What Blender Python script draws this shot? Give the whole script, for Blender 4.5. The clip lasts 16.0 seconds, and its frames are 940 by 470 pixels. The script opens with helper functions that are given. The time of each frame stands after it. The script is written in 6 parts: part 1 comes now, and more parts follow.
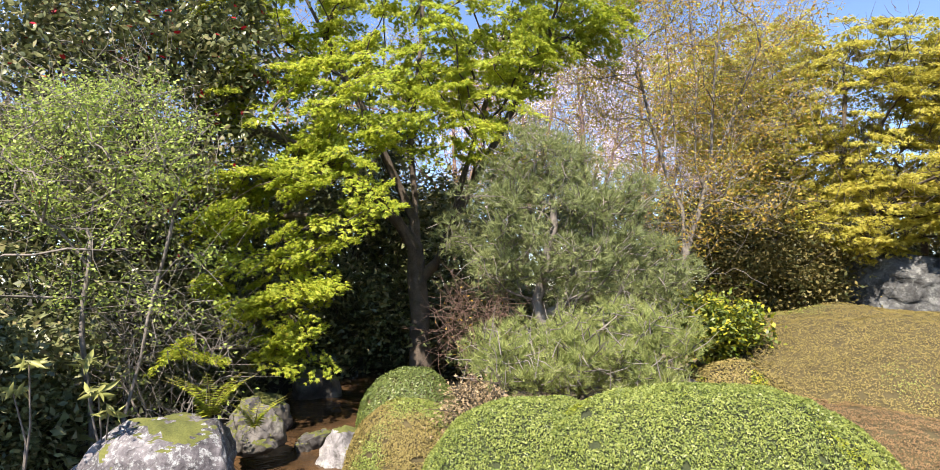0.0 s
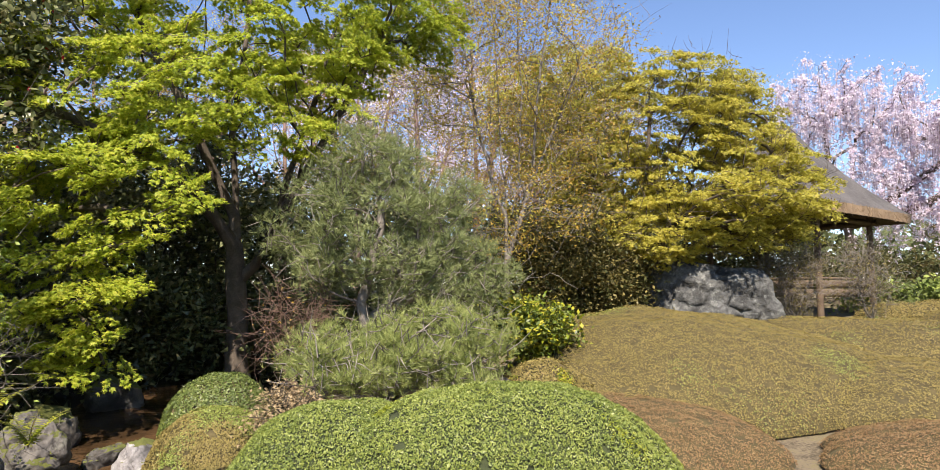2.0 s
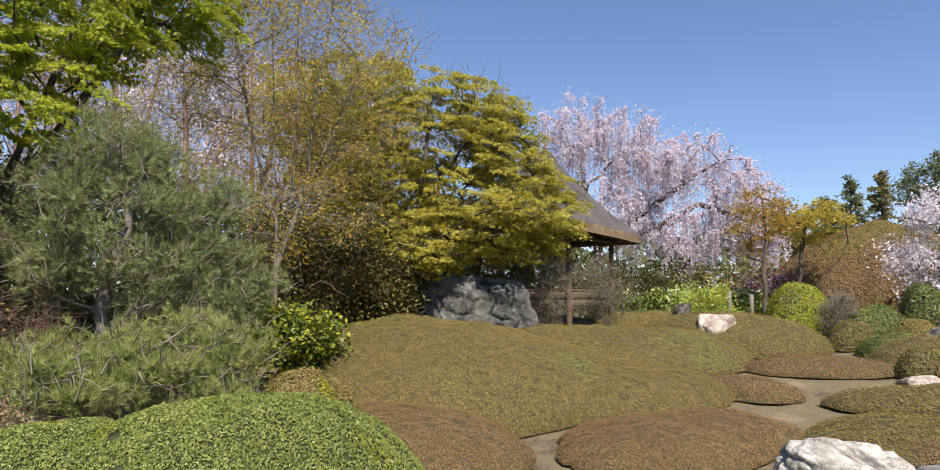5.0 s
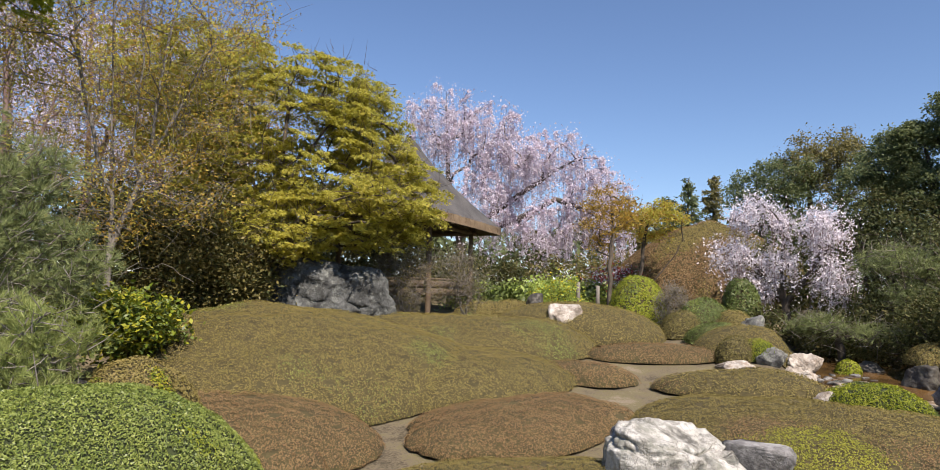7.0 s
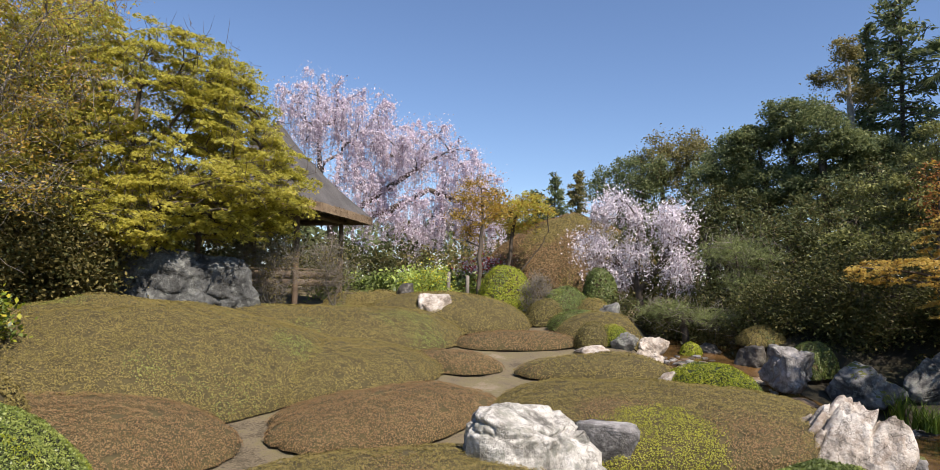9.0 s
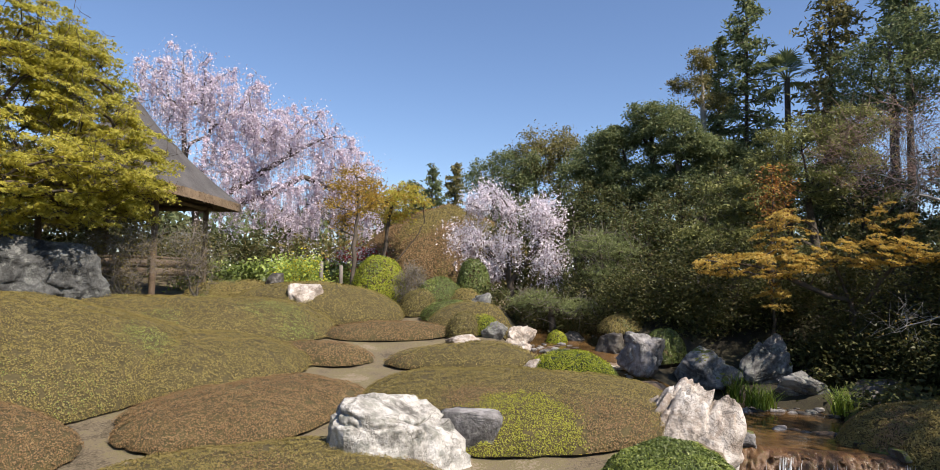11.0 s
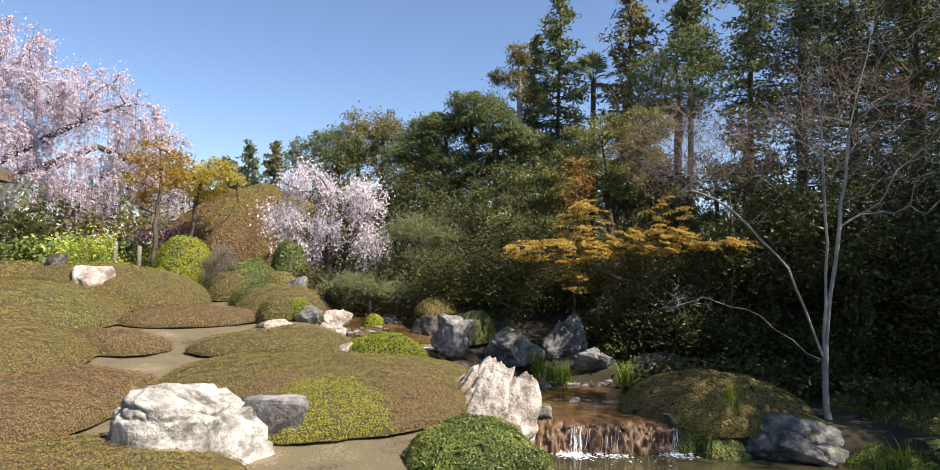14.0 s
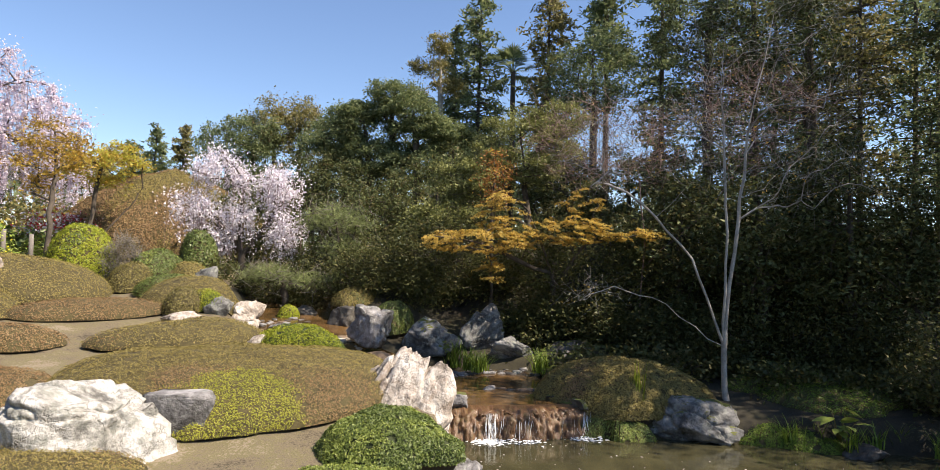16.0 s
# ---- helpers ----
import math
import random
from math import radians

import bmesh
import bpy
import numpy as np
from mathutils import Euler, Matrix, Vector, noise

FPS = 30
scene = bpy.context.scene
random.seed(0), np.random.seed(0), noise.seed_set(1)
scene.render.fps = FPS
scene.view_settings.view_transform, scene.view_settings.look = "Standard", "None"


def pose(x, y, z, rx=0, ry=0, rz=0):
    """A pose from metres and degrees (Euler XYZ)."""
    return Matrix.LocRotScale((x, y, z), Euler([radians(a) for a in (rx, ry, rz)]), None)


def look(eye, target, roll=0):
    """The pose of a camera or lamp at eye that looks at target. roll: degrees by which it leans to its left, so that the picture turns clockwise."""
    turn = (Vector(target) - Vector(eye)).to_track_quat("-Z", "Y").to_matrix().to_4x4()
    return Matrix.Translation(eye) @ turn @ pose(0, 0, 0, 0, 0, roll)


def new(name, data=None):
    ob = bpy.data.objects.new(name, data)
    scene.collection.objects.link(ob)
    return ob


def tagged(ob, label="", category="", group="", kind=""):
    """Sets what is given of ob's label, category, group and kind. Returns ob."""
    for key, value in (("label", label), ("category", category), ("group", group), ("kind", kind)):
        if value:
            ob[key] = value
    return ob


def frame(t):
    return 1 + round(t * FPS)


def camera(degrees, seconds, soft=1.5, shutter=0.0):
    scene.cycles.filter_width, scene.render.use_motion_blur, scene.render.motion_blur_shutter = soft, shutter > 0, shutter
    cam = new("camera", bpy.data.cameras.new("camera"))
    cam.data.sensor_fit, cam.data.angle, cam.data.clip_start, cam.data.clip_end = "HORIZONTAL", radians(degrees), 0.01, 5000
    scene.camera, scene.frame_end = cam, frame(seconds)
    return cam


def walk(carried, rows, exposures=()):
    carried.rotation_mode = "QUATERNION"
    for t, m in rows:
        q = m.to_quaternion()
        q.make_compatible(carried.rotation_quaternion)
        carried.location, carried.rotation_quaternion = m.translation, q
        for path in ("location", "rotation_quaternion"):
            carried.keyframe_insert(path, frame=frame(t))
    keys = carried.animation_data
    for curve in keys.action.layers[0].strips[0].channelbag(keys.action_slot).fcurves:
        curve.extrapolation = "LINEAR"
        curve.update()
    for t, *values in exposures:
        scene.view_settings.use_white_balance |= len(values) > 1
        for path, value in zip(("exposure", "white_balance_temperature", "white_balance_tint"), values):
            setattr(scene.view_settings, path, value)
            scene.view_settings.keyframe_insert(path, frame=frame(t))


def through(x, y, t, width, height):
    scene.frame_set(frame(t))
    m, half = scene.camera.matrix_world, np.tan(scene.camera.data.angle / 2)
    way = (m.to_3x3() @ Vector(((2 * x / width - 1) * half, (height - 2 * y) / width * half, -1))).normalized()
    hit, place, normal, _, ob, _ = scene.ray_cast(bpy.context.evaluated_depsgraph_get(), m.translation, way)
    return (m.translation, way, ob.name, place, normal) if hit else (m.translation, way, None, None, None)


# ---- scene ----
cam = camera(71.26, 16.0, soft=0.55)
# seconds, eye, yaw, pitch, roll
PATH = [
    (0, -0.095, 0.625, 1.600, 8.60, 5.12, -0.32),
    (0.5, -0.050, 0.631, 1.600, 4.57, 5.02, -0.04),
    (1, -0.008, 0.633, 1.600, 0.69, 5.30, 0.10),
    (1.5, 0.030, 0.632, 1.600, -2.69, 5.27, 0.26),
    (2, 0.062, 0.630, 1.600, -5.63, 5.25, -0.04),
    (2.5, 0.097, 0.625, 1.600, -8.79, 5.49, 0.11),
    (3, 0.138, 0.617, 1.600, -12.55, 5.89, 0.29),
    (3.5, 0.178, 0.607, 1.600, -16.32, 6.06, 0.76),
    (4, 0.207, 0.598, 1.600, -19.07, 6.23, 0.46),
    (6.5, 0.346, 0.529, 1.600, -33.21, 5.30, 1.23),
    (7, 0.373, 0.511, 1.600, -36.14, 5.19, 1.22),
    (7.5, 0.395, 0.494, 1.600, -38.61, 5.23, 1.29),
    (8, 0.419, 0.474, 1.600, -41.51, 5.01, 1.02),
    (8.5, 0.443, 0.452, 1.600, -44.41, 4.76, 0.79),
    (9, 0.463, 0.431, 1.600, -47.06, 4.52, 0.80),
    (11.5, 0.548, 0.316, 1.600, -60.07, 3.74, 1.00),
    (12, 0.562, 0.291, 1.600, -62.64, 3.51, 1.01),
    (12.5, 0.578, 0.257, 1.600, -66.06, 2.95, 1.05),
    (13, 0.590, 0.228, 1.600, -68.85, 2.96, 0.96),
    (13.5, 0.599, 0.204, 1.600, -71.23, 2.69, 1.28),
    (14, 0.604, 0.187, 1.600, -72.85, 2.72, 1.34),
    (14.5, 0.609, 0.169, 1.600, -74.46, 2.60, 1.19),
    (15, 0.615, 0.149, 1.600, -76.34, 2.47, 1.19),
    (15.5, 0.618, 0.133, 1.600, -77.87, 2.24, 1.10),
    (16, 0.622, 0.113, 1.600, -79.72, 2.03, 1.40),
]


def carried_pose(x, y, z, yaw, pitch, roll):
    return pose(x, y, z, 0, 0, yaw) @ pose(0, 0, 0, 90 + pitch) @ pose(0, 0, 0, 0, 0, roll)


# seconds, stops, kelvin, tint: the camera opens up for the shaded wood at first
EXPOSURE = [(0.0, 1.36, 6480, 18), (2.0, 1.07, 6560, 18), (4.0, 0.7, 6550, 18), (7.0, 0.53, 6420, 17), (10.0, 0.55, 6420, 17), (13.0, 0.76, 6620, 16), (16.0, 0.93, 6720, 16)]
walk(cam, [(t, carried_pose(*row)) for t, *row in PATH], EXPOSURE)

# ---- daylight: clear spring noon, the sun behind the first view and to its right ----
SUN_BEARING, SUN_HEIGHT = 190.0, 50.0
world = bpy.data.worlds.new("clear_sky")
scene.world = world
world.use_nodes = True
nt = world.node_tree
sky = nt.nodes.new("ShaderNodeTexSky")
sky.sky_type = "NISHITA"
sky.sun_disc = False
sky.sun_elevation = radians(SUN_HEIGHT)
sky.sun_rotation = radians(SUN_BEARING)
sky.air_density, sky.dust_density, sky.ozone_density = 1.0, 0.05, 4.5
nt.links.new(sky.outputs[0], nt.nodes["Background"].inputs[0])
nt.nodes["Background"].inputs[1].default_value = 0.1
sun = new("sun", bpy.data.lights.new("sun", "SUN"))
sun.data.energy, sun.data.angle, sun.data.color = 5.2, radians(0.53), (1.0, 0.91, 0.76)
sb, sh = radians(SUN_BEARING), radians(SUN_HEIGHT)
sun.matrix_world = look((0, 0, 60), Vector((0, 0, 60)) - Vector((math.sin(sb) * math.cos(sh), math.cos(sb) * math.cos(sh), math.sin(sh))))


# ---- materials ----
def nodes_of(name):
    m = bpy.data.materials.new(name)
    m.use_nodes = True
    t = m.node_tree
    return m, t, t.nodes["Principled BSDF"]


def ramp(t, stops):
    r = t.nodes.new("ShaderNodeValToRGB")
    el = r.color_ramp.elements
    while len(el) < len(stops):
        el.new(0.5)
    for e, (p, c) in zip(el, stops):
        e.position, e.color = p, (*c, 1)
    return r


def tex(t, scale, detail=5, rough=0.6):
    co = t.nodes.new("ShaderNodeTexCoord")
    n = t.nodes.new("ShaderNodeTexNoise")
    n.inputs["Scale"].default_value, n.inputs["Detail"].default_value, n.inputs["Roughness"].default_value = scale, detail, rough
    t.links.new(co.outputs["Object"], n.inputs["Vector"])
    return n


def bump(t, src, dst, strength, distance):
    b = t.nodes.new("ShaderNodeBump")
    b.inputs["Strength"].default_value, b.inputs["Distance"].default_value = strength, distance
    t.links.new(src, b.inputs["Height"])
    t.links.new(b.outputs[0], dst.inputs["Normal"])


def surface(name, cols, scale=4.0, fine=40.0, rough=0.85, relief=0.02, mixw=0.45, lo=0.33, hi=0.69):
    """A mottled natural surface: broad patches mixed with fine grain."""
    m, t, p = nodes_of(name)
    a, b = tex(t, scale), tex(t, fine, 6, 0.7)
    mix = t.nodes.new("ShaderNodeMix")
    mix.inputs[0].default_value = mixw
    t.links.new(a.outputs[0], mix.inputs[2])
    t.links.new(b.outputs[0], mix.inputs[3])
    n = len(cols)
    r = ramp(t, [(lo + (hi - lo) * i / max(1, n - 1), c) for i, c in enumerate(cols)])
    t.links.new(mix.outputs[0], r.inputs[0])
    t.links.new(r.outputs[0], p.inputs["Base Color"])
    p.inputs["Roughness"].default_value = rough
    if relief:
        bump(t, b.outputs[0], p, 0.6, relief)
    return m


def foliage(name, cols, through=0.35, rough=0.5, patch=0.8, gloss=0.3):
    """Leaves: a tone for each leaf, broad drifts of tone over the plant, light shining through."""
    m, t, p = nodes_of(name)
    geo = t.nodes.new("ShaderNodeNewGeometry")
    n, n2 = tex(t, patch, 3), tex(t, 11, 2)
    both = t.nodes.new("ShaderNodeMix")
    both.inputs[0].default_value = 0.55
    t.links.new(n.outputs[0], both.inputs[2])
    t.links.new(n2.outputs[0], both.inputs[3])
    mix = t.nodes.new("ShaderNodeMix")
    mix.inputs[0].default_value = 0.6
    t.links.new(geo.outputs["Random Per Island"], mix.inputs[2])
    t.links.new(both.outputs[0], mix.inputs[3])
    k = len(cols)
    r = ramp(t, [(0.24 + 0.52 * i / max(1, k - 1), c) for i, c in enumerate(cols)])
    t.links.new(mix.outputs[0], r.inputs[0])
    t.links.new(r.outputs[0], p.inputs["Base Color"])
    p.inputs["Roughness"].default_value = rough
    p.inputs["Specular IOR Level"].default_value = gloss
    if through > 0:
        tr = t.nodes.new("ShaderNodeBsdfTranslucent")
        t.links.new(r.outputs[0], tr.inputs[0])
        ms = t.nodes.new("ShaderNodeMixShader")
        ms.inputs[0].default_value = through
        t.links.new(p.outputs[0], ms.inputs[1])
        t.links.new(tr.outputs[0], ms.inputs[2])
        t.links.new(ms.outputs[0], t.nodes["Material Output"].inputs[0])
    return m


M = {}
M["soil"] = surface("moss_and_soil", [(0.05, 0.04, 0.022), (0.11, 0.088, 0.054), (0.16, 0.128, 0.08), (0.13, 0.115, 0.045), (0.23, 0.185, 0.128)], 1.3, 30, 0.95, 0.03, 0.42, 0.4, 0.6)
# ground colour darkened to stand for tree shade, with some moss green
M["shade_ground"] = surface("shade_dark_mossy_ground", [(0.01, 0.009, 0.006), (0.024, 0.02, 0.011), (0.042, 0.037, 0.017), (0.036, 0.05, 0.012)], 1.2, 35, 0.95, 0.02)
M["bark_dark"] = surface("dark_bark", [(0.03, 0.024, 0.018), (0.085, 0.068, 0.05), (0.15, 0.12, 0.09)], 5, 45, 0.9, 0.02)
M["bark_grey"] = surface("grey_bark", [(0.09, 0.08, 0.065), (0.19, 0.17, 0.145), (0.29, 0.265, 0.23)], 5, 45, 0.85, 0.01)
M["bark_pale"] = surface("pale_smooth_bark", [(0.13, 0.12, 0.1), (0.3, 0.28, 0.245), (0.46, 0.43, 0.39)], 4, 60, 0.7, 0.006)
M["bark_rust"] = surface("rusty_brown_twig", [(0.07, 0.04, 0.03), (0.14, 0.085, 0.06), (0.2, 0.13, 0.095)], 4, 60, 0.8, 0.004)
M["bark_purple"] = surface("purple_brown_twig", [(0.10, 0.06, 0.055), (0.2, 0.13, 0.11), (0.28, 0.2, 0.17)], 4, 60, 0.8, 0.004)


def rock_surface(name, cols, crack, scale=2.4, fine=9, rough=0.85, relief=0.04, lichen=(0.3, 0.31, 0.25), share=0.6, blot=5.5):
    """Weathered rock: broad mottling and finer grain, blotches of lichen, dark creases that branch over it."""
    m = surface(name, cols, scale, fine, rough, 0, 0.3, 0.37, 0.63)
    t = m.node_tree
    p = t.nodes["Principled BSDF"]
    co = t.nodes.new("ShaderNodeTexCoord")
    warp = tex(t, 2.0, 6, 0.65)
    add = t.nodes.new("ShaderNodeVectorMath")
    add.operation = "MULTIPLY_ADD"
    add.inputs[1].default_value = (1.1, 1.1, 1.1)
    t.links.new(warp.outputs[1], add.inputs[0])
    t.links.new(co.outputs["Object"], add.inputs[2])
    vor = t.nodes.new("ShaderNodeTexVoronoi")
    vor.feature = "DISTANCE_TO_EDGE"
    vor.inputs["Scale"].default_value = 1.9
    t.links.new(add.outputs[0], vor.inputs["Vector"])
    thin = ramp(t, [(0.0, (0.55, 0.55, 0.55)), (0.03, (0.88, 0.88, 0.88)), (0.1, (1, 1, 1))])
    t.links.new(vor.outputs[0], thin.inputs[0])
    src = p.inputs["Base Color"].links[0].from_socket
    blotch = tex(t, blot, 8, 0.72)
    where = ramp(t, [(share - 0.04, (0, 0, 0)), (share + 0.06, (0.75, 0.75, 0.75))])
    t.links.new(blotch.outputs[0], where.inputs[0])
    grown = t.nodes.new("ShaderNodeMix")
    grown.data_type = "RGBA"
    t.links.new(where.outputs[0], grown.inputs[0])
    t.links.new(src, grown.inputs[6])
    grown.inputs[7].default_value = (*lichen, 1)
    mix = t.nodes.new("ShaderNodeMix")
    mix.data_type = "RGBA"
    t.links.new(thin.outputs[0], mix.inputs[0])
    mix.inputs[6].default_value = (*crack, 1)
    t.links.new(grown.outputs[2], mix.inputs[7])
    t.links.new(mix.outputs[2], p.inputs["Base Color"])
    g = tex(t, 7, 9, 0.62)
    h = t.nodes.new("ShaderNodeMath")
    h.operation = "MULTIPLY_ADD"
    h.inputs[1].default_value = 0.3
    t.links.new(thin.outputs[0], h.inputs[0])
    t.links.new(g.outputs[0], h.inputs[2])
    bump(t, h.outputs[0], p, 0.75, relief)
    return m


M["rock_white"] = rock_surface("white_weathered_rock", [(0.13, 0.125, 0.11), (0.33, 0.32, 0.285), (0.5, 0.485, 0.445), (0.62, 0.605, 0.57)], (0.1, 0.09, 0.075), 3.6, 12, 0.85, 0.09, (0.22, 0.225, 0.19), 0.54)
M["rock_rose"] = rock_surface("pale_rose_weathered_rock", [(0.15, 0.125, 0.1), (0.36, 0.315, 0.265), (0.52, 0.475, 0.42), (0.62, 0.59, 0.54)], (0.1, 0.08, 0.06), 2.6, 10, 0.85, 0.09, (0.26, 0.2, 0.15), 0.56)
M["rock_grey"] = rock_surface("grey_lichened_rock", [(0.035, 0.035, 0.034), (0.09, 0.09, 0.086), (0.17, 0.168, 0.16), (0.27, 0.265, 0.25)], (0.03, 0.028, 0.025), 2.6, 10, 0.85, 0.06, (0.26, 0.27, 0.23), 0.55)
M["rock_pale"] = rock_surface("pale_grey_lichened_rock", [(0.05, 0.047, 0.045), (0.14, 0.135, 0.13), (0.25, 0.24, 0.235), (0.38, 0.37, 0.36)], (0.05, 0.046, 0.04), 2.8, 12, 0.85, 0.06, (0.36, 0.37, 0.33), 0.58)
# grey-green rock set darker to stand for the maple's shade on the boulder
M["rock_slate"] = rock_surface("shade_dark_slate_rock", [(0.02, 0.021, 0.02), (0.05, 0.052, 0.05), (0.09, 0.094, 0.09), (0.15, 0.155, 0.15)], (0.02, 0.02, 0.018), 2.6, 10, 0.85, 0.08, (0.22, 0.23, 0.21), 0.57)
M["rock_speckled"] = rock_surface("speckled_grey_rock", [(0.03, 0.028, 0.03), (0.08, 0.074, 0.078), (0.15, 0.14, 0.145), (0.24, 0.23, 0.23)], (0.03, 0.028, 0.025), 2.2, 20, 0.9, 0.06, (0.36, 0.38, 0.37), 0.55, 17)
M["rock_tan"] = rock_surface("tan_weathered_rock", [(0.12, 0.1, 0.08), (0.28, 0.235, 0.18), (0.42, 0.37, 0.29), (0.52, 0.47, 0.39)], (0.14, 0.11, 0.08))
M["rock_dark"] = rock_surface("dark_damp_rock", [(0.02, 0.018, 0.016), (0.06, 0.054, 0.046), (0.12, 0.11, 0.092)], (0.02, 0.018, 0.015), 3, 14, 0.6, 0.04, (0.12, 0.12, 0.09), 0.58)
M["rock_brown"] = surface("brown_streambed_stone", [(0.05, 0.034, 0.02), (0.13, 0.09, 0.055), (0.22, 0.17, 0.115)], 3, 22, 0.6, 0.02)
M["wet_ledge"] = surface("wet_mossy_ledge", [(0.02, 0.011, 0.005), (0.075, 0.038, 0.017), (0.15, 0.078, 0.036), (0.085, 0.07, 0.02), (0.26, 0.17, 0.1)], 9, 40, 0.3, 0.03, 0.6)
M["moss"] = surface("moss", [(0.03, 0.04, 0.008), (0.09, 0.1, 0.02), (0.16, 0.16, 0.04)], 2.5, 60, 0.95, 0.015)
M["thatch"] = surface("grey_thatch", [(0.045, 0.042, 0.04), (0.09, 0.085, 0.081), (0.14, 0.132, 0.125)], 1.5, 60, 0.95, 0.03)
M["thatch_edge"] = surface("cut_thatch_edge", [(0.12, 0.085, 0.05), (0.25, 0.18, 0.11), (0.33, 0.25, 0.16)], 3, 90, 0.95, 0.01)
M["timber"] = surface("old_timber", [(0.05, 0.035, 0.022), (0.12, 0.085, 0.055), (0.2, 0.15, 0.1)], 4, 50, 0.8, 0.006)

M["leaf_maple"] = foliage("young_maple_leaf", [(0.21, 0.3, 0.03), (0.36, 0.455, 0.045), (0.54, 0.58, 0.065), (0.66, 0.61, 0.1)], 0.6, 0.5, 0.5)
M["leaf_yellow"] = foliage("yellow_spring_maple_leaf", [(0.31, 0.3, 0.05), (0.47, 0.45, 0.08), (0.6, 0.56, 0.11), (0.62, 0.5, 0.115)], 0.6, 0.5, 0.5)
M["leaf_bronze"] = foliage("bronze_young_leaf", [(0.32, 0.2, 0.04), (0.48, 0.32, 0.06), (0.58, 0.44, 0.09)], 0.5, 0.5, 0.8)
M["leaf_orange"] = foliage("orange_maple_leaf", [(0.44, 0.26, 0.06), (0.58, 0.41, 0.1), (0.66, 0.54, 0.14), (0.5, 0.28, 0.08)], 0.55, 0.5, 0.5)
M["leaf_faded"] = foliage("faded_tan_leaf", [(0.22, 0.16, 0.085), (0.36, 0.27, 0.15), (0.46, 0.37, 0.22)], 0.3, 0.6, 2.0)
M["leaf_rust"] = foliage("rust_young_leaf", [(0.22, 0.09, 0.03), (0.34, 0.15, 0.05), (0.42, 0.22, 0.07)], 0.4, 0.5, 1.0)
M["needle_olive"] = foliage("olive_pine_needle", [(0.12, 0.135, 0.045), (0.24, 0.255, 0.085), (0.36, 0.365, 0.135)], 0.4, 0.5, 0.8)
M["leaf_lime"] = foliage("lime_young_leaf", [(0.22, 0.31, 0.06), (0.36, 0.46, 0.1), (0.5, 0.58, 0.16)], 0.45, 0.5, 1.0)
M["leaf_camellia"] = foliage("glossy_camellia_leaf", [(0.03, 0.043, 0.017), (0.09, 0.108, 0.04), (0.19, 0.21, 0.085), (0.28, 0.24, 0.12)], 0.2, 0.38, 1.0, 0.45)
M["leaf_dark"] = foliage("dark_evergreen_leaf", [(0.036, 0.045, 0.018), (0.078, 0.09, 0.032), (0.12, 0.126, 0.042), (0.16, 0.124, 0.05)], 0.4, 0.5, 0.6, 0.25)
M["leaf_olive"] = foliage("olive_brown_shrub_leaf", [(0.1, 0.088, 0.032), (0.195, 0.17, 0.056), (0.3, 0.25, 0.086)], 0.35, 0.5, 0.9)
M["leaf_yellowgreen"] = foliage("yellow_green_leaf", [(0.05, 0.1, 0.012), (0.16, 0.22, 0.02), (0.36, 0.36, 0.03), (0.5, 0.42, 0.05)], 0.35, 0.4, 2.0)
M["needle"] = foliage("soft_pine_needle", [(0.085, 0.115, 0.04), (0.23, 0.275, 0.105), (0.46, 0.5, 0.22)], 0.35, 0.5, 1.2)
M["needle_bright"] = foliage("bright_pine_needle", [(0.15, 0.2, 0.055), (0.31, 0.365, 0.11), (0.5, 0.53, 0.21)], 0.4, 0.5, 1.5)
M["conifer"] = foliage("dark_conifer_frond", [(0.072, 0.1, 0.046), (0.155, 0.195, 0.082), (0.28, 0.3, 0.125)], 0.45, 0.55, 0.6)
M["conifer_brown"] = foliage("bronzed_conifer_frond", [(0.11, 0.11, 0.044), (0.22, 0.2, 0.072), (0.35, 0.29, 0.11)], 0.4, 0.55, 0.6)
M["blossom"] = foliage("pale_pink_blossom", [(0.62, 0.53, 0.63), (0.74, 0.66, 0.74), (0.83, 0.77, 0.83), (0.88, 0.85, 0.88)], 0.5, 0.6, 0.6, 0.1)
M["blossom_white"] = foliage("white_pink_blossom", [(0.7, 0.63, 0.7), (0.85, 0.8, 0.85), (0.92, 0.9, 0.92)], 0.4, 0.6, 0.9, 0.1)
M["azalea"] = foliage("olive_azalea_leaf", [(0.155, 0.122, 0.04), (0.21, 0.17, 0.05), (0.25, 0.208, 0.064), (0.285, 0.21, 0.08)], 0.15, 0.6, 0.7)
M["azalea_red"] = foliage("reddish_azalea_leaf", [(0.165, 0.098, 0.05), (0.225, 0.137, 0.064), (0.265, 0.172, 0.08), (0.285, 0.212, 0.1)], 0.15, 0.6, 0.9)
M["azalea_green"] = foliage("fresh_green_azalea_leaf", [(0.1, 0.145, 0.032), (0.18, 0.23, 0.05), (0.265, 0.315, 0.068), (0.36, 0.4, 0.1)], 0.25, 0.42, 2.5, 0.45)
M["azalea_patch"] = foliage("yellow_green_azalea_leaf", [(0.19, 0.21, 0.022), (0.29, 0.3, 0.03), (0.38, 0.36, 0.045)], 0.2, 0.6, 2)
M["box_bright"] = foliage("bright_yellow_green_leaf", [(0.13, 0.18, 0.01), (0.26, 0.3, 0.02), (0.38, 0.38, 0.04)], 0.25, 0.5, 2)
M["box_dark"] = foliage("deep_green_box_leaf", [(0.05, 0.075, 0.02), (0.11, 0.15, 0.035), (0.19, 0.23, 0.06)], 0.2, 0.45, 2, 0.4)
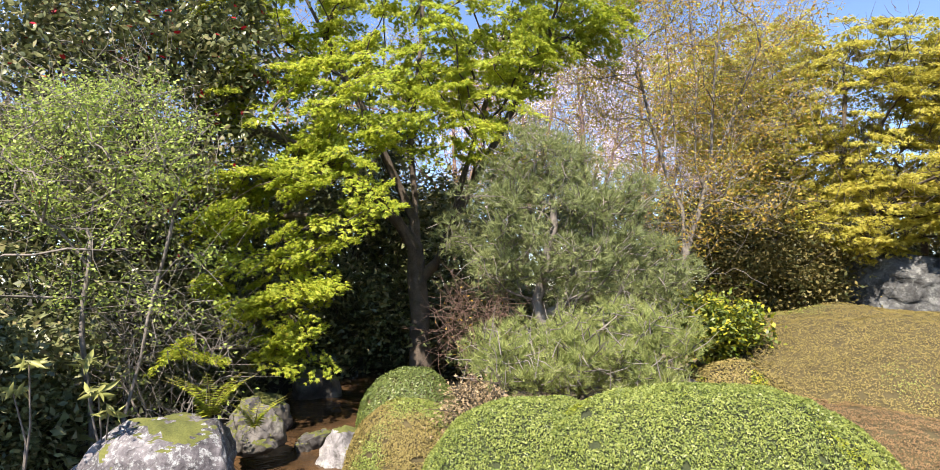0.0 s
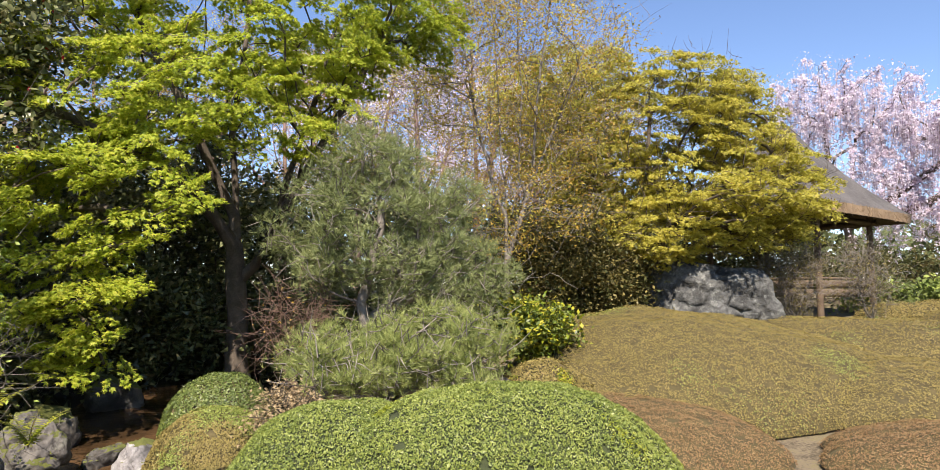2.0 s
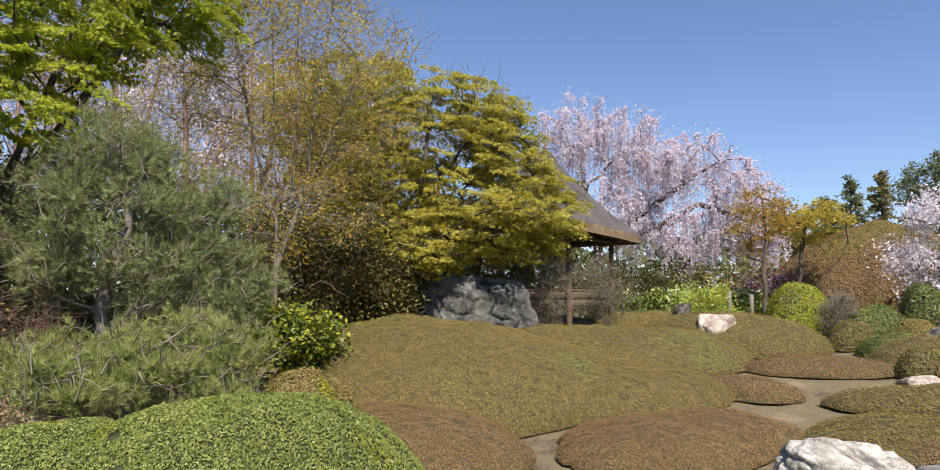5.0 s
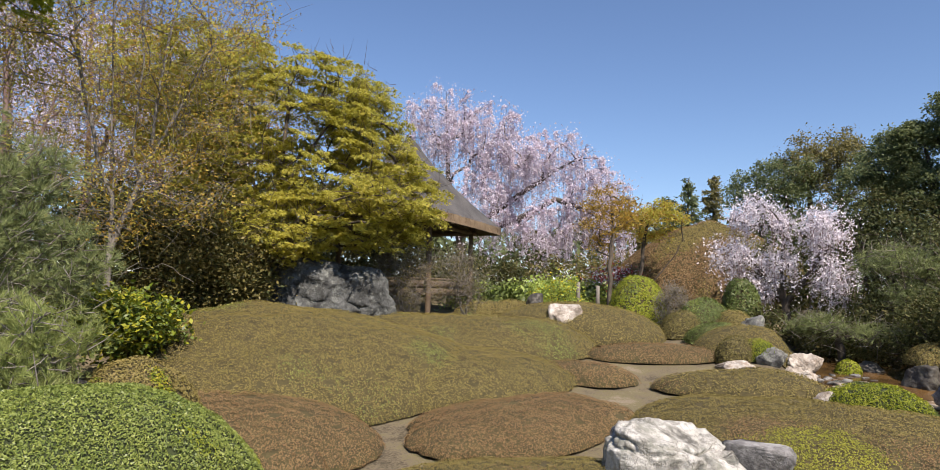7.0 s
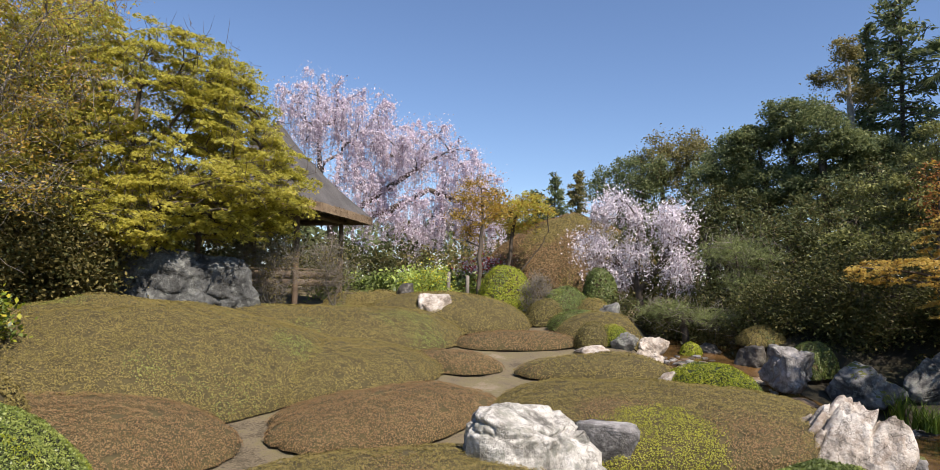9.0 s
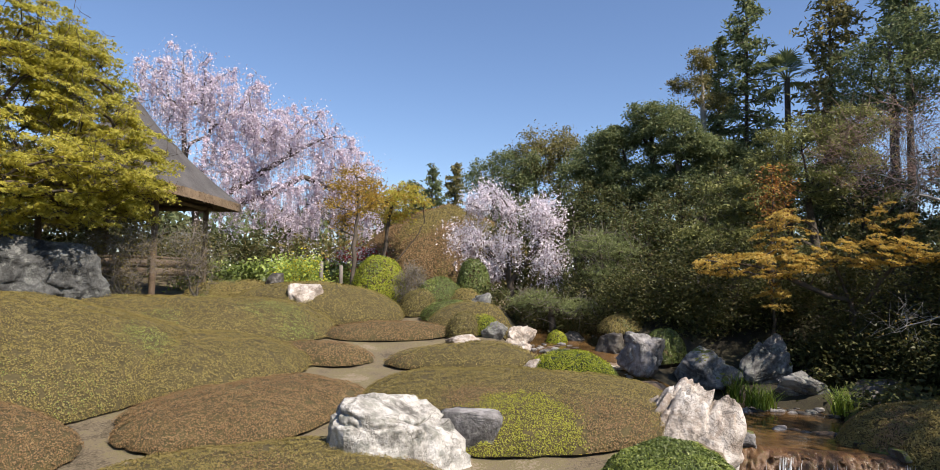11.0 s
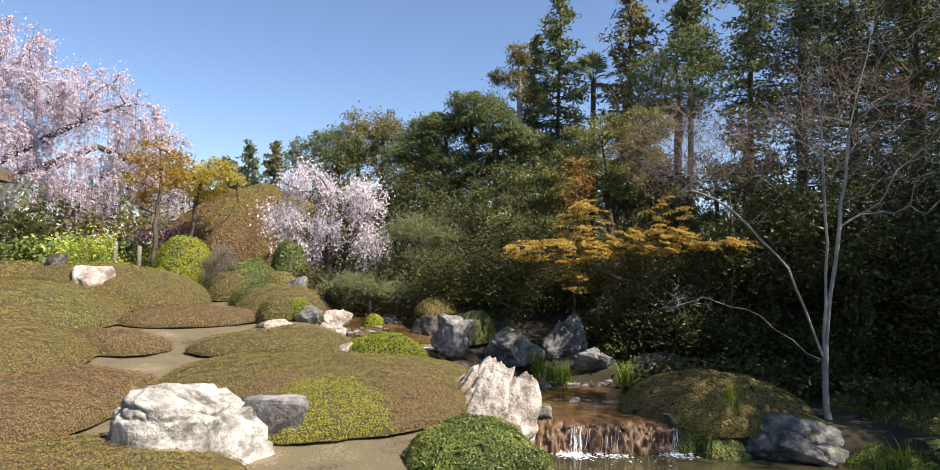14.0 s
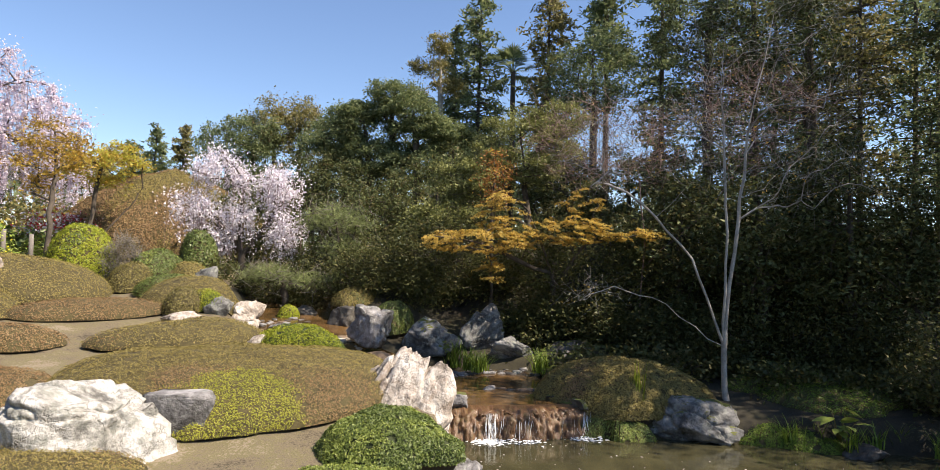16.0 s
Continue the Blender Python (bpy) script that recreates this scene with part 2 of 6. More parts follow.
# bare twig foot, near black to stand for the shade under the rim
M["shade_base"] = surface("shade_dark_twig_base", [(0.015, 0.011, 0.007), (0.04, 0.03, 0.017), (0.06, 0.045, 0.026)], 8, 50, 0.95, 0.02)
# mound hearts, coloured dark for the shade in gaps between leaves
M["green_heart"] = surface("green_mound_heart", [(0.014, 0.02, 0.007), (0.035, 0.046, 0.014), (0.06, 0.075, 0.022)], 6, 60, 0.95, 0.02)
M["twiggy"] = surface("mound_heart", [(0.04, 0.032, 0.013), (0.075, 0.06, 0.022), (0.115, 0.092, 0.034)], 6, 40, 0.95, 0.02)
M["leaf_cream"] = foliage("cream_variegated_leaf", [(0.1, 0.14, 0.03), (0.28, 0.3, 0.09), (0.46, 0.44, 0.2)], 0.3, 0.45, 6)
M["flower_yellow"] = foliage("yellow_flower", [(0.6, 0.5, 0.02), (0.75, 0.65, 0.05)], 0.3, 0.6, 2)
M["flower_red"] = foliage("red_camellia_petal", [(0.3, 0.008, 0.02), (0.5, 0.02, 0.04)], 0.2, 0.5, 3)
M["grass"] = foliage("grass_blade", [(0.05, 0.1, 0.01), (0.16, 0.24, 0.03), (0.3, 0.38, 0.06)], 0.35, 0.5, 3)


def water(name, col, deep, rough, wave, scale):
    m, t, p = nodes_of(name)
    n = tex(t, 1.4, 4)
    r = ramp(t, [(0.35, deep), (0.65, col)])
    t.links.new(n.outputs[0], r.inputs[0])
    t.links.new(r.outputs[0], p.inputs["Base Color"])
    p.inputs["Roughness"].default_value, p.inputs["IOR"].default_value = rough, 1.33
    w = tex(t, scale, 3)
    bump(t, w.outputs[0], p, 0.35, wave)
    return m


M["stream"] = water("shallow_stream_water", (0.15, 0.085, 0.032), (0.05, 0.03, 0.013), 0.06, 0.015, 9)
# stream water with its colour darkened for the shade over the brook
M["brook"] = water("shade_dark_brook_water", (0.085, 0.05, 0.024), (0.02, 0.013, 0.007), 0.08, 0.04, 7)
M["pond"] = water("murky_pond_water", (0.065, 0.06, 0.03), (0.035, 0.033, 0.018), 0.05, 0.012, 6)
m_, t_, p_ = nodes_of("white_falling_water")
p_.inputs["Base Color"].default_value = (0.8, 0.82, 0.82, 1)
p_.inputs["Roughness"].default_value = 0.25
M["foam"] = m_


# ---- building tools ----
def spot(bearing, r):
    """The plan point at a bearing (degrees to the right of +y) and range from the camera's pivot."""
    return r * math.sin(radians(bearing)), r * math.cos(radians(bearing))


def mesh_data(name, chunks):
    """One mesh out of chunks of (vertices, faces as an index array, material)."""
    mats, voff, verts, loops, sizes, mi = [], 0, [], [], [], []
    for v, f, m in chunks:
        if not len(v) or not len(f):
            continue
        if m not in mats:
            mats.append(m)
        verts.append(np.asarray(v, float))
        loops.append((np.asarray(f) + voff).ravel())
        sizes.append(np.full(len(f), f.shape[1]))
        mi.append(np.full(len(f), mats.index(m)))
        voff += len(v)
    me = bpy.data.meshes.new(name)
    if not verts:
        return me
    verts, loops, sizes, mi = (np.concatenate(a) for a in (verts, loops, sizes, mi))
    me.vertices.add(len(verts))
    me.vertices.foreach_set("co", verts.ravel().astype(np.float32))
    me.loops.add(len(loops))
    me.loops.foreach_set("vertex_index", loops.astype(np.int32))
    me.polygons.add(len(sizes))
    me.polygons.foreach_set("loop_start", np.r_[0, np.cumsum(sizes)[:-1]].astype(np.int32))
    for m in mats:
        me.materials.append(m)
    me.polygons.foreach_set("material_index", mi.astype(np.int32))
    me.update(calc_edges=True)
    me.validate()
    return me


def smooth(me):
    me.polygons.foreach_set("use_smooth", np.ones(len(me.polygons), bool))
    return me


def part(name, me, parent, label=""):
    ob = new(name, me)
    ob.parent = parent
    ob.matrix_parent_inverse = parent.matrix_basis.inverted()
    return tagged(ob, label)


def thing(name, base, label, category, group="", kind=""):
    ob = new(name)
    ob.location = base
    ob.empty_display_size = 0.2
    return tagged(ob, label, category, group, kind)


def unit(v):
    return v / np.maximum(np.linalg.norm(v, axis=-1, keepdims=True), 1e-9)


DIAMOND = (np.array([[0, -0.5, 0], [0.28, 0.05, 0.06], [0, 0.55, 0], [-0.28, 0.05, 0.06]]), np.array([[0, 1, 2, 3]]))
OVAL = (np.array([[0, -0.5, 0], [0.24, -0.2, 0.05], [0.24, 0.2, 0.05], [0, 0.5, 0], [-0.24, 0.2, 0.05], [-0.24, -0.2, 0.05]]), np.array([[0, 1, 2, 3], [0, 3, 4, 5]]))


LEAFLET = (np.array([[-0.27, -0.3, 0], [0.27, -0.22, 0.05], [0, 0.62, 0]]), np.array([[0, 1, 2]]))


def star_leaf(lobes):
    v, f = [], []
    for a, l in lobes:
        s, c = math.sin(radians(a)), math.cos(radians(a))
        n = len(v)
        v += [(-c * 0.15, s * 0.15, 0.02), (s * l, c * l, -0.05), (c * 0.15, -s * 0.15, 0.02)]
        f += [(n + 2, n + 1, n)]
    return np.array(v), np.array(f)


def needles(count, rng, spread=0.9, width=0.035):
    v, f = [], []
    for i in range(count):
        a, e = rng.uniform(0, 2 * math.pi), rng.uniform(0.15, spread)
        d = np.array([math.cos(a) * math.sin(e), math.cos(e), math.sin(a) * math.sin(e)])
        s = unit(np.cross(d, rng.normal(size=3))) * width
        n = len(v)
        v += [-s * 0.6, s * 0.6, d * rng.uniform(0.7, 1.0)]
        f += [(n, n + 1, n + 2)]
    return np.array(v), np.array(f)


STAR = star_leaf(((-68, 0.52), (0, 0.66), (68, 0.52)))
STAR_FINE = star_leaf(((-105, 0.36), (-50, 0.56), (0, 0.66), (50, 0.56), (105, 0.36)))


def scatter(centres, sizes, template, rng, normals=None, along=None, wild=0.6):
    """Copies of a leaf at the centres; its face turned towards normals, its tip along the given ways, with some wildness."""
    n = len(centres)
    tv, tf = template
    up = np.tile([0, 0, 1.0], (n, 1)) if normals is None else normals
    up = unit(up + wild * rng.normal(size=(n, 3)))
    t = rng.normal(size=(n, 3)) if along is None else along + wild * 0.5 * rng.normal(size=(n, 3))
    y = unit(t - (t * up).sum(1, keepdims=True) * up)
    x = np.cross(y, up)
    s = (np.ones(n) * sizes)[:, None, None]
    v = centres[:, None] + s * (tv[None, :, :1] * x[:, None] + tv[None, :, 1:2] * y[:, None] + tv[None, :, 2:] * up[:, None])
    f = tf[None] + (np.arange(n) * len(tv))[:, None, None]
    return v.reshape(-1, 3), f.reshape(-1, tf.shape[1])


def tube(points, radii, sides=6):
    p = np.asarray(points, float)
    r = np.asarray(radii, float)
    d = unit(np.gradient(p, axis=0))
    ref = np.where(np.abs(d[:, 2:]) > 0.9, [[1.0, 0, 0]], [[0, 0, 1.0]])
    a = unit(np.cross(d, ref))
    b = np.cross(d, a)
    th = np.arange(sides) * 2 * math.pi / sides
    v = (p[:, None] + r[:, None, None] * (np.cos(th)[None, :, None] * a[:, None] + np.sin(th)[None, :, None] * b[:, None])).reshape(-1, 3)
    i, j = np.meshgrid(np.arange(len(p) - 1), np.arange(sides), indexing="ij")
    k = (j + 1) % sides
    f = np.stack([i * sides + j, i * sides + k, (i + 1) * sides + k, (i + 1) * sides + j], -1).reshape(-1, 4)
    return v, f


def joined(pieces):
    """Several (vertices, faces) of one face size as one."""
    off, vs, fs = 0, [], []
    for v, f in pieces:
        vs.append(v)
        fs.append(f + off)
        off += len(v)
    return np.concatenate(vs), np.concatenate(fs)


def in_ellipsoids(volumes, rng):
    """Pad centres inside ellipsoids of (centre, radii, count), crowded towards the outside."""
    out = []
    for c, r, n in volumes:
        d = unit(rng.normal(size=(n, 3)))
        out.append(np.array(c) + d * np.array(r) * rng.uniform(0.25, 1.0, (n, 1)) ** 0.5)
    return np.concatenate(out)


def skeleton_of(stems, pads, rng, tip=0.006, droop=0.12, thick=0.9):
    """Limbs from the stems out to every pad, each joined to the nearest limb so far; thickness by what each carries."""
    nodes, parent = [], []
    for stem in stems:
        s = np.asarray(stem, float)
        if nodes:
            prev = int(np.argmin([np.linalg.norm(np.array(n) - s[0]) for n in nodes]))
        else:
            prev = -1
        for a, b in zip(s[:-1], s[1:]):
            for u in np.linspace(0, 1, 5)[(0 if prev < 0 else 1):]:
                q = a + (b - a) * u + rng.normal(size=3) * 0.02
                nodes.append(q)
                parent.append(prev)
                prev = len(nodes) - 1
    nstem = len(nodes)
    order = np.argsort([min(np.linalg.norm(p - n) for n in nodes[:nstem]) for p in pads])
    ends = []
    for k in order:
        p = pads[k]
        arr = np.array(nodes)
        d = np.linalg.norm(arr - p, axis=1) + 1.6 * np.maximum(0, arr[:, 2] - p[2] + 0.1)
        d[0] += 3
        j = int(np.argmin(d))
        a = arr[j]
        gap = np.linalg.norm(p - a)
        steps = max(2, min(6, int(gap / 0.35)))
        mid = (a + p) / 2 + np.array([0, 0, 1]) * gap * droop + rng.normal(size=3) * gap * 0.07
        prev = j
        for u in np.linspace(0, 1, steps + 1)[1:]:
            q = (1 - u) ** 2 * a + 2 * u * (1 - u) * mid + u * u * p + rng.normal(size=3) * 0.012
            nodes.append(q)
            parent.append(prev)
            prev = len(nodes) - 1
        ends.append(prev)
    load = np.zeros(len(nodes))
    load[ends] = 1
    for i in range(len(nodes) - 1, 0, -1):
        if parent[i] >= 0:
            load[parent[i]] += load[i]
    rad = tip * np.maximum(load, 0.6) ** 0.5 * thick
    return np.array(nodes), np.array(parent), rad


def limbs(nodes, parent, rad, sides=5, trunk_radius=None, flare=1.35):
    if trunk_radius:
        k = trunk_radius / rad[0]
        # blend so that the trunk has its radius and the tips keep theirs
        w = np.clip(np.log(rad / rad.min() + 1e-9) / np.log(rad[0] / rad.min() + 1e-9), 0, 1)
        rad = rad * (1 + (k - 1) * w)
        rad[0] *= flare
    out = []
    kids = [[] for _ in nodes]
    for i, p in enumerate(parent):
        if p >= 0:
            kids[p].append(i)
    starts = [(i, p) for i, p in enumerate(parent) if p < 0]
    stack = [(i, None) for i, _ in starts]
    while stack:
        i, frm = stack.pop()
        chain = ([frm] if frm is not None else []) + [i]
        while kids[chain[-1]]:
            ks = sorted(kids[chain[-1]], key=lambda c: -rad[c])
            for c in ks[1:]:
                stack.append((c, chain[-1]))
            chain.append(ks[0])
        r = rad[chain].copy()
        if frm is not None and len(r) > 1:
            r[0] = min(r[0], r[1] * 1.15)
        if len(chain) > 1:
            out.append(tube(nodes[chain], r, sides if r.max() < 0.06 else sides + 3))
    return joined(out)


def pad_leaves(pads, rng, per, spread, flat, size, template, wild=0.6, jitter=0.35, tilt=None):
    n = len(pads) * per
    c = np.repeat(pads, per, 0)
    g = np.repeat(rng.uniform(0.6, 1.25, (len(pads), 1)), per, 0)
    off = rng.normal(size=(n, 3)) * np.array([spread, spread, spread * flat]) * 0.55 * g
    off[:, 2] -= 0.25 * (off[:, 0] ** 2 + off[:, 1] ** 2) / max(spread, 0.1)
    return scatter(c + off, size * rng.uniform(1 - jitter, 1 + jitter, n), template, rng, wild=wild, along=tilt)


def spray_leaves(pads, centre, rng, per, reach, size, template, droop=0.4, wild=0.35):
    """Leaves in flat fans, as maples carry them: each pad a drooping plate of side twigs that point away from the trunk."""
    n = len(pads)
    out = pads - np.asarray(centre)
    out[:, 2] = 0
    out = unit(unit(out) + 0.55 * rng.normal(size=(n, 3)) * [1, 1, 0])
    along = unit(out + np.array([0, 0, -1.0]) * (droop * rng.uniform(0.1, 1.5, (n, 1))))
    side = unit(np.cross(along, [0, 0, 1.0]) + 0.22 * rng.normal(size=(n, 3)))
    face = unit(np.cross(side, along))
    face *= np.where(face[:, 2:] < 0, -1, 1)
    big = reach * rng.uniform(0.55, 1.25, n)
    k = np.repeat(np.arange(n), per)
    m = len(k)
    fan = (rng.integers(0, 7, m) - 3) / 3 * radians(68) + rng.normal(size=m) * 0.07
    far = rng.uniform(0.08, 1.0, m) ** 0.6 * (1 - 0.35 * np.abs(fan) / radians(68))
    a, b = (far * np.cos(fan) - 0.35) * big[k], far * np.sin(fan) * big[k]
    p = pads[k] + along[k] * a[:, None] + side[k] * b[:, None] + face[k] * (rng.normal(size=m) * 0.035 * reach)[:, None]
    p[:, 2] -= 0.22 * (b * b + np.maximum(a, 0) ** 2) / reach
    tip = along[k] * np.cos(fan)[:, None] + side[k] * np.sin(fan)[:, None] + [0, 0, -0.25]
    return scatter(p, size * rng.uniform(0.65, 1.3, m), template, rng, normals=face[k], along=tip, wild=wild)


def twigs(pads, rng, per, length, radius, rise=0.3):
    out = []
    for p in pads:
        for _ in range(per):
            d = unit(rng.normal(size=3) + np.array([0, 0, rise]))
            l = length * rng.uniform(0.5, 1.2)
            b = p + rng.normal(size=3) * length * 0.25
            out.append(tube([b, b + d * l * 0.5 + rng.normal(size=3) * l * 0.06, b + d * l], [radius, radius * 0.75, radius * 0.3], 3))
    return joined(out)


def tree(name, label, stems, volumes, leaf, bark, seed, pad=(0.45, 0.25), per=90, size=0.07, template=STAR, wild=0.6, trunk=0.12,
         tip=0.006, droop=0.12, twig=None, group="", second=None, category="tree", fans=0.0):
    """A tree: stems are lines of points in the world, volumes the ellipsoids that its crown fills."""
    rng = np.random.default_rng(seed)
    base = stems[0][0]
    ob = thing(name, base, label, category, group)
    pads = in_ellipsoids(volumes, rng)
    nodes, parent, rad = skeleton_of(stems, pads, rng, tip, droop)
    part("trunk", smooth(mesh_data("trunk", [(*limbs(nodes, parent, rad, 5, trunk), M[bark])])), ob)
    if twig:
        tagged(part("twig_spray", smooth(mesh_data("twig_spray", [(*twigs(pads, rng, *twig), M[bark])])), ob), kind="stuff")
    if per:
        if fans:
            chunks = [(*spray_leaves(pads, stems[0][-1], rng, per, pad[0], size, template, fans, wild), M[leaf])]
        else:
            chunks = [(*pad_leaves(pads, rng, per, pad[0], pad[1], size, template, wild), M[leaf])]
        if second:
            mat, share, shape, ssize = second
            chunks.append((*pad_leaves(pads, rng, max(1, int(per * share)), pad[0] * 1.1, pad[1], ssize, shape, wild), M[mat]))
        part("crown", mesh_data("crown", chunks), ob)
    return ob


def pine_tree(name, label, stems, volumes, leaf, bark, seed, tufts=18, size=0.16, pad=(0.35, 0.5), blades=14, trunk=0.1, tip=0.007, group="", up=0.5):
    rng = np.random.default_rng(seed)
    ob = thing(name, stems[0][0], label, "tree", group)
    pads = in_ellipsoids(volumes, rng)
    nodes, parent, rad = skeleton_of(stems, pads, rng, tip, 0.05)
    part("trunk", smooth(mesh_data("trunk", [(*limbs(nodes, parent, rad, 5, trunk), M[bark])])), ob)
    tagged(part("twig_spray", smooth(mesh_data("twig_spray", [(*twigs(pads, rng, 3, pad[0] * 2.2, 0.008), M["bark_grey"])])), ob, "pale bare twigs among the needles"), kind="stuff")
    n = len(pads) * tufts
    c = np.repeat(pads, tufts, 0)
    off = rng.normal(size=(n, 3)) * np.array([pad[0], pad[0], pad[0] * pad[1]]) * 0.6
    part("crown", mesh_data("crown", [(*scatter(c + off, size * rng.uniform(0.7, 1.3, n), needles(blades, rng), rng, normals=rng.normal(size=(n, 3)),
                                                along=unit(off) + np.array([0, 0, up]), wild=0.5), M[leaf])]), ob)
    return ob


def conifer(name, label, base, height, width, leaf, seed, first=0.15, trunk=0.16, per=26, size=0.34, sparse=1.0, group="", bark="bark_dark", shape=0.6, lumpy=0.22):
    """A tall conifer: a straight trunk with drooping boughs of frond sprays, ragged in outline."""
    rng = np.random.default_rng(seed)
    ob = thing(name, base, label, "tree", group)
    b = np.array(base, float)
    zz = np.linspace(0, height, 12)
    lean = rng.normal(size=2) * 0.01 * height
    line = b + np.stack([lean[0] * (zz / height) ** 2, lean[1] * (zz / height) ** 2, zz], -1)
    parts_, cs, al = [tube(line, trunk * (1.02 - zz / height) + 0.01, 8)], [], []
    for k in range(int(height * 15 * sparse)):
        u = first + (1 - first) * (k + rng.uniform(0, 3)) / (height * 15 * sparse + 3)
        z = u * height
        reach = width * (1.04 - u) ** shape * rng.uniform(0.55, 1.15) * (1 + lumpy * math.sin(u * 23 + seed))
        a = rng.uniform(0, 2 * math.pi)
        d = np.array([math.cos(a), math.sin(a), 0])
        at = np.array([np.interp(z, zz, line[:, i]) for i in range(3)])
        s = np.linspace(0, 1, 5)[:, None]
        curve = at + d * reach * s + np.array([0, 0, 1.0]) * reach * (0.25 * s - 0.35 * s * s) + rng.normal(size=(5, 3)) * 0.03
        parts_.append(tube(curve, np.linspace(0.028, 0.006, 5), 4))
        m = max(4, int(per * (0.3 + reach / width)))
        w = rng.uniform(0.25, 1.0, m)
        c = np.stack([np.interp(w, s[:, 0], curve[:, i]) for i in range(3)], -1)
        cs.append(c + rng.normal(size=(m, 3)) * np.array([0.16, 0.16, 0.11]) * (0.4 + reach * 0.45))
        al.append(np.tile(d, (m, 1)) + rng.normal(size=(m, 3)) * 0.6 + [0, 0, -0.15])
    part("trunk", smooth(mesh_data("trunk", [(*joined(parts_), M[bark])])), ob)
    cs, al = np.concatenate(cs), np.concatenate(al)
    spray = (np.array([[-0.17, -0.4, 0], [0.2, -0.2, 0.03], [-0.02, 0.6, -0.06]]), np.array([[0, 1, 2]]))
    part("crown", mesh_data("crown", [(*scatter(cs, size * rng.uniform(0.5, 1.2, len(cs)), spray, rng, normals=np.array([0, 0, 0.5]) + 0.8 * rng.normal(size=(len(cs), 3)), along=al, wild=0.7), M[leaf])]), ob)
    return ob


def weeping_cherry(name, label, stems, volumes, seed, leaf="blossom", strands=5, length=(0.8, 2.6), size=0.09, gap=0.045, per=2, trunk=0.3, floor_z=0.0, group="", bare=0.15, cloud=0, puff=0.3):
    """A weeping cherry: arching limbs, with blossom-covered twigs hanging from them."""
    rng = np.random.default_rng(seed)
    ob = thing(name, stems[0][0], label, "tree", group)
    pads = in_ellipsoids(volumes, rng)
    nodes, parent, rad = skeleton_of(stems, pads, rng, 0.012, 0.22)
    part("trunk", smooth(mesh_data("trunk", [(*limbs(nodes, parent, rad, 5, trunk), M["bark_dark"])])), ob)
    strings, cs = [], []
    tops = np.concatenate([pads, nodes[rad < 0.05][::3]])
    for p in tops:
        for _ in range(strands):
            a, out = rng.uniform(0, 2 * math.pi), rng.uniform(0.1, 0.5)
            l = rng.uniform(*length)
            l = min(l, max(0.3, p[2] - floor_z - rng.uniform(0, 0.6)))
            s = np.linspace(0, 1, 5)[:, None]
            h = np.array([math.cos(a), math.sin(a), 0])
            q = p + h * out * (1 - (1 - s) ** 2) * min(1.2, l) + np.array([0, 0, 1.0]) * (0.25 * s * (1 - s) * 2 - s * s) * l + rng.normal(size=(5, 3)) * 0.02
            strings.append(tube(q, np.linspace(0.008, 0.003, 5), 3))
            m = int(l / gap)
            if rng.uniform() < bare or m < 1:
                continue
            w = rng.uniform(0.0, 1.0, m)
            c = np.stack([np.interp(w, s[:, 0], q[:, i]) for i in range(3)], -1)
            cs.append(np.repeat(c, per, 0) + rng.normal(size=(m * per, 3)) * 0.05)
    part("hanging_twig_curtain", mesh_data("hanging_twig_curtain", [(*joined(strings), M["bark_purple"])]), ob)
    if cloud:
        cs.append(np.repeat(tops, cloud, 0) + rng.normal(size=(len(tops) * cloud, 3)) * puff)
    c = np.concatenate(cs)
    part("blossom", mesh_data("blossom", [(*scatter(c, size * rng.uniform(0.6, 1.4, len(c)), LEAFLET, rng, normals=rng.normal(size=(len(c), 3)), wild=1.0), M[leaf])]), ob)
    return ob


# ---- lie of the land ----
POOL = (13.45, 2.05, 2.05, 1.6, -0.93)
STREAM = [(12.6, 1.9, -0.945), (12.9, 3.1, -0.9), (13.1, 4.3, -0.64), (13.9, 5.9, -0.34), (15.6, 7.0, -0.12), (18, 8.2, 0.1), (22, 9.4, 0.3)]
BROOK = [(4.5, -5.5, -1.38), (1.0, -5.0, -1.2), (-1.8, -2.5, -1.0), (-2.8, 0.8, -0.82), (-3.0, 3.5, -0.7), (-2.9, 5.4, -0.6), (-3.15, 7.0, -0.45), (-3.25, 8.2, -0.22), (-3.45, 9.4, 0.0), (-3.65, 11.0, 0.12), (-3.9, 12.6, 0.25)]
POND_Z = -1.37


def along_line(line, x, y):
    """Distance from the points to a line of (x, y, z), and the line's z there."""
    best, zz = np.full(np.shape(x), 1e9), np.zeros(np.shape(x))
    for (ax, ay, az), (bx, by, bz) in zip(line[:-1], line[1:]):
        dx, dy = bx - ax, by - ay
        u = np.clip(((x - ax) * dx + (y - ay) * dy) / (dx * dx + dy * dy), 0, 1)
        d = np.hypot(x - ax - u * dx, y - ay - u * dy)
        zz = np.where(d < best, az + u * (bz - az), zz)
        best = np.minimum(d, best)
    return best, zz


def step(a, b, v):
    u = np.clip((v - a) / (b - a), 0, 1)
    return u * u * (3 - 2 * u)


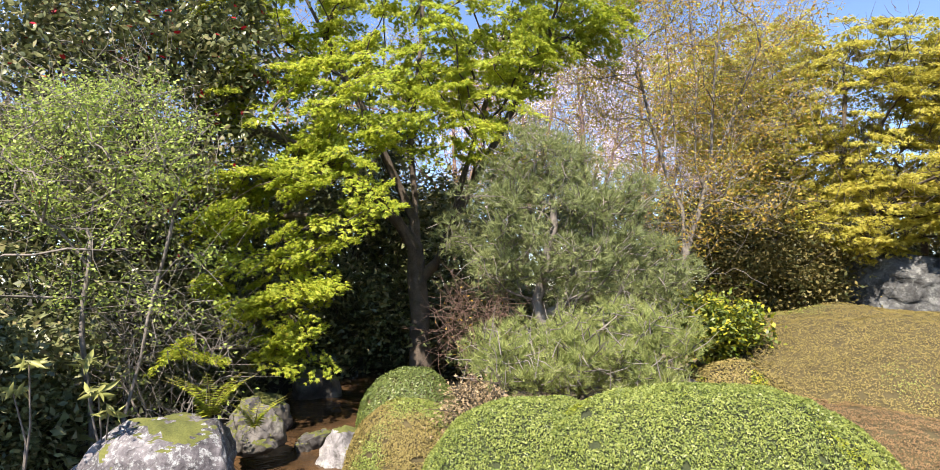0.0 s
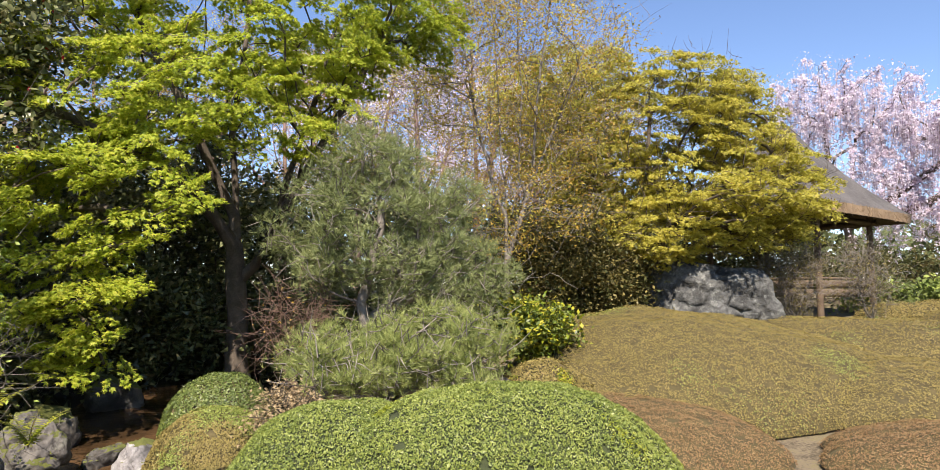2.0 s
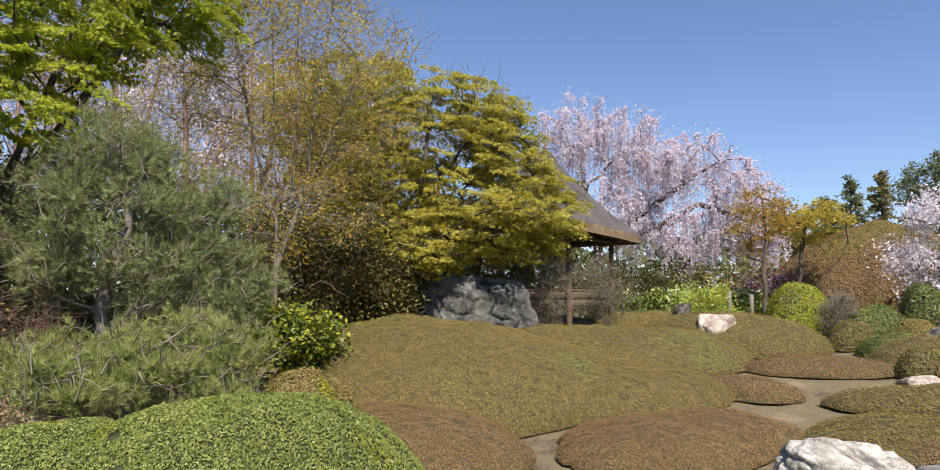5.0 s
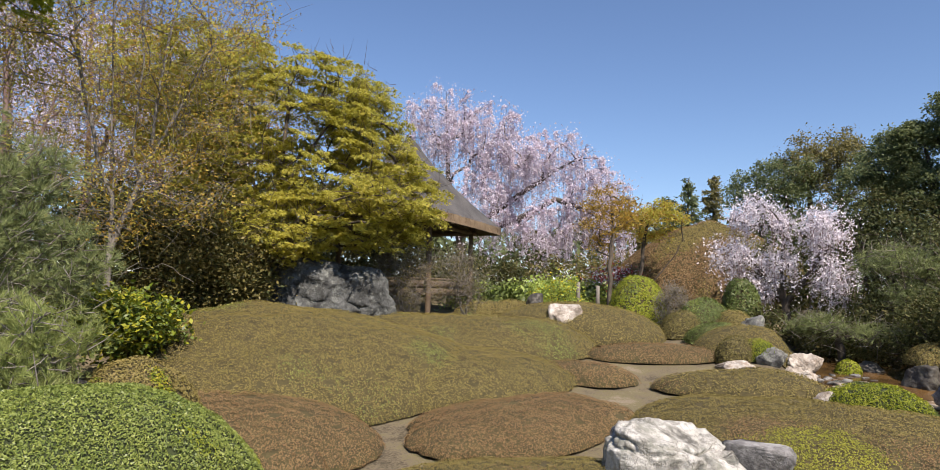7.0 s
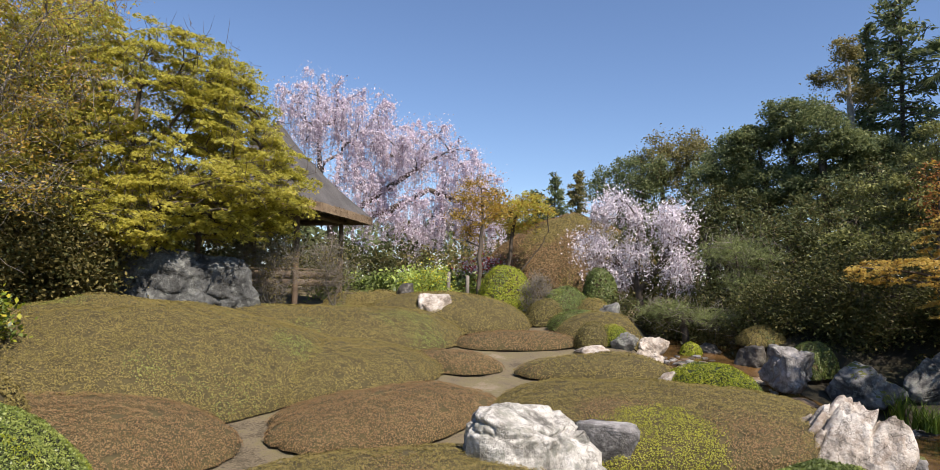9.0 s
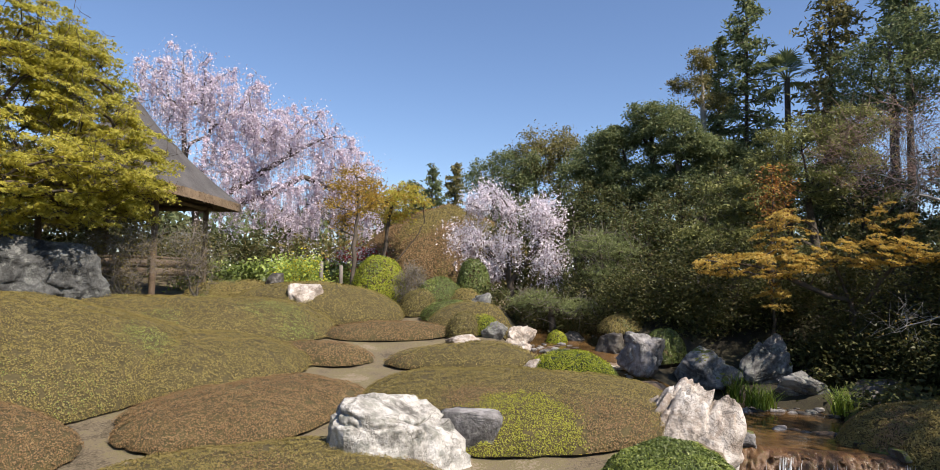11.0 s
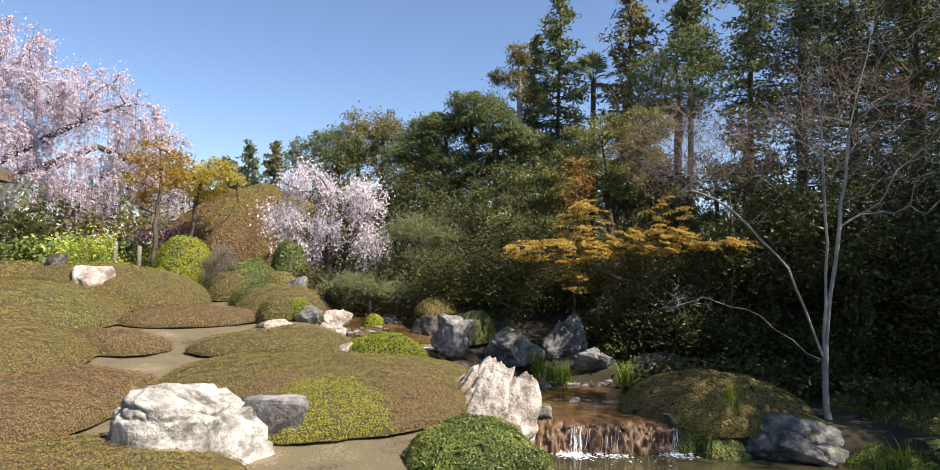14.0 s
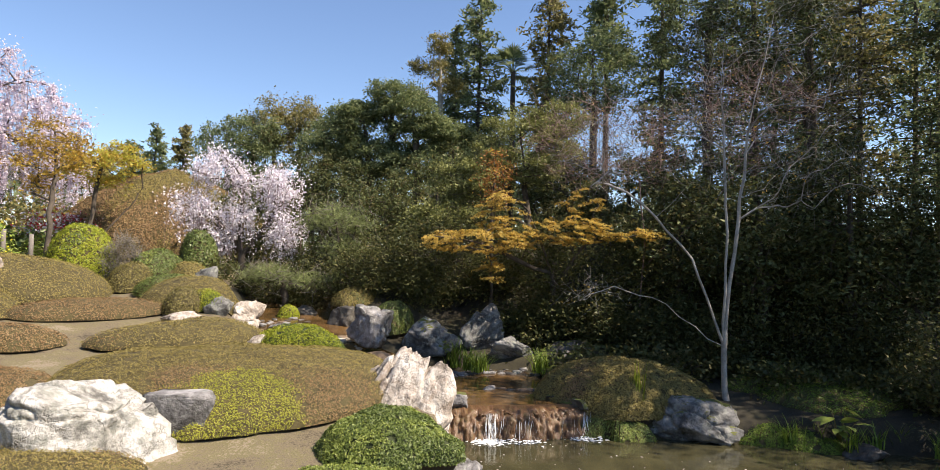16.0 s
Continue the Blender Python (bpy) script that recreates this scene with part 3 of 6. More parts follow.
def land(x, y):
    """The height of the ground."""
    x, y = np.asarray(x, float), np.asarray(y, float)
    r = np.hypot(x, y)
    z = -1.35 + 0.105 * np.minimum(r, 26) + 0.035 * np.maximum(0, r - 26) * np.exp(-r / 160)
    z = z + (0.35 + 0.55 - 0.105 * r + 0.45) * (1 - step(2.0, 6.5, r))
    z = z + 0.75 * np.exp(-(((x - 3.0) / 4.2) ** 2 + ((y - 15.5) / 3.6) ** 2))
    z = z + 0.05 * np.sin(x * 0.9 + 1.3) * np.cos(y * 0.8)
    # the low far shore, the pond's hollow, then the two watercourses
    z = z - 0.95 * np.maximum(step(3.5, 1.0, y) * step(9.0, 10.5, x), step(7.0, 3.0, y) * step(12.8, 14.0, x)) * (1 - step(15.5, 20, x))
    d, zs = along_line(STREAM, x, y)
    z = z + (zs - 0.16 - z) * (1 - step(0.9, 1.9, d))
    d, zs = along_line(BROOK, x, y)
    z = z + (zs - 0.12 - z) * (1 - step(0.5, 1.3, d))
    # the wooded bank beyond the stream
    z = z + 1.3 * step(16.5, 22, x) * step(7.5, 2.0, y)
    pool = np.sqrt(((x - POOL[0]) / POOL[2]) ** 2 + ((y - POOL[1]) / POOL[3]) ** 2)
    z = z + (POOL[4] - 0.14 - z) * (1 - step(0.93, 1.2, pool))
    pond = (np.abs((x - 7.9) / 4.4) ** 4 + np.abs((y + 3.7) / 5.6) ** 4) ** 0.25
    bay = (np.abs((x - 10.5) / 1.3) ** 4 + np.abs((y - 1.0) / 1.6) ** 4) ** 0.25
    pond = np.minimum(pond, bay)
    z = z + (POND_Z - 0.4 - z) * (1 - step(0.94, 1.04, pond))
    return z


def land_at(x, y):
    return float(land(np.array([x]), np.array([y]))[0])


def graded(lo, hi, inner_lo, inner_hi, fine, n_out):
    mid = np.arange(inner_lo, inner_hi, fine)
    a = inner_lo - np.geomspace(fine, inner_lo - lo, n_out)[::-1]
    b = inner_hi + np.geomspace(fine, hi - inner_hi, n_out) - fine
    return np.concatenate([a, mid, b])


gx, gy = graded(-1500, 1500, -9, 26, 0.24, 26), graded(-1500, 1500, -9, 22, 0.24, 26)
X, Y = np.meshgrid(gx, gy)
Z = land(X, Y)
Z += np.vectorize(lambda a, b: 0.03 * noise.noise((a * 1.7, b * 1.7, 0)))(X, Y) * (np.hypot(X, Y) < 40)
i, j = np.meshgrid(np.arange(len(gy) - 1), np.arange(len(gx) - 1), indexing="ij")
w = len(gx)
F = np.stack([i * w + j, i * w + j + 1, (i + 1) * w + j + 1, (i + 1) * w + j], -1).reshape(-1, 4)
GV = np.stack([X, Y, Z], -1).reshape(-1, 3)
GC = GV[F].mean(1)
GC[:, :2] += np.array([noise.noise((q[0] * 0.6, q[1] * 0.6, 4.0)) * (0.9 if abs(q[0]) + abs(q[1]) < 60 else 0) for q in GC])[:, None]
# areas painted with the darker ground in place of cast shade
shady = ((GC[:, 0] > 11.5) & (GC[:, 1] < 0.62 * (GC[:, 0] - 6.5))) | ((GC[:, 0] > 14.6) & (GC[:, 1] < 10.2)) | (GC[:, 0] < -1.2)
ground = tagged(new("ground", smooth(mesh_data("ground", [(GV, F[~shady], M["soil"]), (GV, F[shady], M["shade_ground"])]))),
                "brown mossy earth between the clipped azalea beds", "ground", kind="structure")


def ribbon(name, line, width, mat, label, lift=0.0, n=60, head=0.0):
    pts = np.array(line)
    t = np.linspace(0, len(pts) - 1, n)
    c = np.stack([np.interp(t, np.arange(len(pts)), pts[:, k]) for k in range(3)], -1)
    c[:, :2] = np.stack([np.convolve(np.pad(c[:, k], 4, mode="edge"), np.ones(9) / 9, "valid") for k in range(2)], -1)
    d = np.gradient(c[:, :2], axis=0)
    s = unit(np.stack([-d[:, 1], d[:, 0]], -1))
    cols = np.linspace(-1, 1, 9)
    width = (width + head * step(0.45, 0.1, np.linspace(0, 1, n)))[:, None]
    v = np.stack([np.concatenate([c[:, :2] + s * width * k, c[:, 2:] + lift], -1) for k in cols], 1).reshape(-1, 3)
    a, b = np.meshgrid(np.arange(n - 1), np.arange(8), indexing="ij")
    f = np.stack([a * 9 + b, a * 9 + b + 1, (a + 1) * 9 + b + 1, (a + 1) * 9 + b], -1).reshape(-1, 4)
    return tagged(new(name, smooth(mesh_data(name, [(v, f, mat)]))), label, "water", kind="structure")


ribbon("stream_water", STREAM, 1.35, M["stream"], "shallow brown water running over an orange bed")
th = np.linspace(0, 2 * math.pi, 49)[:-1]
pv = np.concatenate([[POOL[:2] + (POOL[4],)], np.stack([np.maximum(POOL[0] + 2.3 * np.cos(th), 11.92 + 0.1 * (1.2 - POOL[1] - 1.85 * np.sin(th)) * (2 - np.sin(th))), POOL[1] + 1.85 * np.sin(th), np.full(48, POOL[4])], -1)])
tagged(new("stream_pool", mesh_data("stream_pool", [(pv, np.stack([np.zeros(48, int), 1 + np.arange(48), 1 + (np.arange(48) + 1) % 48], -1), M["stream"])])), "shallow clear pool over an orange-brown bed above a fall", "water", kind="structure")
ribbon("brook_water", BROOK, 0.85, M["brook"], "shallow brown brook between mossy rocks")
th = np.linspace(0, 2 * math.pi, 65)[:-1]
ct, st = np.cos(th), np.sin(th)
pv = np.stack([7.9 + 4.9 * np.sign(ct) * np.abs(ct) ** 0.5, -3.2 + 6.0 * np.sign(st) * np.abs(st) ** 0.5, np.full(64, POND_Z)], -1)
pv = np.concatenate([pv, [[7.9, -3.7, POND_Z]]])
pf = np.stack([np.arange(64), (np.arange(64) + 1) % 64, np.full(64, 64)], -1)
tagged(new("pond_water", mesh_data("pond_water", [(pv, pf, M["pond"])])), "murky still pond water below a small fall", "water", kind="structure")


# ---- rocks ----
def icosphere(level):
    bm = bmesh.new()
    bmesh.ops.create_icosphere(bm, subdivisions=level, radius=1)
    v = np.array([q.co[:] for q in bm.verts])
    f = np.array([[q.index for q in p.verts] for p in bm.faces])
    bm.free()
    return v, f


BALL = {k: icosphere(k) for k in (2, 3, 4, 5, 6)}


def rock(name, label, at, size, seed, mat="rock_grey", turn=0.0, cuts=9, level=4, rough=0.09, sink=0.25, group="", category="rock", z=None, boxy=0.75, taper=0.0, shift=0.0, moss=0.0, creases=3):
    """A rock: a ball cut by random planes, split by creases, then worn and pitted."""
    rng = np.random.default_rng(seed)
    v, f = BALL[level]
    v = np.sign(v) * np.abs(v) ** boxy
    v = v / np.abs(v).max()
    for k in range(cuts * 2):
        n = unit(rng.normal(size=3) * [1, 1, 0.8])
        d = rng.uniform(0.5, 0.8) if k < cuts else rng.uniform(0.78, 0.98)
        over = np.maximum(0, v @ n - d)
        v = v - over[:, None] * n * 0.95
    v[:, :2] *= 1 + 0.2 * np.clip(-v[:, 2:], 0, 1)
    o = rng.uniform(0, 50, 3)
    if level > 3:
        for _ in range(creases):
            n, d = unit(rng.normal(size=3) * [1, 1, 0.6]), rng.uniform(-0.5, 0.5)
            warp = np.array([noise.noise(Vector(p * 2.2 + o)) for p in v]) * 0.35
            away = v @ n + warp - d
            v = v - unit(v) * (rough * 1.1 * np.exp(-(away / 0.05) ** 2) + rough * 0.7 * (away > 0) * np.exp(-away / 0.5))[:, None]
    bands = ((1.6, rough), (3.6, rough * 0.8), (8, rough * 0.3), (17, rough * 0.1)) if level > 2 else ((1.6, rough), (4, rough))
    for fq, amp in bands:
        nz = np.array([noise.noise(Vector(p * fq + o)) for p in v])
        nz = nz if fq < 3 else 0.25 - 1.4 * np.abs(nz)
        v = v + unit(v) * (nz * amp * 1.4)[:, None]
    if taper:
        u = np.clip((v[:, 2:] + 0.5) / 1.5, 0, 1)
        v[:, :2] *= 1 - taper * u
        v[:, :1] += shift * u
    lo, hi = v.min(0), v.max(0)
    v = (v - (lo + hi) / 2) / (hi - lo) * np.array(size) * 0.95
    fn = np.cross(v[f[:, 1]] - v[f[:, 0]], v[f[:, 2]] - v[f[:, 0]])
    fn = unit(fn)
    a = radians(turn)
    v[:, :2] = v[:, :2] @ np.array([[math.cos(a), math.sin(a)], [-math.sin(a), math.cos(a)]])
    x, y = at
    base = land_at(x, y) if z is None else z
    v[:, 2] += base + size[2] * (0.5 - sink)
    v[:, :2] += at
    chunks = [(v, f, M[mat])]
    if moss:
        c = v[f].mean(1)
        soft = np.array([noise.noise(Vector(p * 3.5 + o)) + 0.5 * noise.noise(Vector(p * 11 + o)) for p in c])
        green = fn[:, 2] + 0.6 * soft > 1.0 - moss
        chunks = [(v, f[~green], M[mat]), (v, f[green], M["moss"])]
    me = mesh_data(name, chunks)
    return tagged(new(name, smooth(me) if level > 4 else me), label, category, group)


# ---- clipped shrubs ----
def mound(name, label, at, axes, height, leaf, seed, turn=0.0, density=1500, size=0.03, lumps=0.06, edge=3.0, wobble=0.1, base=None, group="", gaps=0.14, second=None, category="clipped shrub", sink=0.08, rings=22, segs=72, patch=None, wild=0.4, heart="twiggy", lift=0.035):
    """A clipped shrub: a rounded dome over the ground, closed with small leaves."""
    rng = np.random.default_rng(seed)
    a = radians(turn)
    ca, sa = math.cos(a), math.sin(a)
    ph = rng.uniform(0, 6.28, 4)
    off = rng.uniform(0, 60, 3)

    def rim(t):
        rag = np.array([noise.noise((2.2 * math.cos(a_), 2.2 * math.sin(a_), off[0])) + 0.6 * noise.noise((6 * math.cos(a_), 6 * math.sin(a_), off[1])) + 0.5 * noise.noise((15 * math.cos(a_), 15 * math.sin(a_), off[2])) for a_ in np.ravel(t)]).reshape(np.shape(t))
        return 1 + wobble * (0.5 * np.sin(2 * t + ph[0]) + 0.5 * np.sin(3 * t + ph[1]) + 0.35 * np.sin(5 * t + ph[2]) + 0.7 * rag)

    def surf(rho, t):
        q = rho * rim(t)
        lx, ly = axes[0] * q * np.cos(t), axes[1] * q * np.sin(t)
        x, y = at[0] + lx * ca - ly * sa, at[1] + lx * sa + ly * ca
        g = land(x, y) if base is None else np.full(np.shape(x), base)
        z = g + lift + (height - lift) * np.maximum(0, 1 - rho ** edge) ** 0.55
        nz = np.array([noise.noise((px * 1.3 + off[0], py * 1.3 + off[1], off[2])) + 0.5 * noise.noise((px * 3.7, py * 3.7 + off[0], off[1])) for px, py in zip(np.ravel(x), np.ravel(y))]).reshape(np.shape(x))
        z = z + lumps * nz * np.maximum(0, 1 - rho ** 8)
        return np.stack([x, y, z], -1)

    rr = np.concatenate([np.linspace(0.0, 0.8, rings - 8, endpoint=False), 1 - (np.linspace(1, 0, 8)) ** 1.8 * 0.2])
    tt = np.linspace(0, 2 * math.pi, segs, endpoint=False)
    R_, T_ = np.meshgrid(rr, tt, indexing="ij")
    v = surf(R_, T_)
    i, j = np.meshgrid(np.arange(len(rr) - 1), np.arange(segs), indexing="ij")
    k = (j + 1) % segs
    f = np.stack([i * segs + j, (i + 1) * segs + j, (i + 1) * segs + k, i * segs + k], -1)
    flat = v.reshape(-1, 3)
    ff = f.reshape(-1, 4)
    # the bare foot, drawn in under the leaves, its dark colour standing for shade
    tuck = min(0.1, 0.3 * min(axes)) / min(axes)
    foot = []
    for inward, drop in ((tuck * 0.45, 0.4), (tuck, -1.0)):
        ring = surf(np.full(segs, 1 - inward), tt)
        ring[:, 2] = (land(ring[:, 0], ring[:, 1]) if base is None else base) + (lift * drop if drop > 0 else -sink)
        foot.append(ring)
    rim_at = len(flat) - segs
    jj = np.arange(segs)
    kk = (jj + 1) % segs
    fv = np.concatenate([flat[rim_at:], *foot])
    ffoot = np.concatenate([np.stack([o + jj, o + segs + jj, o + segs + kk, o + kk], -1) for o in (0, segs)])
    q = flat[ff]
    nrm = np.cross(q[:, 2] - q[:, 0], q[:, 3] - q[:, 1])
    area = np.linalg.norm(nrm, axis=1) / 2
    nrm = unit(nrm)
    nrm *= np.where(nrm[:, 2:] < -0.2, -1, 1)
    n = int(area.sum() * density * 1.5)
    pick = rng.choice(len(ff), n, p=area / area.sum())
    u, w_ = rng.uniform(size=(2, n, 1))
    p = (1 - u) * (1 - w_) * q[pick, 0] + u * (1 - w_) * q[pick, 1] + u * w_ * q[pick, 2] + (1 - u) * w_ * q[pick, 3]
    if gaps > 0:
        keep = np.array([noise.noise((c[0] * 8 + off[2], c[1] * 8, c[2] * 8)) for c in p]) > -0.62 + gaps
        p, pick, n = p[keep], pick[keep], int(keep.sum())
    low = p[:, 2] - (land(p[:, 0], p[:, 1]) if base is None else base)
    keep = rng.uniform(size=n) < np.clip((low - lift + 0.04) / 0.06, 0.4, 1)
    p, pick, n = p[keep], pick[keep], int(keep.sum())
    dents = np.array([noise.noise((c[0] * 7 + off[0], c[1] * 7, c[2] * 7)) for c in p])[:, None] * 0.02 + 0.014
    p = p + nrm[pick] * (rng.uniform(-0.2, 0.9, (n, 1)) * size + dents)
    body = [(flat, ff, M[heart]), (fv, ffoot, M["shade_base"])]
    chunks = []
    split = np.zeros(n, bool)
    if second:
        mat2, share, fq = second
        split = np.array([noise.noise((c[0] * fq + off[1], c[1] * fq, off[0])) for c in p]) + rng.normal(size=n) * 0.12 > 0.5 - share
    sets = [(~split, leaf), (split, second[0] if second else leaf)]
    if patch:
        px_, py_, pr, pm = patch
        near = np.array([noise.noise((c[0] * 2.5, c[1] * 2.5, c[2])) for c in p]) * 0.35 + rng.normal(size=n) * 0.1 - np.hypot(p[:, 0] - px_, p[:, 1] - py_) / pr > -1
        sets = [(q_ & ~near, m_) for q_, m_ in sets] + [(near, pm)]
    for sel, mt in sets:
        m = int(sel.sum())
        if m:
            chunks.append((*scatter(p[sel], size * rng.uniform(0.75, 1.45, m), LEAFLET, rng, normals=nrm[pick][sel], wild=wild), M[mt]))
    ob = thing(name, (at[0], at[1], land_at(*at) if base is None else base), label, category, group)
    part("branch_frame", mesh_data("branch_frame", body), ob, "twig frame under the leaves, coloured dark for the shade in gaps")
    part("leaf_cover", mesh_data("leaf_cover", chunks), ob)
    return ob


def shrub(name, label, at, radii, leaf, seed, pads=40, per=60, size=0.06, template=DIAMOND, pad=(0.3, 0.7), bark="bark_dark", z=None, twig=None, group="", second=None, wild=0.8, stems=5, rise=0.5, category="shrub"):
    """A loose shrub: several stems from the ground and a crown of leaf clumps."""
    rng = np.random.default_rng(seed)
    x, y = at
    g = land_at(x, y) if z is None else z
    lines = []
    for k in range(stems):
        a = 2 * math.pi * k / stems + rng.uniform(-0.4, 0.4)
        d = np.array([math.cos(a) * radii[0], math.sin(a) * radii[1], 0])
        lines.append([np.array([x, y, g - 0.05]) + d * 0.06, np.array([x, y, g + radii[2] * 0.5]) + d * 0.25, np.array([x, y, g + radii[2] * 1.0]) + d * 0.45])
    return tree(name, label, lines, [((x, y, g + radii[2] * rise * 2), radii, pads)], leaf, bark, seed, pad, per, size, template, wild, 0.03, 0.004, 0.05, twig, group, second, category)


# ---- the clipped azalea beds ----
AZ = "clipped azalea beds"
mound("azalea_hedge", "tall rounded azalea hedge clipped smooth, fresh green leaves", (0.75, 5.35), (1.45, 1.15), 1.33, "azalea_green", 11, -6, 10000, 0.0165, 0.05, 2.6, 0.05, gaps=0.03, second=("box_bright", 0.0, 3.5), base=-0.38, heart="green_heart", wild=0.8)
mound("azalea_hedge", "low lobe of a rounded green azalea hedge", (-0.35, 5.55), (0.95, 0.85), 1.2, "azalea_green", 12, 8, 10000, 0.0165, 0.05, 2.4, 0.05, gaps=0.03, base=-0.36, heart="green_heart", wild=0.8)
mound("azalea_mound", "low reddish-brown clipped azalea bed on a slope", (3.0, 9.0), (1.95, 1.25), 0.5, "azalea_red", 13, -56, 3338, 0.0184, 0.05, 2.5, 0.11, group=AZ)
mound("azalea_hill", "broad olive-brown clipped azalea hill", (5.0, 11.4), (3.4, 2.5), 1.02, "azalea", 14, -8, 2200, 0.022, 0.09, 2.2, 0.07, group=AZ, second=("azalea_green", 0.02, 0.8))
mound("azalea_hill", "olive-brown lower shoulder of a clipped azalea hill", (6.9, 10.15), (2.6, 1.5), 0.62, "azalea", 15, -14, 2000, 0.023, 0.07, 2.2, 0.07, group=AZ)
mound("azalea_hill", "long olive-brown clipped azalea ridge before a thatched pavilion", (9.2, 12.8), (3.2, 2.0), 0.72, "azalea", 16, -22, 1131, 0.0288, 0.07, 2.2, 0.06, group=AZ, second=("azalea_green", 0.02, 0.8))
mound("azalea_mound", "low reddish clipped azalea bed beside the earth path", (6.5, 7.55), (1.8, 0.98), 0.34, "azalea_red", 17, -16, 3338, 0.0197, 0.04, 2.5, 0.11, group=AZ)
mound("azalea_mound", "olive clipped azalea bed in front of a white rock", (5.15, 5.6), (1.75, 0.95), 0.34, "azalea", 18, -42, 3994, 0.0184, 0.04, 2.5, 0.11, group=AZ, second=("azalea_red", 0.2, 0.7))
mound("azalea_mound", "small reddish clipped azalea bed at a bend of the path", (9.45, 9.25), (0.98, 0.52), 0.34, "azalea_red", 19, -50, 1616, 0.0272, 0.03, 2.5, 0.11, group=AZ)
mound("azalea_mound", "reddish clipped azalea bed beyond the bend", (12.1, 9.75), (1.4, 0.64), 0.3, "azalea_red", 20, -42, 1292, 0.0288, 0.03, 2.5, 0.11, group=AZ)
mound("azalea_mound", "olive clipped azalea bed beside the stream", (11.1, 7.05), (1.5, 0.74), 0.34, "azalea", 21, -52, 1374, 0.0272, 0.04, 2.5, 0.11, group=AZ, second=("azalea_red", 0.15, 0.7))
mound("azalea_mound", "broad olive clipped azalea bed between rocks and stream", (8.75, 4.8), (2.3, 1.55), 0.5, "azalea", 22, -60, 3138, 0.0197, 0.05, 2.8, 0.08, group=AZ, second=("azalea_red", 0.1, 0.6), patch=(7.75, 4.1, 0.7, "azalea_patch"))
mound("azalea_hill", "olive clipped azalea hill around a white stone", (12.95, 12.95), (2.4, 1.6), 0.85, "azalea", 23, -45, 889, 0.032, 0.06, 2.2, 0.06, group=AZ)
mound("azalea_mound", "domed olive clipped azalea at the stream bank", (13.85, 8.7), (1.1, 0.85), 0.62, "azalea", 24, -40, 1212, 0.0288, 0.04, 2.2, 0.05, group=AZ)
mound("clipped_shrub", "small round bright yellow-green clipped shrub", (13.55, 8.2), (0.38, 0.36), 0.42, "box_bright", 25, 0, 3567, 0.028, 0.03, 2.2, 0.05, heart="green_heart", wild=0.7)
mound("clipped_shrub", "low yellow-green clipped shrub beside the stream", (11.25, 4.95), (0.78, 0.42), 0.42, "box_bright", 26, -65, 3804, 0.0272, 0.05, 2.4, 0.1, second=("box_dark", 0.15, 2), heart="green_heart", wild=0.7)
mound("clipped_shrub", "round deep green clipped shrub beside a tall rock", (7.9, 2.3), (0.85, 0.75), 0.42, "box_dark", 27, 40, 7134, 0.0272, 0.12, 2.2, 0.14, base=-0.65, gaps=0.125, second=("azalea_green", 0.4, 2), heart="green_heart", wild=0.7)
mound("clipped_shrub", "round green clipped shrub at the pond's edge", (6.7, 2.4), (0.8, 0.7), 0.36, "azalea_green", 28, 0, 5945, 0.0256, 0.1, 2.2, 0.12, base=-0.85, gaps=0.12, heart="green_heart", wild=0.7)

# ---- the marked rocks ----
rock("white_rock", "large white weathered boulder with grey creases in an azalea bed", (6.5, 5.0), (1.8, 1.1, 1.1), 3, "rock_white", -48, 5, 6, 0.06, 0.45, boxy=0.42, z=-0.27, creases=5)
rock("grey_rock", "grey slab leaning behind a white boulder", (7.3, 4.62), (0.85, 0.5, 0.8), 5, "rock_pale", -50, 5, 5, 0.035, 0.42, boxy=0.3, shift=0.35, z=-0.4, creases=0)
rock("pointed_rock", "pale pointed standing rock at the pond's edge", (9.2, 2.72), (1.9, 1.15, 2.0), 8, "rock_rose", -75, 10, 6, 0.085, 0.0, z=-1.6, boxy=0.75, taper=0.74, shift=0.5, creases=8)
rock("flat_stone", "white flat-topped stone set in an azalea hill", (12.05, 12.35), (1.0, 0.5, 0.85), 9, "rock_rose", -45, 8, 5, 0.08, 0.45, z=0.98, boxy=0.35)
rock("streamside_rock", "tall grey lichened rock on the stream bank", (14.3, 4.75), (1.1, 0.8, 1.0), 77, "rock_pale", -70, 6, 6, 0.08, 0.0, z=-0.42, boxy=0.42, taper=0.35, shift=-0.1, creases=4)
rock("streamside_rock", "low dark grey rock on the stream bank", (15.3, 3.6), (1.5, 0.9, 1.0), 13, "rock_grey", -75, 8, 5, 0.09, 0.0, z=-0.72, moss=0.2)
rock("streamside_rock", "grey block of rock in the shade", (16.3, 2.6), (1.15, 0.9, 1.15), 44, "rock_grey", -80, 7, 5, 0.08, 0.0, z=-0.6, boxy=0.42, taper=0.15, creases=4)
rock("streamside_rock", "low grey rock in the shade of a bank", (15.9, 1.85), (1.1, 0.7, 0.7), 31, "rock_grey", -80, 9, 5, 0.08, 0.0, z=-0.85)
rock("streamside_rock", "dark rounded rock at the water's edge", (15.7, 0.5), (1.5, 0.9, 0.8), 32, "rock_dark", -80, 9, 5, 0.08, 0.0, z=-1.0, moss=0.25)
rock("streamside_rock", "pale broken rock at the head of the stream", (14.2, 7.65), (1.0, 0.75, 0.95), 33, "rock_rose", -60, 9, 5, 0.1, 0.2, z=-0.2, creases=5)
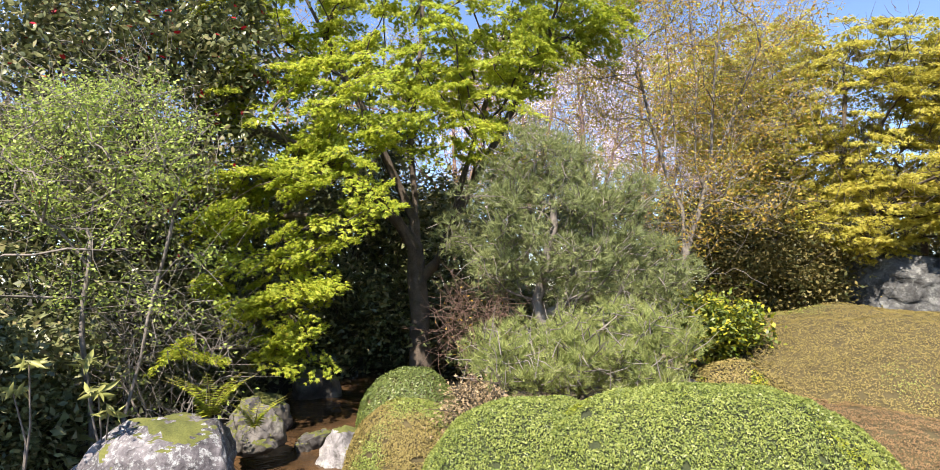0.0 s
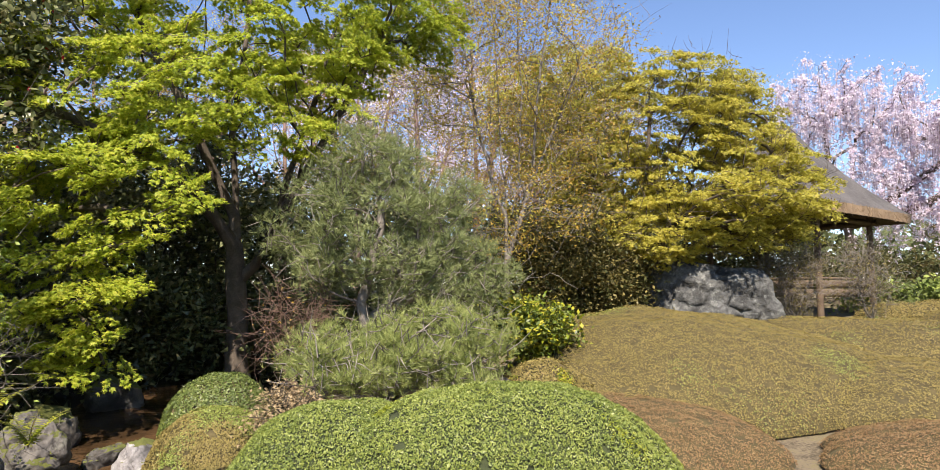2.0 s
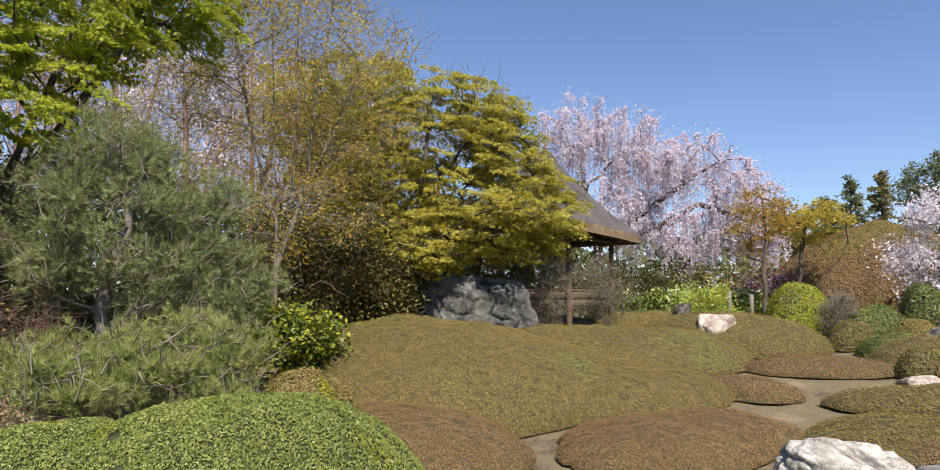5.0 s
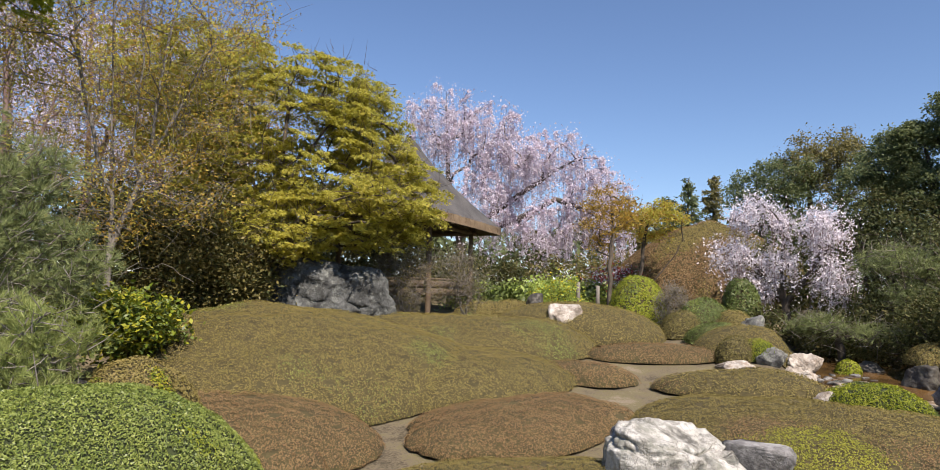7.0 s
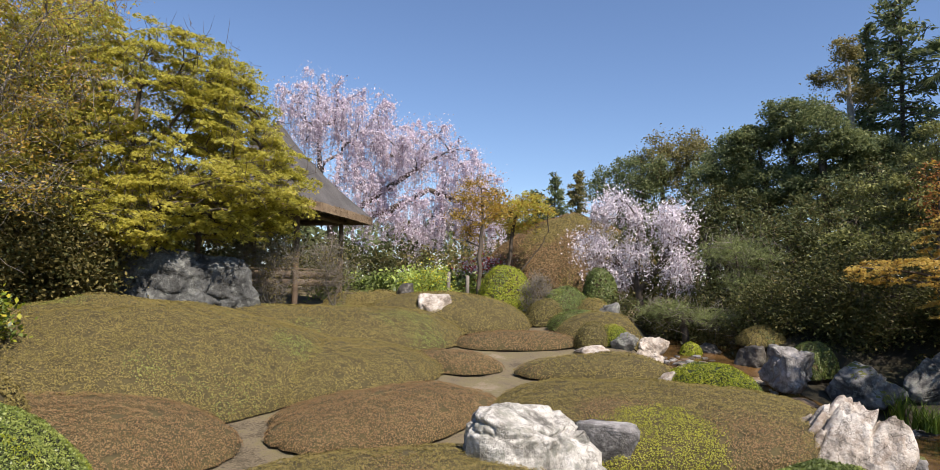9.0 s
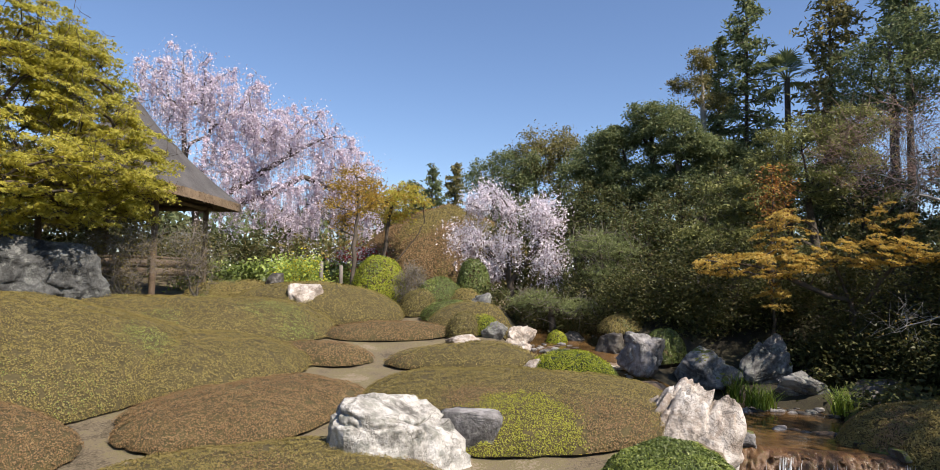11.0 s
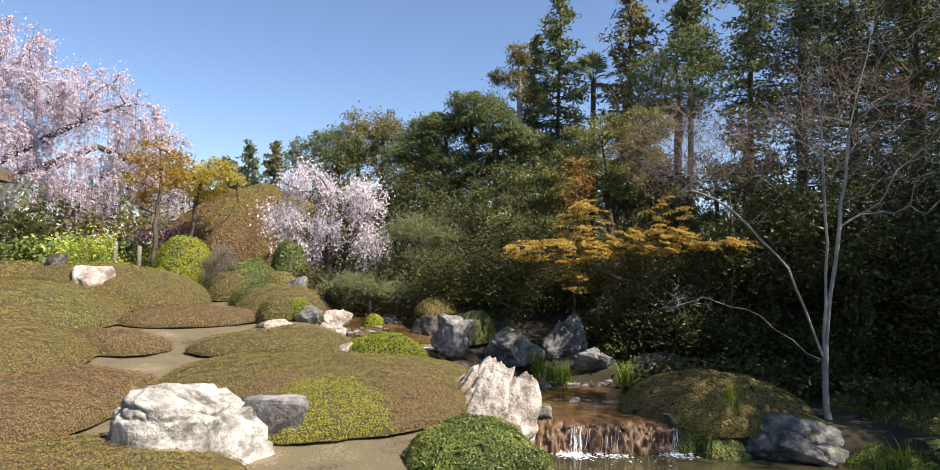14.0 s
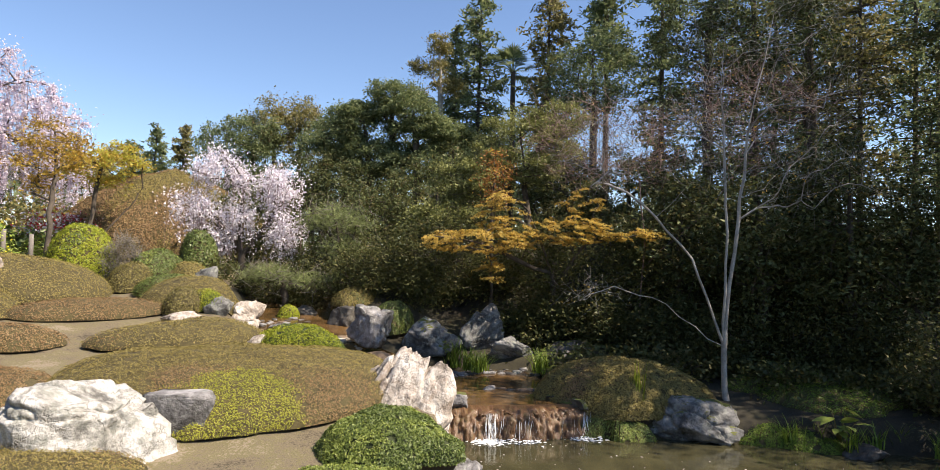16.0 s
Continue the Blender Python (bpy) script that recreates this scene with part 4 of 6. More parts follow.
rock("streamside_rock", "pale tumbled rock at the head of the stream", (13.75, 7.3), (0.5, 0.4, 0.35), 34, "rock_rose", -40, 9, 4, 0.09, 0.2, z=-0.15)
rock("streamside_rock", "grey rock beside a clipped dome", (13.4, 7.8), (0.7, 0.45, 0.5), 35, "rock_grey", -40, 9, 4, 0.09, 0.25)
rock("flat_stone", "flat white stone at the edge of an azalea bed", (12.6, 8.1), (0.85, 0.4, 0.24), 36, "rock_rose", -45, 8, 4, 0.07, 0.25)
rock("streamside_rock", "white stone beside a low clipped shrub", (10.95, 5.55), (0.48, 0.36, 0.4), 37, "rock_rose", -45, 8, 4, 0.08, 0.25)
rock("streamside_rock", "dark rock across the stream", (16.2, 6.1), (0.8, 0.65, 0.75), 38, "rock_dark", -60, 8, 4, 0.09, 0.2)
rock("streamside_rock", "grey-pink rock beyond the stream", (16.0, 9.8), (0.7, 0.5, 0.8), 39, "rock_grey", -60, 8, 4, 0.09, 0.2)
rock("streamside_rock", "dark rock at the turn of the stream", (17.2, 7.6), (0.8, 0.6, 0.5), 40, "rock_dark", -60, 8, 4, 0.09, 0.2)
rock("bank_rock", "grey damp rock at the pond below the waterfall", (12.45, -1.6), (1.9, 1.05, 1.15), 21, "rock_grey", -97, 9, 6, 0.07, 0.0, z=-1.78, boxy=0.75, creases=3, moss=0.1)
rock("bank_rock", "low wet stone in the grass of the pond's edge", (11.9, -4.2), (0.7, 0.4, 0.3), 55, "rock_dark", -100, 8, 4, 0.08, 0.4, z=-1.32)
rock("boulder", "broad grey-green lichened boulder, coloured darker for dappled shade", (6.75, 14.5), (3.3, 1.5, 2.0), 29, "rock_slate", -25, 6, 6, 0.07, 0.32, z=1.28, boxy=0.5, taper=0.22, creases=3)
rock("brook_rock", "rounded grey boulder with a mossy crown", (-3.85, 6.35), (1.55, 1.3, 1.25), 17, "rock_speckled", 20, 4, 6, 0.05, 0.3, z=-0.36, moss=0.05, boxy=0.95, creases=1)
rock("brook_rock", "pale rock beside the brook", (-2.6, 7.9), (0.85, 0.75, 0.9), 18, "rock_pale", 0, 8, 5, 0.08, 0.3, z=-0.5, moss=0.1)
rock("brook_rock", "dark wet rock in the brook", (-3.6, 7.7), (0.7, 0.6, 0.7), 61, "rock_dark", 20, 8, 5, 0.08, 0.3, z=0.0, moss=0.35)
rock("brook_rock", "dark wet rock in the brook", (-3.15, 8.35), (0.6, 0.45, 0.4), 66, "rock_dark", 70, 8, 5, 0.09, 0.3, z=-0.3, moss=0.3)
rock("brook_rock", "dark wet rock in the brook", (-3.9, 10.2), (0.7, 0.6, 0.6), 62, "rock_dark", 60, 8, 4, 0.08, 0.3, z=0.1, moss=0.3)
rock("brook_rock", "dark rock under the maple", (-2.3, 10.0), (0.7, 0.6, 0.6), 63, "rock_dark", 60, 8, 4, 0.08, 0.3)
rock("brook_rock", "dark rock under the maple", (-4.1, 8.7), (1.0, 0.8, 0.9), 64, "rock_dark", 10, 8, 4, 0.08, 0.3, moss=0.3)
rock("stone", "dark upright stone under a pine", (1.05, 8.2), (0.62, 0.5, 0.75), 19, "rock_dark", 0, 7, 4, 0.07, 0.25, z=0.15, boxy=0.5)
rock("stone", "dark stone beside yellow-flowered shrubs", (13.0, 14.5), (0.8, 0.6, 0.8), 65, "rock_dark", 0, 7, 4, 0.07, 0.3, z=1.15)


# ---- trees and large shrubs ----
tree("maple_tree", "spreading maple with bright yellow-green young leaves",
     [[(-2.6, 11.7, 0.1), (-2.7, 11.6, 2.4), (-2.75, 11.5, 4.2), (-2.5, 11.6, 7.6)], [(-2.5, 11.6, 1.7), (-1.9, 11.7, 3.4), (-1.0, 11.9, 6.8)], [(-2.3, 11.6, 2.4), (-1.2, 11.8, 4.4), (0.2, 12.0, 7.4)], [(-2.2, 11.7, 2.8), (-1.5, 12.0, 5.0), (-0.4, 12.3, 8.2)], [(-2.7, 11.5, 3.0), (-3.6, 10.8, 5.0), (-4.6, 10.4, 7.0)], [(-2.7, 11.5, 2.6), (-3.6, 10.4, 3.6), (-4.6, 9.4, 4.0)]],
     [((-2.4, 11.3, 6.2), (2.7, 1.7, 1.7), 225), ((-3.9, 9.6, 4.3), (1.9, 1.0, 0.9), 90), ((-3.9, 9.0, 2.9), (1.5, 0.8, 0.8), 64), ((-4.0, 8.7, 1.75), (0.9, 0.5, 0.5), 22), ((-3.75, 8.7, 1.0), (0.5, 0.3, 0.3), 10), ((-4.4, 7.6, 0.95), (0.25, 0.2, 0.15), 3), ((0.0, 11.9, 6.6), (1.2, 0.9, 1.2), 64), ((-5.2, 10.0, 6.4), (1.8, 1.2, 1.2), 66), ((-1.9, 10.7, 4.4), (1.3, 0.8, 0.9), 40)],
     "leaf_maple", "bark_dark", 41, (0.58, 0.11), 215, 0.076, STAR_FINE, 0.42, 0.17, fans=0.5)
tree("maple_tree", "wide maple in yellow spring leaf over a boulder",
     [[(5.5, 16.3, 0.9), (5.7, 16.0, 2.6), (5.9, 15.9, 4.2), (6.0, 15.8, 6.6)], [(5.7, 16.0, 2.4), (7.0, 15.2, 3.8), (8.2, 14.6, 4.6)], [(5.6, 16.1, 2.4), (4.8, 16.3, 4.2), (4.2, 16.4, 6.4)], [(5.7, 15.9, 2.6), (6.4, 14.4, 3.5), (7.0, 13.2, 3.9)]],
     [((6.0, 15.7, 5.4), (2.9, 1.9, 2.3), 290), ((4.3, 16.4, 6.0), (1.8, 1.4, 2.2), 130), ((8.1, 14.4, 4.0), (1.4, 1.1, 1.3), 110), ((6.2, 14.6, 3.1), (1.9, 0.8, 0.8), 70), ((7.8, 15.2, 5.4), (1.2, 1.0, 1.2), 70), ((7.2, 15.5, 6.6), (1.4, 1.1, 0.9), 60), ((4.4, 15.6, 3.4), (1.3, 0.8, 1.0), 40), ((5.0, 16.0, 4.4), (1.2, 1.0, 1.6), 70), ((3.4, 16.9, 6.4), (1.6, 1.2, 1.8), 60), ((7.4, 16.6, 5.0), (1.6, 1.0, 2.0), 60), ((6.9, 13.0, 3.75), (1.5, 0.6, 0.4), 20), ((7.6, 14.0, 3.0), (1.3, 0.6, 0.45), 40), ((5.6, 14.2, 2.6), (0.9, 0.5, 0.4), 24)],
     "leaf_yellow", "bark_dark", 42, (0.6, 0.15), 135, 0.1, STAR, 0.5, 0.17, twig=(2, 0.6, 0.007), fans=0.3)
tree("slim_tree", "slim twin-stemmed tree with sparse bronze young leaves",
     [[(1.95, 12.85, 0.9), (1.98, 12.9, 2.6), (1.9, 12.95, 4.6), (1.6, 13.0, 8.6)], [(2.0, 12.88, 2.3), (2.5, 13.1, 3.8), (2.7, 13.2, 6.0), (3.2, 13.3, 8.8)], [(1.95, 12.95, 3.0), (1.5, 13.0, 4.6), (0.9, 13.0, 7.8)], [(2.5, 13.1, 3.8), (3.2, 13.2, 5.4), (4.2, 13.4, 7.8)], [(2.2, 13.0, 3.4), (2.3, 13.1, 5.6), (2.2, 13.2, 9.0)], [(1.95, 12.9, 1.9), (1.2, 12.7, 1.85)], [(2.0, 12.9, 1.8), (2.8, 12.8, 2.0), (3.3, 12.7, 1.7)]],
     [((2.3, 13.0, 6.4), (2.4, 1.5, 2.8), 200), ((2.4, 12.9, 3.4), (1.5, 0.9, 0.9), 36)], "leaf_yellow", "bark_grey", 43, (0.5, 0.6), 46, 0.06, LEAFLET, 0.9, 0.06, twig=(8, 0.8, 0.005), second=("leaf_bronze", 1.2, LEAFLET, 0.065))
pine_tree("pine_tree", "soft rounded grey-green pine", [[(-0.3, 10.6, 0.3), (-0.6, 10.6, 1.5), (-0.3, 10.6, 2.6), (-0.4, 10.6, 3.9)]],
          [((-0.3, 10.4, 2.5), (1.75, 0.9, 1.15), 190), ((-0.6, 10.5, 3.6), (0.9, 0.7, 0.6), 60), ((0.9, 10.4, 1.9), (0.8, 0.6, 0.6), 50)], "needle", "bark_grey", 44, 26, 0.145, (0.17, 0.8), 14)
pine_tree("low_pine", "low spreading bright green pine", [[(-0.1, 8.3, 0.0), (0.0, 8.3, 0.5), (0.2, 8.3, 0.9)]],
          [((-0.4, 8.1, 0.9), (0.95, 0.7, 0.36), 80), ((0.5, 8.2, 1.12), (0.9, 0.6, 0.3), 60), ((0.1, 7.9, 0.7), (1.2, 0.5, 0.25), 40)], "needle_bright", "bark_grey", 45, 24, 0.12, (0.15, 0.7), 14, trunk=0.07, up=1.4)
shrub("evergreen_shrub", "yellow-green broad-leaved evergreen shrub", (1.95, 11.1), (0.85, 0.55, 0.42), "box_dark", 46, 60, 60, 0.08, z=0.75, second=("leaf_yellowgreen", 1.5, DIAMOND, 0.08))
shrub("dark_shrub", "dense olive-brown evergreen shrubbery", (3.9, 14.8), (1.9, 0.9, 1.3), "leaf_olive", 47, 170, 90, 0.08, DIAMOND, (0.4, 0.8), z=1.0, second=("leaf_dark", 0.6, DIAMOND, 0.08))
tree("camellia_tree", "dark glossy camellia with a few red flowers", [[(-6.3, 9.4, -0.2), (-6.3, 9.4, 2.2), (-6.4, 9.2, 5.0)]],
     [((-6.5, 9.0, 4.6), (2.4, 1.2, 2.4), 290)], "leaf_camellia", "bark_dark", 48, (0.4, 0.8), 100, 0.09, OVAL, 0.9, 0.12, second=("flower_red", 0.008, OVAL, 0.1))
tree("leafing_shrub", "arching twiggy shrub in pale lime young leaf", [[(-5.2, 7.2, -0.3), (-5.4, 7.2, 1.2), (-5.3, 7.1, 2.6)], [(-5.0, 7.2, -0.3), (-4.7, 7.3, 1.4), (-4.3, 7.2, 2.8)], [(-6.6, 6.2, 1.5), (-5.8, 6.5, 2.0), (-4.6, 6.9, 2.1)]],
     [((-5.3, 7.1, 3.2), (1.5, 0.8, 1.0), 190), ((-4.7, 7.1, 1.9), (1.3, 0.6, 0.7), 24)], "leaf_lime", "bark_grey", 49, (0.24, 0.7), 52, 0.045, DIAMOND, 0.8, 0.035, tip=0.004, droop=0.3, twig=(3, 0.7, 0.004))
shrub("bare_shrub", "thicket of bare grey-brown twigs", (-4.7, 7.6), (1.1, 0.5, 1.0), "leaf_lime", 59, 60, 6, 0.05, bark="bark_grey", z=-0.3, twig=(7, 0.5, 0.004), stems=9)
shrub("broadleaf_shrub", "dark green broad-leaved shrub by the brook", (-5.9, 6.2), (0.9, 0.6, 0.8), "leaf_camellia", 60, 70, 110, 0.075, z=-0.2)
# added shrub past the left edge of view, there to shade the brook
shrub("evergreen_shrub", "tall evergreen shrub added beyond the view to shade the brook", (-5.7, 4.2), (0.9, 0.9, 1.5), "leaf_camellia", 68, 90, 90, 0.085, z=0.2, pad=(0.35, 0.8), rise=0.9)
shrub("bare_shrub", "thicket of reddish-brown bare stems", (-1.5, 10.0), (0.5, 0.35, 0.6), "leaf_bronze", 61, 24, 2, 0.05, bark="bark_rust", z=0.4, twig=(14, 0.5, 0.0045), rise=0.6)
shrub("faded_shrub", "faded tan-brown shrub beside a low pine", (-1.05, 7.25), (0.42, 0.36, 0.36), "leaf_faded", 62, 44, 60, 0.045, STAR, (0.2, 0.6), z=0.0, twig=(3, 0.25, 0.005))
mound("azalea_mound", "rounded olive-green clipped azalea beside the brook", (-1.72, 7.35), (0.72, 0.62), 0.78, "azalea_green", 63, 0, 9000, 0.019, 0.06, 2.2, 0.08, base=-0.3, gaps=0.05, second=("azalea", 0.6, 2))
mound("clipped_shrub", "low deep green shrub under the maple", (-2.05, 8.7), (0.65, 0.5), 0.76, "box_dark", 64, 0, 6000, 0.028, 0.08, 2.2, 0.1, base=-0.1, gaps=0.1, second=("azalea_green", 0.1, 2))
mound("azalea_mound", "small olive clipped azalea beside a dark stone", (1.75, 8.6), (0.65, 0.5), 0.75, "azalea", 65, 0, 3000, 0.03, 0.06, 2.2, 0.1, base=0.05, second=("leaf_yellowgreen", 0.02, 3))
mound("low_groundcover", "strip of low dark groundcover along the hill's crest", (3.6, 13.0), (1.5, 0.5), 0.4, "box_dark", 66, 0, 1500, 0.05, 0.1, 2.2, 0.15)

# ---- far trees behind the left-hand wood ----
for k, (b, r, h, w_) in enumerate([(-38, 21, 9, 2.6), (-31, 23, 11, 2.8), (-24, 21, 10, 2.6), (-17, 24, 11, 2.8), (-10, 22, 10, 2.6), (-4, 24, 11, 2.6), (1, 21, 9, 2.2), (6, 25, 12, 2.8), (11, 22, 9.5, 2.4), (15.5, 25, 10, 2.4), (20, 27, 8, 2.2)]):
    x, y = spot(b, r)
    g = land_at(x, y)
    tree("bare_tree", "leafless purple-brown tree with the first bronze leaves", [[(x, y, g - 0.1), (x + 0.1, y, g + h * 0.4), (x - 0.1, y + 0.1, g + h * 0.85)], [(x, y, g + h * 0.25), (x + 0.8, y, g + h * 0.5), (x + 1.3, y, g + h * 0.75)]],
         [((x, y, g + h * 0.62), (w_, w_ * 0.8, h * 0.36), 90)], "leaf_bronze" if k % 3 else "leaf_yellow", "bark_purple", 200 + k, (0.7, 0.7), 62, 0.085, LEAFLET, 0.9, 0.14, twig=(5, 1.2, 0.009), group="bare trees behind the garden")
for k, (b, r, h, w_) in enumerate([(7.5, 31, 12, 3.0), (1, 33, 12.5, 3.0), (-6, 32, 13, 3.0), (13, 33, 11, 2.6)]):
    x, y = spot(b, r)
    g = land_at(x, y)
    tree("cherry_tree", "tall cherry tree in pale blossom", [[(x, y, g - 0.1), (x + 0.1, y, g + h * 0.4), (x - 0.1, y + 0.1, g + h * 0.85)], [(x, y, g + h * 0.3), (x + 1.0, y, g + h * 0.55), (x + 1.8, y, g + h * 0.8)]],
         [((x, y, g + h * 0.66), (w_, w_, h * 0.34), 150)], "blossom", "bark_dark", 220 + k, (0.7, 0.7), 44, 0.17, DIAMOND, 1.0, 0.2, group="cherries behind the garden")

# ---- the cherries and small maples beyond the azalea hills ----
weeping_cherry("weeping_cherry_tree", "great weeping cherry covered in pale pink blossom",
               [[(20.6, 29.0, 0.8), (20.6, 29.0, 4.0), (20.0, 29.4, 7.0), (19.8, 29.6, 12.6)], [(20.6, 29.0, 4.6), (22.5, 27.8, 6.4), (24.8, 26.2, 8.4), (26.4, 24.8, 9.6)], [(20.6, 29.0, 4.8), (23.0, 27.3, 5.6), (24.6, 26.0, 6.8), (26.2, 24.6, 6.0)]],
               [((19.8, 29.8, 11.0), (2.2, 2.2, 2.2), 60), ((24.3, 26.2, 9.2), (2.8, 2.2, 1.3), 60), ((22.2, 28.0, 8.2), (2.8, 2.0, 1.8), 60), ((26.2, 24.6, 7.4), (2.0, 1.8, 1.8), 50), ((21.5, 28.2, 6.4), (2.0, 2.0, 1.4), 24), ((24.2, 26.2, 5.4), (3.0, 2.0, 1.4), 60), ((21.6, 28.4, 10.8), (2.0, 2.0, 1.3), 36), ((26.6, 24.4, 5.4), (1.6, 1.6, 1.2), 34)], 50, "blossom", 3, (0.6, 2.6), 0.12, 0.08, 3, 0.3, 1.8, bare=0.3, cloud=16)
weeping_cherry("weeping_cherry_tree", "small weeping cherry with white-pink blossom by the stream",
               [[(19.4, 10.6, 0.3), (19.3, 10.7, 2.0), (19.2, 10.6, 4.0)], [(19.4, 10.6, 1.6), (19.8, 9.6, 3.2)], [(19.4, 10.6, 1.6), (18.8, 11.6, 3.0)]],
               [((19.0, 11.2, 4.2), (0.7, 0.8, 0.6), 22), ((19.6, 9.7, 3.7), (0.8, 0.8, 0.7), 26), ((18.6, 12.0, 2.9), (0.6, 0.7, 0.5), 18), ((19.2, 10.9, 2.7), (0.9, 0.9, 0.6), 18), ((19.6, 9.3, 2.4), (0.7, 0.6, 0.6), 14), ((18.9, 11.4, 1.9), (0.6, 0.6, 0.4), 9)], 51, "blossom_white", 2, (0.3, 1.3), 0.085, 0.07, 3, 0.12, 0.6, bare=0.3, cloud=46, puff=0.19)
tree("small_maple", "small maple in amber and yellow young leaf", [[(16.15, 14.65, 0.8), (16.25, 14.7, 2.2), (16.6, 14.9, 3.6), (16.9, 15.2, 5.4)]],
     [((16.9, 15.4, 4.2), (1.0, 1.0, 1.4), 56)], "leaf_bronze", "bark_dark", 52, (0.42, 0.4), 60, 0.09, DIAMOND, 0.7, 0.07, group="amber maples", twig=(3, 0.4, 0.008))
tree("small_maple", "small maple in amber and yellow young leaf", [[(18.3, 15.4, 1.0), (18.4, 15.3, 2.2), (18.6, 15.1, 4.2)], [(18.35, 15.3, 1.6), (19.1, 14.6, 2.8), (19.4, 14.2, 3.6)]],
     [((18.6, 15.0, 4.3), (1.2, 1.2, 0.7), 50)], "leaf_yellow", "bark_dark", 53, (0.42, 0.25), 70, 0.09, DIAMOND, 0.7, 0.07, group="amber maples", second=("leaf_bronze", 0.5, DIAMOND, 0.09))
shrub("red_maple", "low maple in red young leaf", spot(48.5, 25), (1.3, 1.0, 0.8), "flower_red", 250, 40, 26, 0.09, DIAMOND, (0.4, 0.6), z=1.4, second=("blossom", 1.0, DIAMOND, 0.1))

# ---- the pond's far shore ----
tree("orange_maple", "low spreading maple in orange young leaf", [[(17.0, 0.9, -0.3), (16.8, 1.0, 1.3), (16.6, 1.3, 2.2), (16.6, 1.9, 3.4)], [(16.9, 1.0, 0.9), (16.6, 0.2, 2.0), (16.3, -1.2, 2.4)], [(16.7, 1.1, 1.2), (16.1, 2.4, 1.9), (15.7, 3.6, 2.2)]],
     [((16.0, 2.6, 2.05), (0.7, 1.4, 0.34), 105), ((16.3, 2.2, 2.8), (0.5, 0.7, 0.5), 34), ((16.2, 0.6, 2.3), (0.6, 1.1, 0.35), 80), ((16.2, -0.9, 2.25), (0.4, 0.9, 0.14), 26), ((15.9, 2.4, 1.35), (0.3, 0.3, 0.35), 14), ((16.5, 0.3, 3.1), (0.4, 0.7, 0.35), 14)], "leaf_orange", "bark_dark", 54, (0.3, 0.14), 66, 0.075, STAR, 0.45, 0.07, fans=0.2)
tree("red_tipped_tree", "slender young tree in rust-red leaf", [[(17.6, 2.6, 0.2), (17.5, 2.6, 2.4), (17.4, 2.55, 4.2)]],
     [((17.4, 2.55, 3.7), (0.35, 0.4, 0.8), 22)], "leaf_rust", "bark_dark", 57, (0.25, 0.5), 40, 0.07, DIAMOND, 0.7, 0.04, second=("leaf_bronze", 0.3, DIAMOND, 0.07))
tree("bare_tree", "slender pale-barked tree, bare but for fine purple-brown twigs",
     [[(13.4, -2.45, -1.1), (13.4, -2.35, 0.5), (13.42, -2.4, 2.7), (13.4, -2.3, 4.8), (13.4, -2.4, 7.9)], [(13.4, -2.35, 0.2), (13.35, -1.75, 1.7), (13.3, -0.9, 2.7), (13.1, 0.4, 3.4)], [(13.42, -2.35, 0.0), (13.5, -2.6, 2.4), (13.6, -2.8, 4.1), (13.8, -3.4, 6.9)], [(13.4, -2.3, 0.0), (13.1, -1.3, 0.85), (12.9, -0.35, 1.15), (12.9, 0.5, 0.8)]],
     [((13.4, -0.9, 3.8), (1.2, 1.9, 1.0), 90), ((13.6, -3.2, 5.2), (1.2, 2.0, 1.8), 100), ((13.2, 0.1, 1.05), (0.4, 0.7, 0.2), 10), ((13.5, -4.0, 3.2), (0.8, 1.4, 0.7), 40)], "leaf_bronze", "bark_pale", 55, per=3, size=0.05, template=DIAMOND, trunk=0.055, tip=0.0025, droop=0.06, twig=(5, 0.5, 0.0028))
tree("bare_thicket", "haze of fine purple-brown twigs before the wood", [[(16.6, -1.0, -0.2), (16.6, -1.2, 2.0), (16.6, -1.0, 4.0)], [(16.6, -1.2, 1.6), (16.6, -2.6, 2.8), (16.6, -3.6, 4.4)]],
     [((16.6, -0.3, 4.4), (1.0, 2.0, 1.0), 100), ((16.6, -3.6, 5.0), (1.0, 1.8, 1.4), 70)], "leaf_bronze", "bark_purple", 56, per=2, size=0.05, template=LEAFLET, trunk=0.02, tip=0.003, twig=(10, 0.6, 0.005))
mound("azalea_mound", "low brown-olive azalea mound on the pond's bank", (13.25, -0.5), (1.6, 1.15), 0.85, "azalea", 67, -82, 4000, 0.03, 0.08, 2.3, 0.12, base=-1.1, second=("azalea_red", 0.2, 1))
mound("moss_bank", "mossy yellow-green edge of the pond", (12.25, -0.45), (0.6, 0.4), 0.4, "azalea_green", 68, -75, 4500, 0.028, 0.14, 2.0, 0.3, base=-1.42, second=("box_dark", 0.3, 2), lift=0.0)
mound("moss_bank", "dark green grassy edge of the pond", (12.65, -3.0), (1.1, 0.55), 0.34, "grass", 69, -95, 5500, 0.024, 0.12, 2.0, 0.25, base=-1.42, second=("grass", 0.2, 1.5), lift=0.0)
mound("moss_bank", "dark mossy slope under the trees of the bank", (14.5, -4.4), (1.9, 1.5), 0.3, "grass", 76, -85, 1800, 0.03, 0.1, 2.4, 0.2, second=("box_dark", 0.4, 1), lift=0.0)
mound("clipped_shrub", "dark round clipped shrub beside a grey rock", (15.9, 4.75), (0.6, 0.5), 0.75, "box_dark", 70, 0, 3500, 0.032, 0.07, 2.4, 0.12, base=-0.25)
mound("clipped_shrub", "low brown-green shrub above the stream", (17.4, 6.2), (0.9, 0.6), 0.5, "azalea", 71, 0, 2600, 0.034, 0.06, 2.3, 0.1, base=0.25, second=("box_dark", 0.2, 1.5))
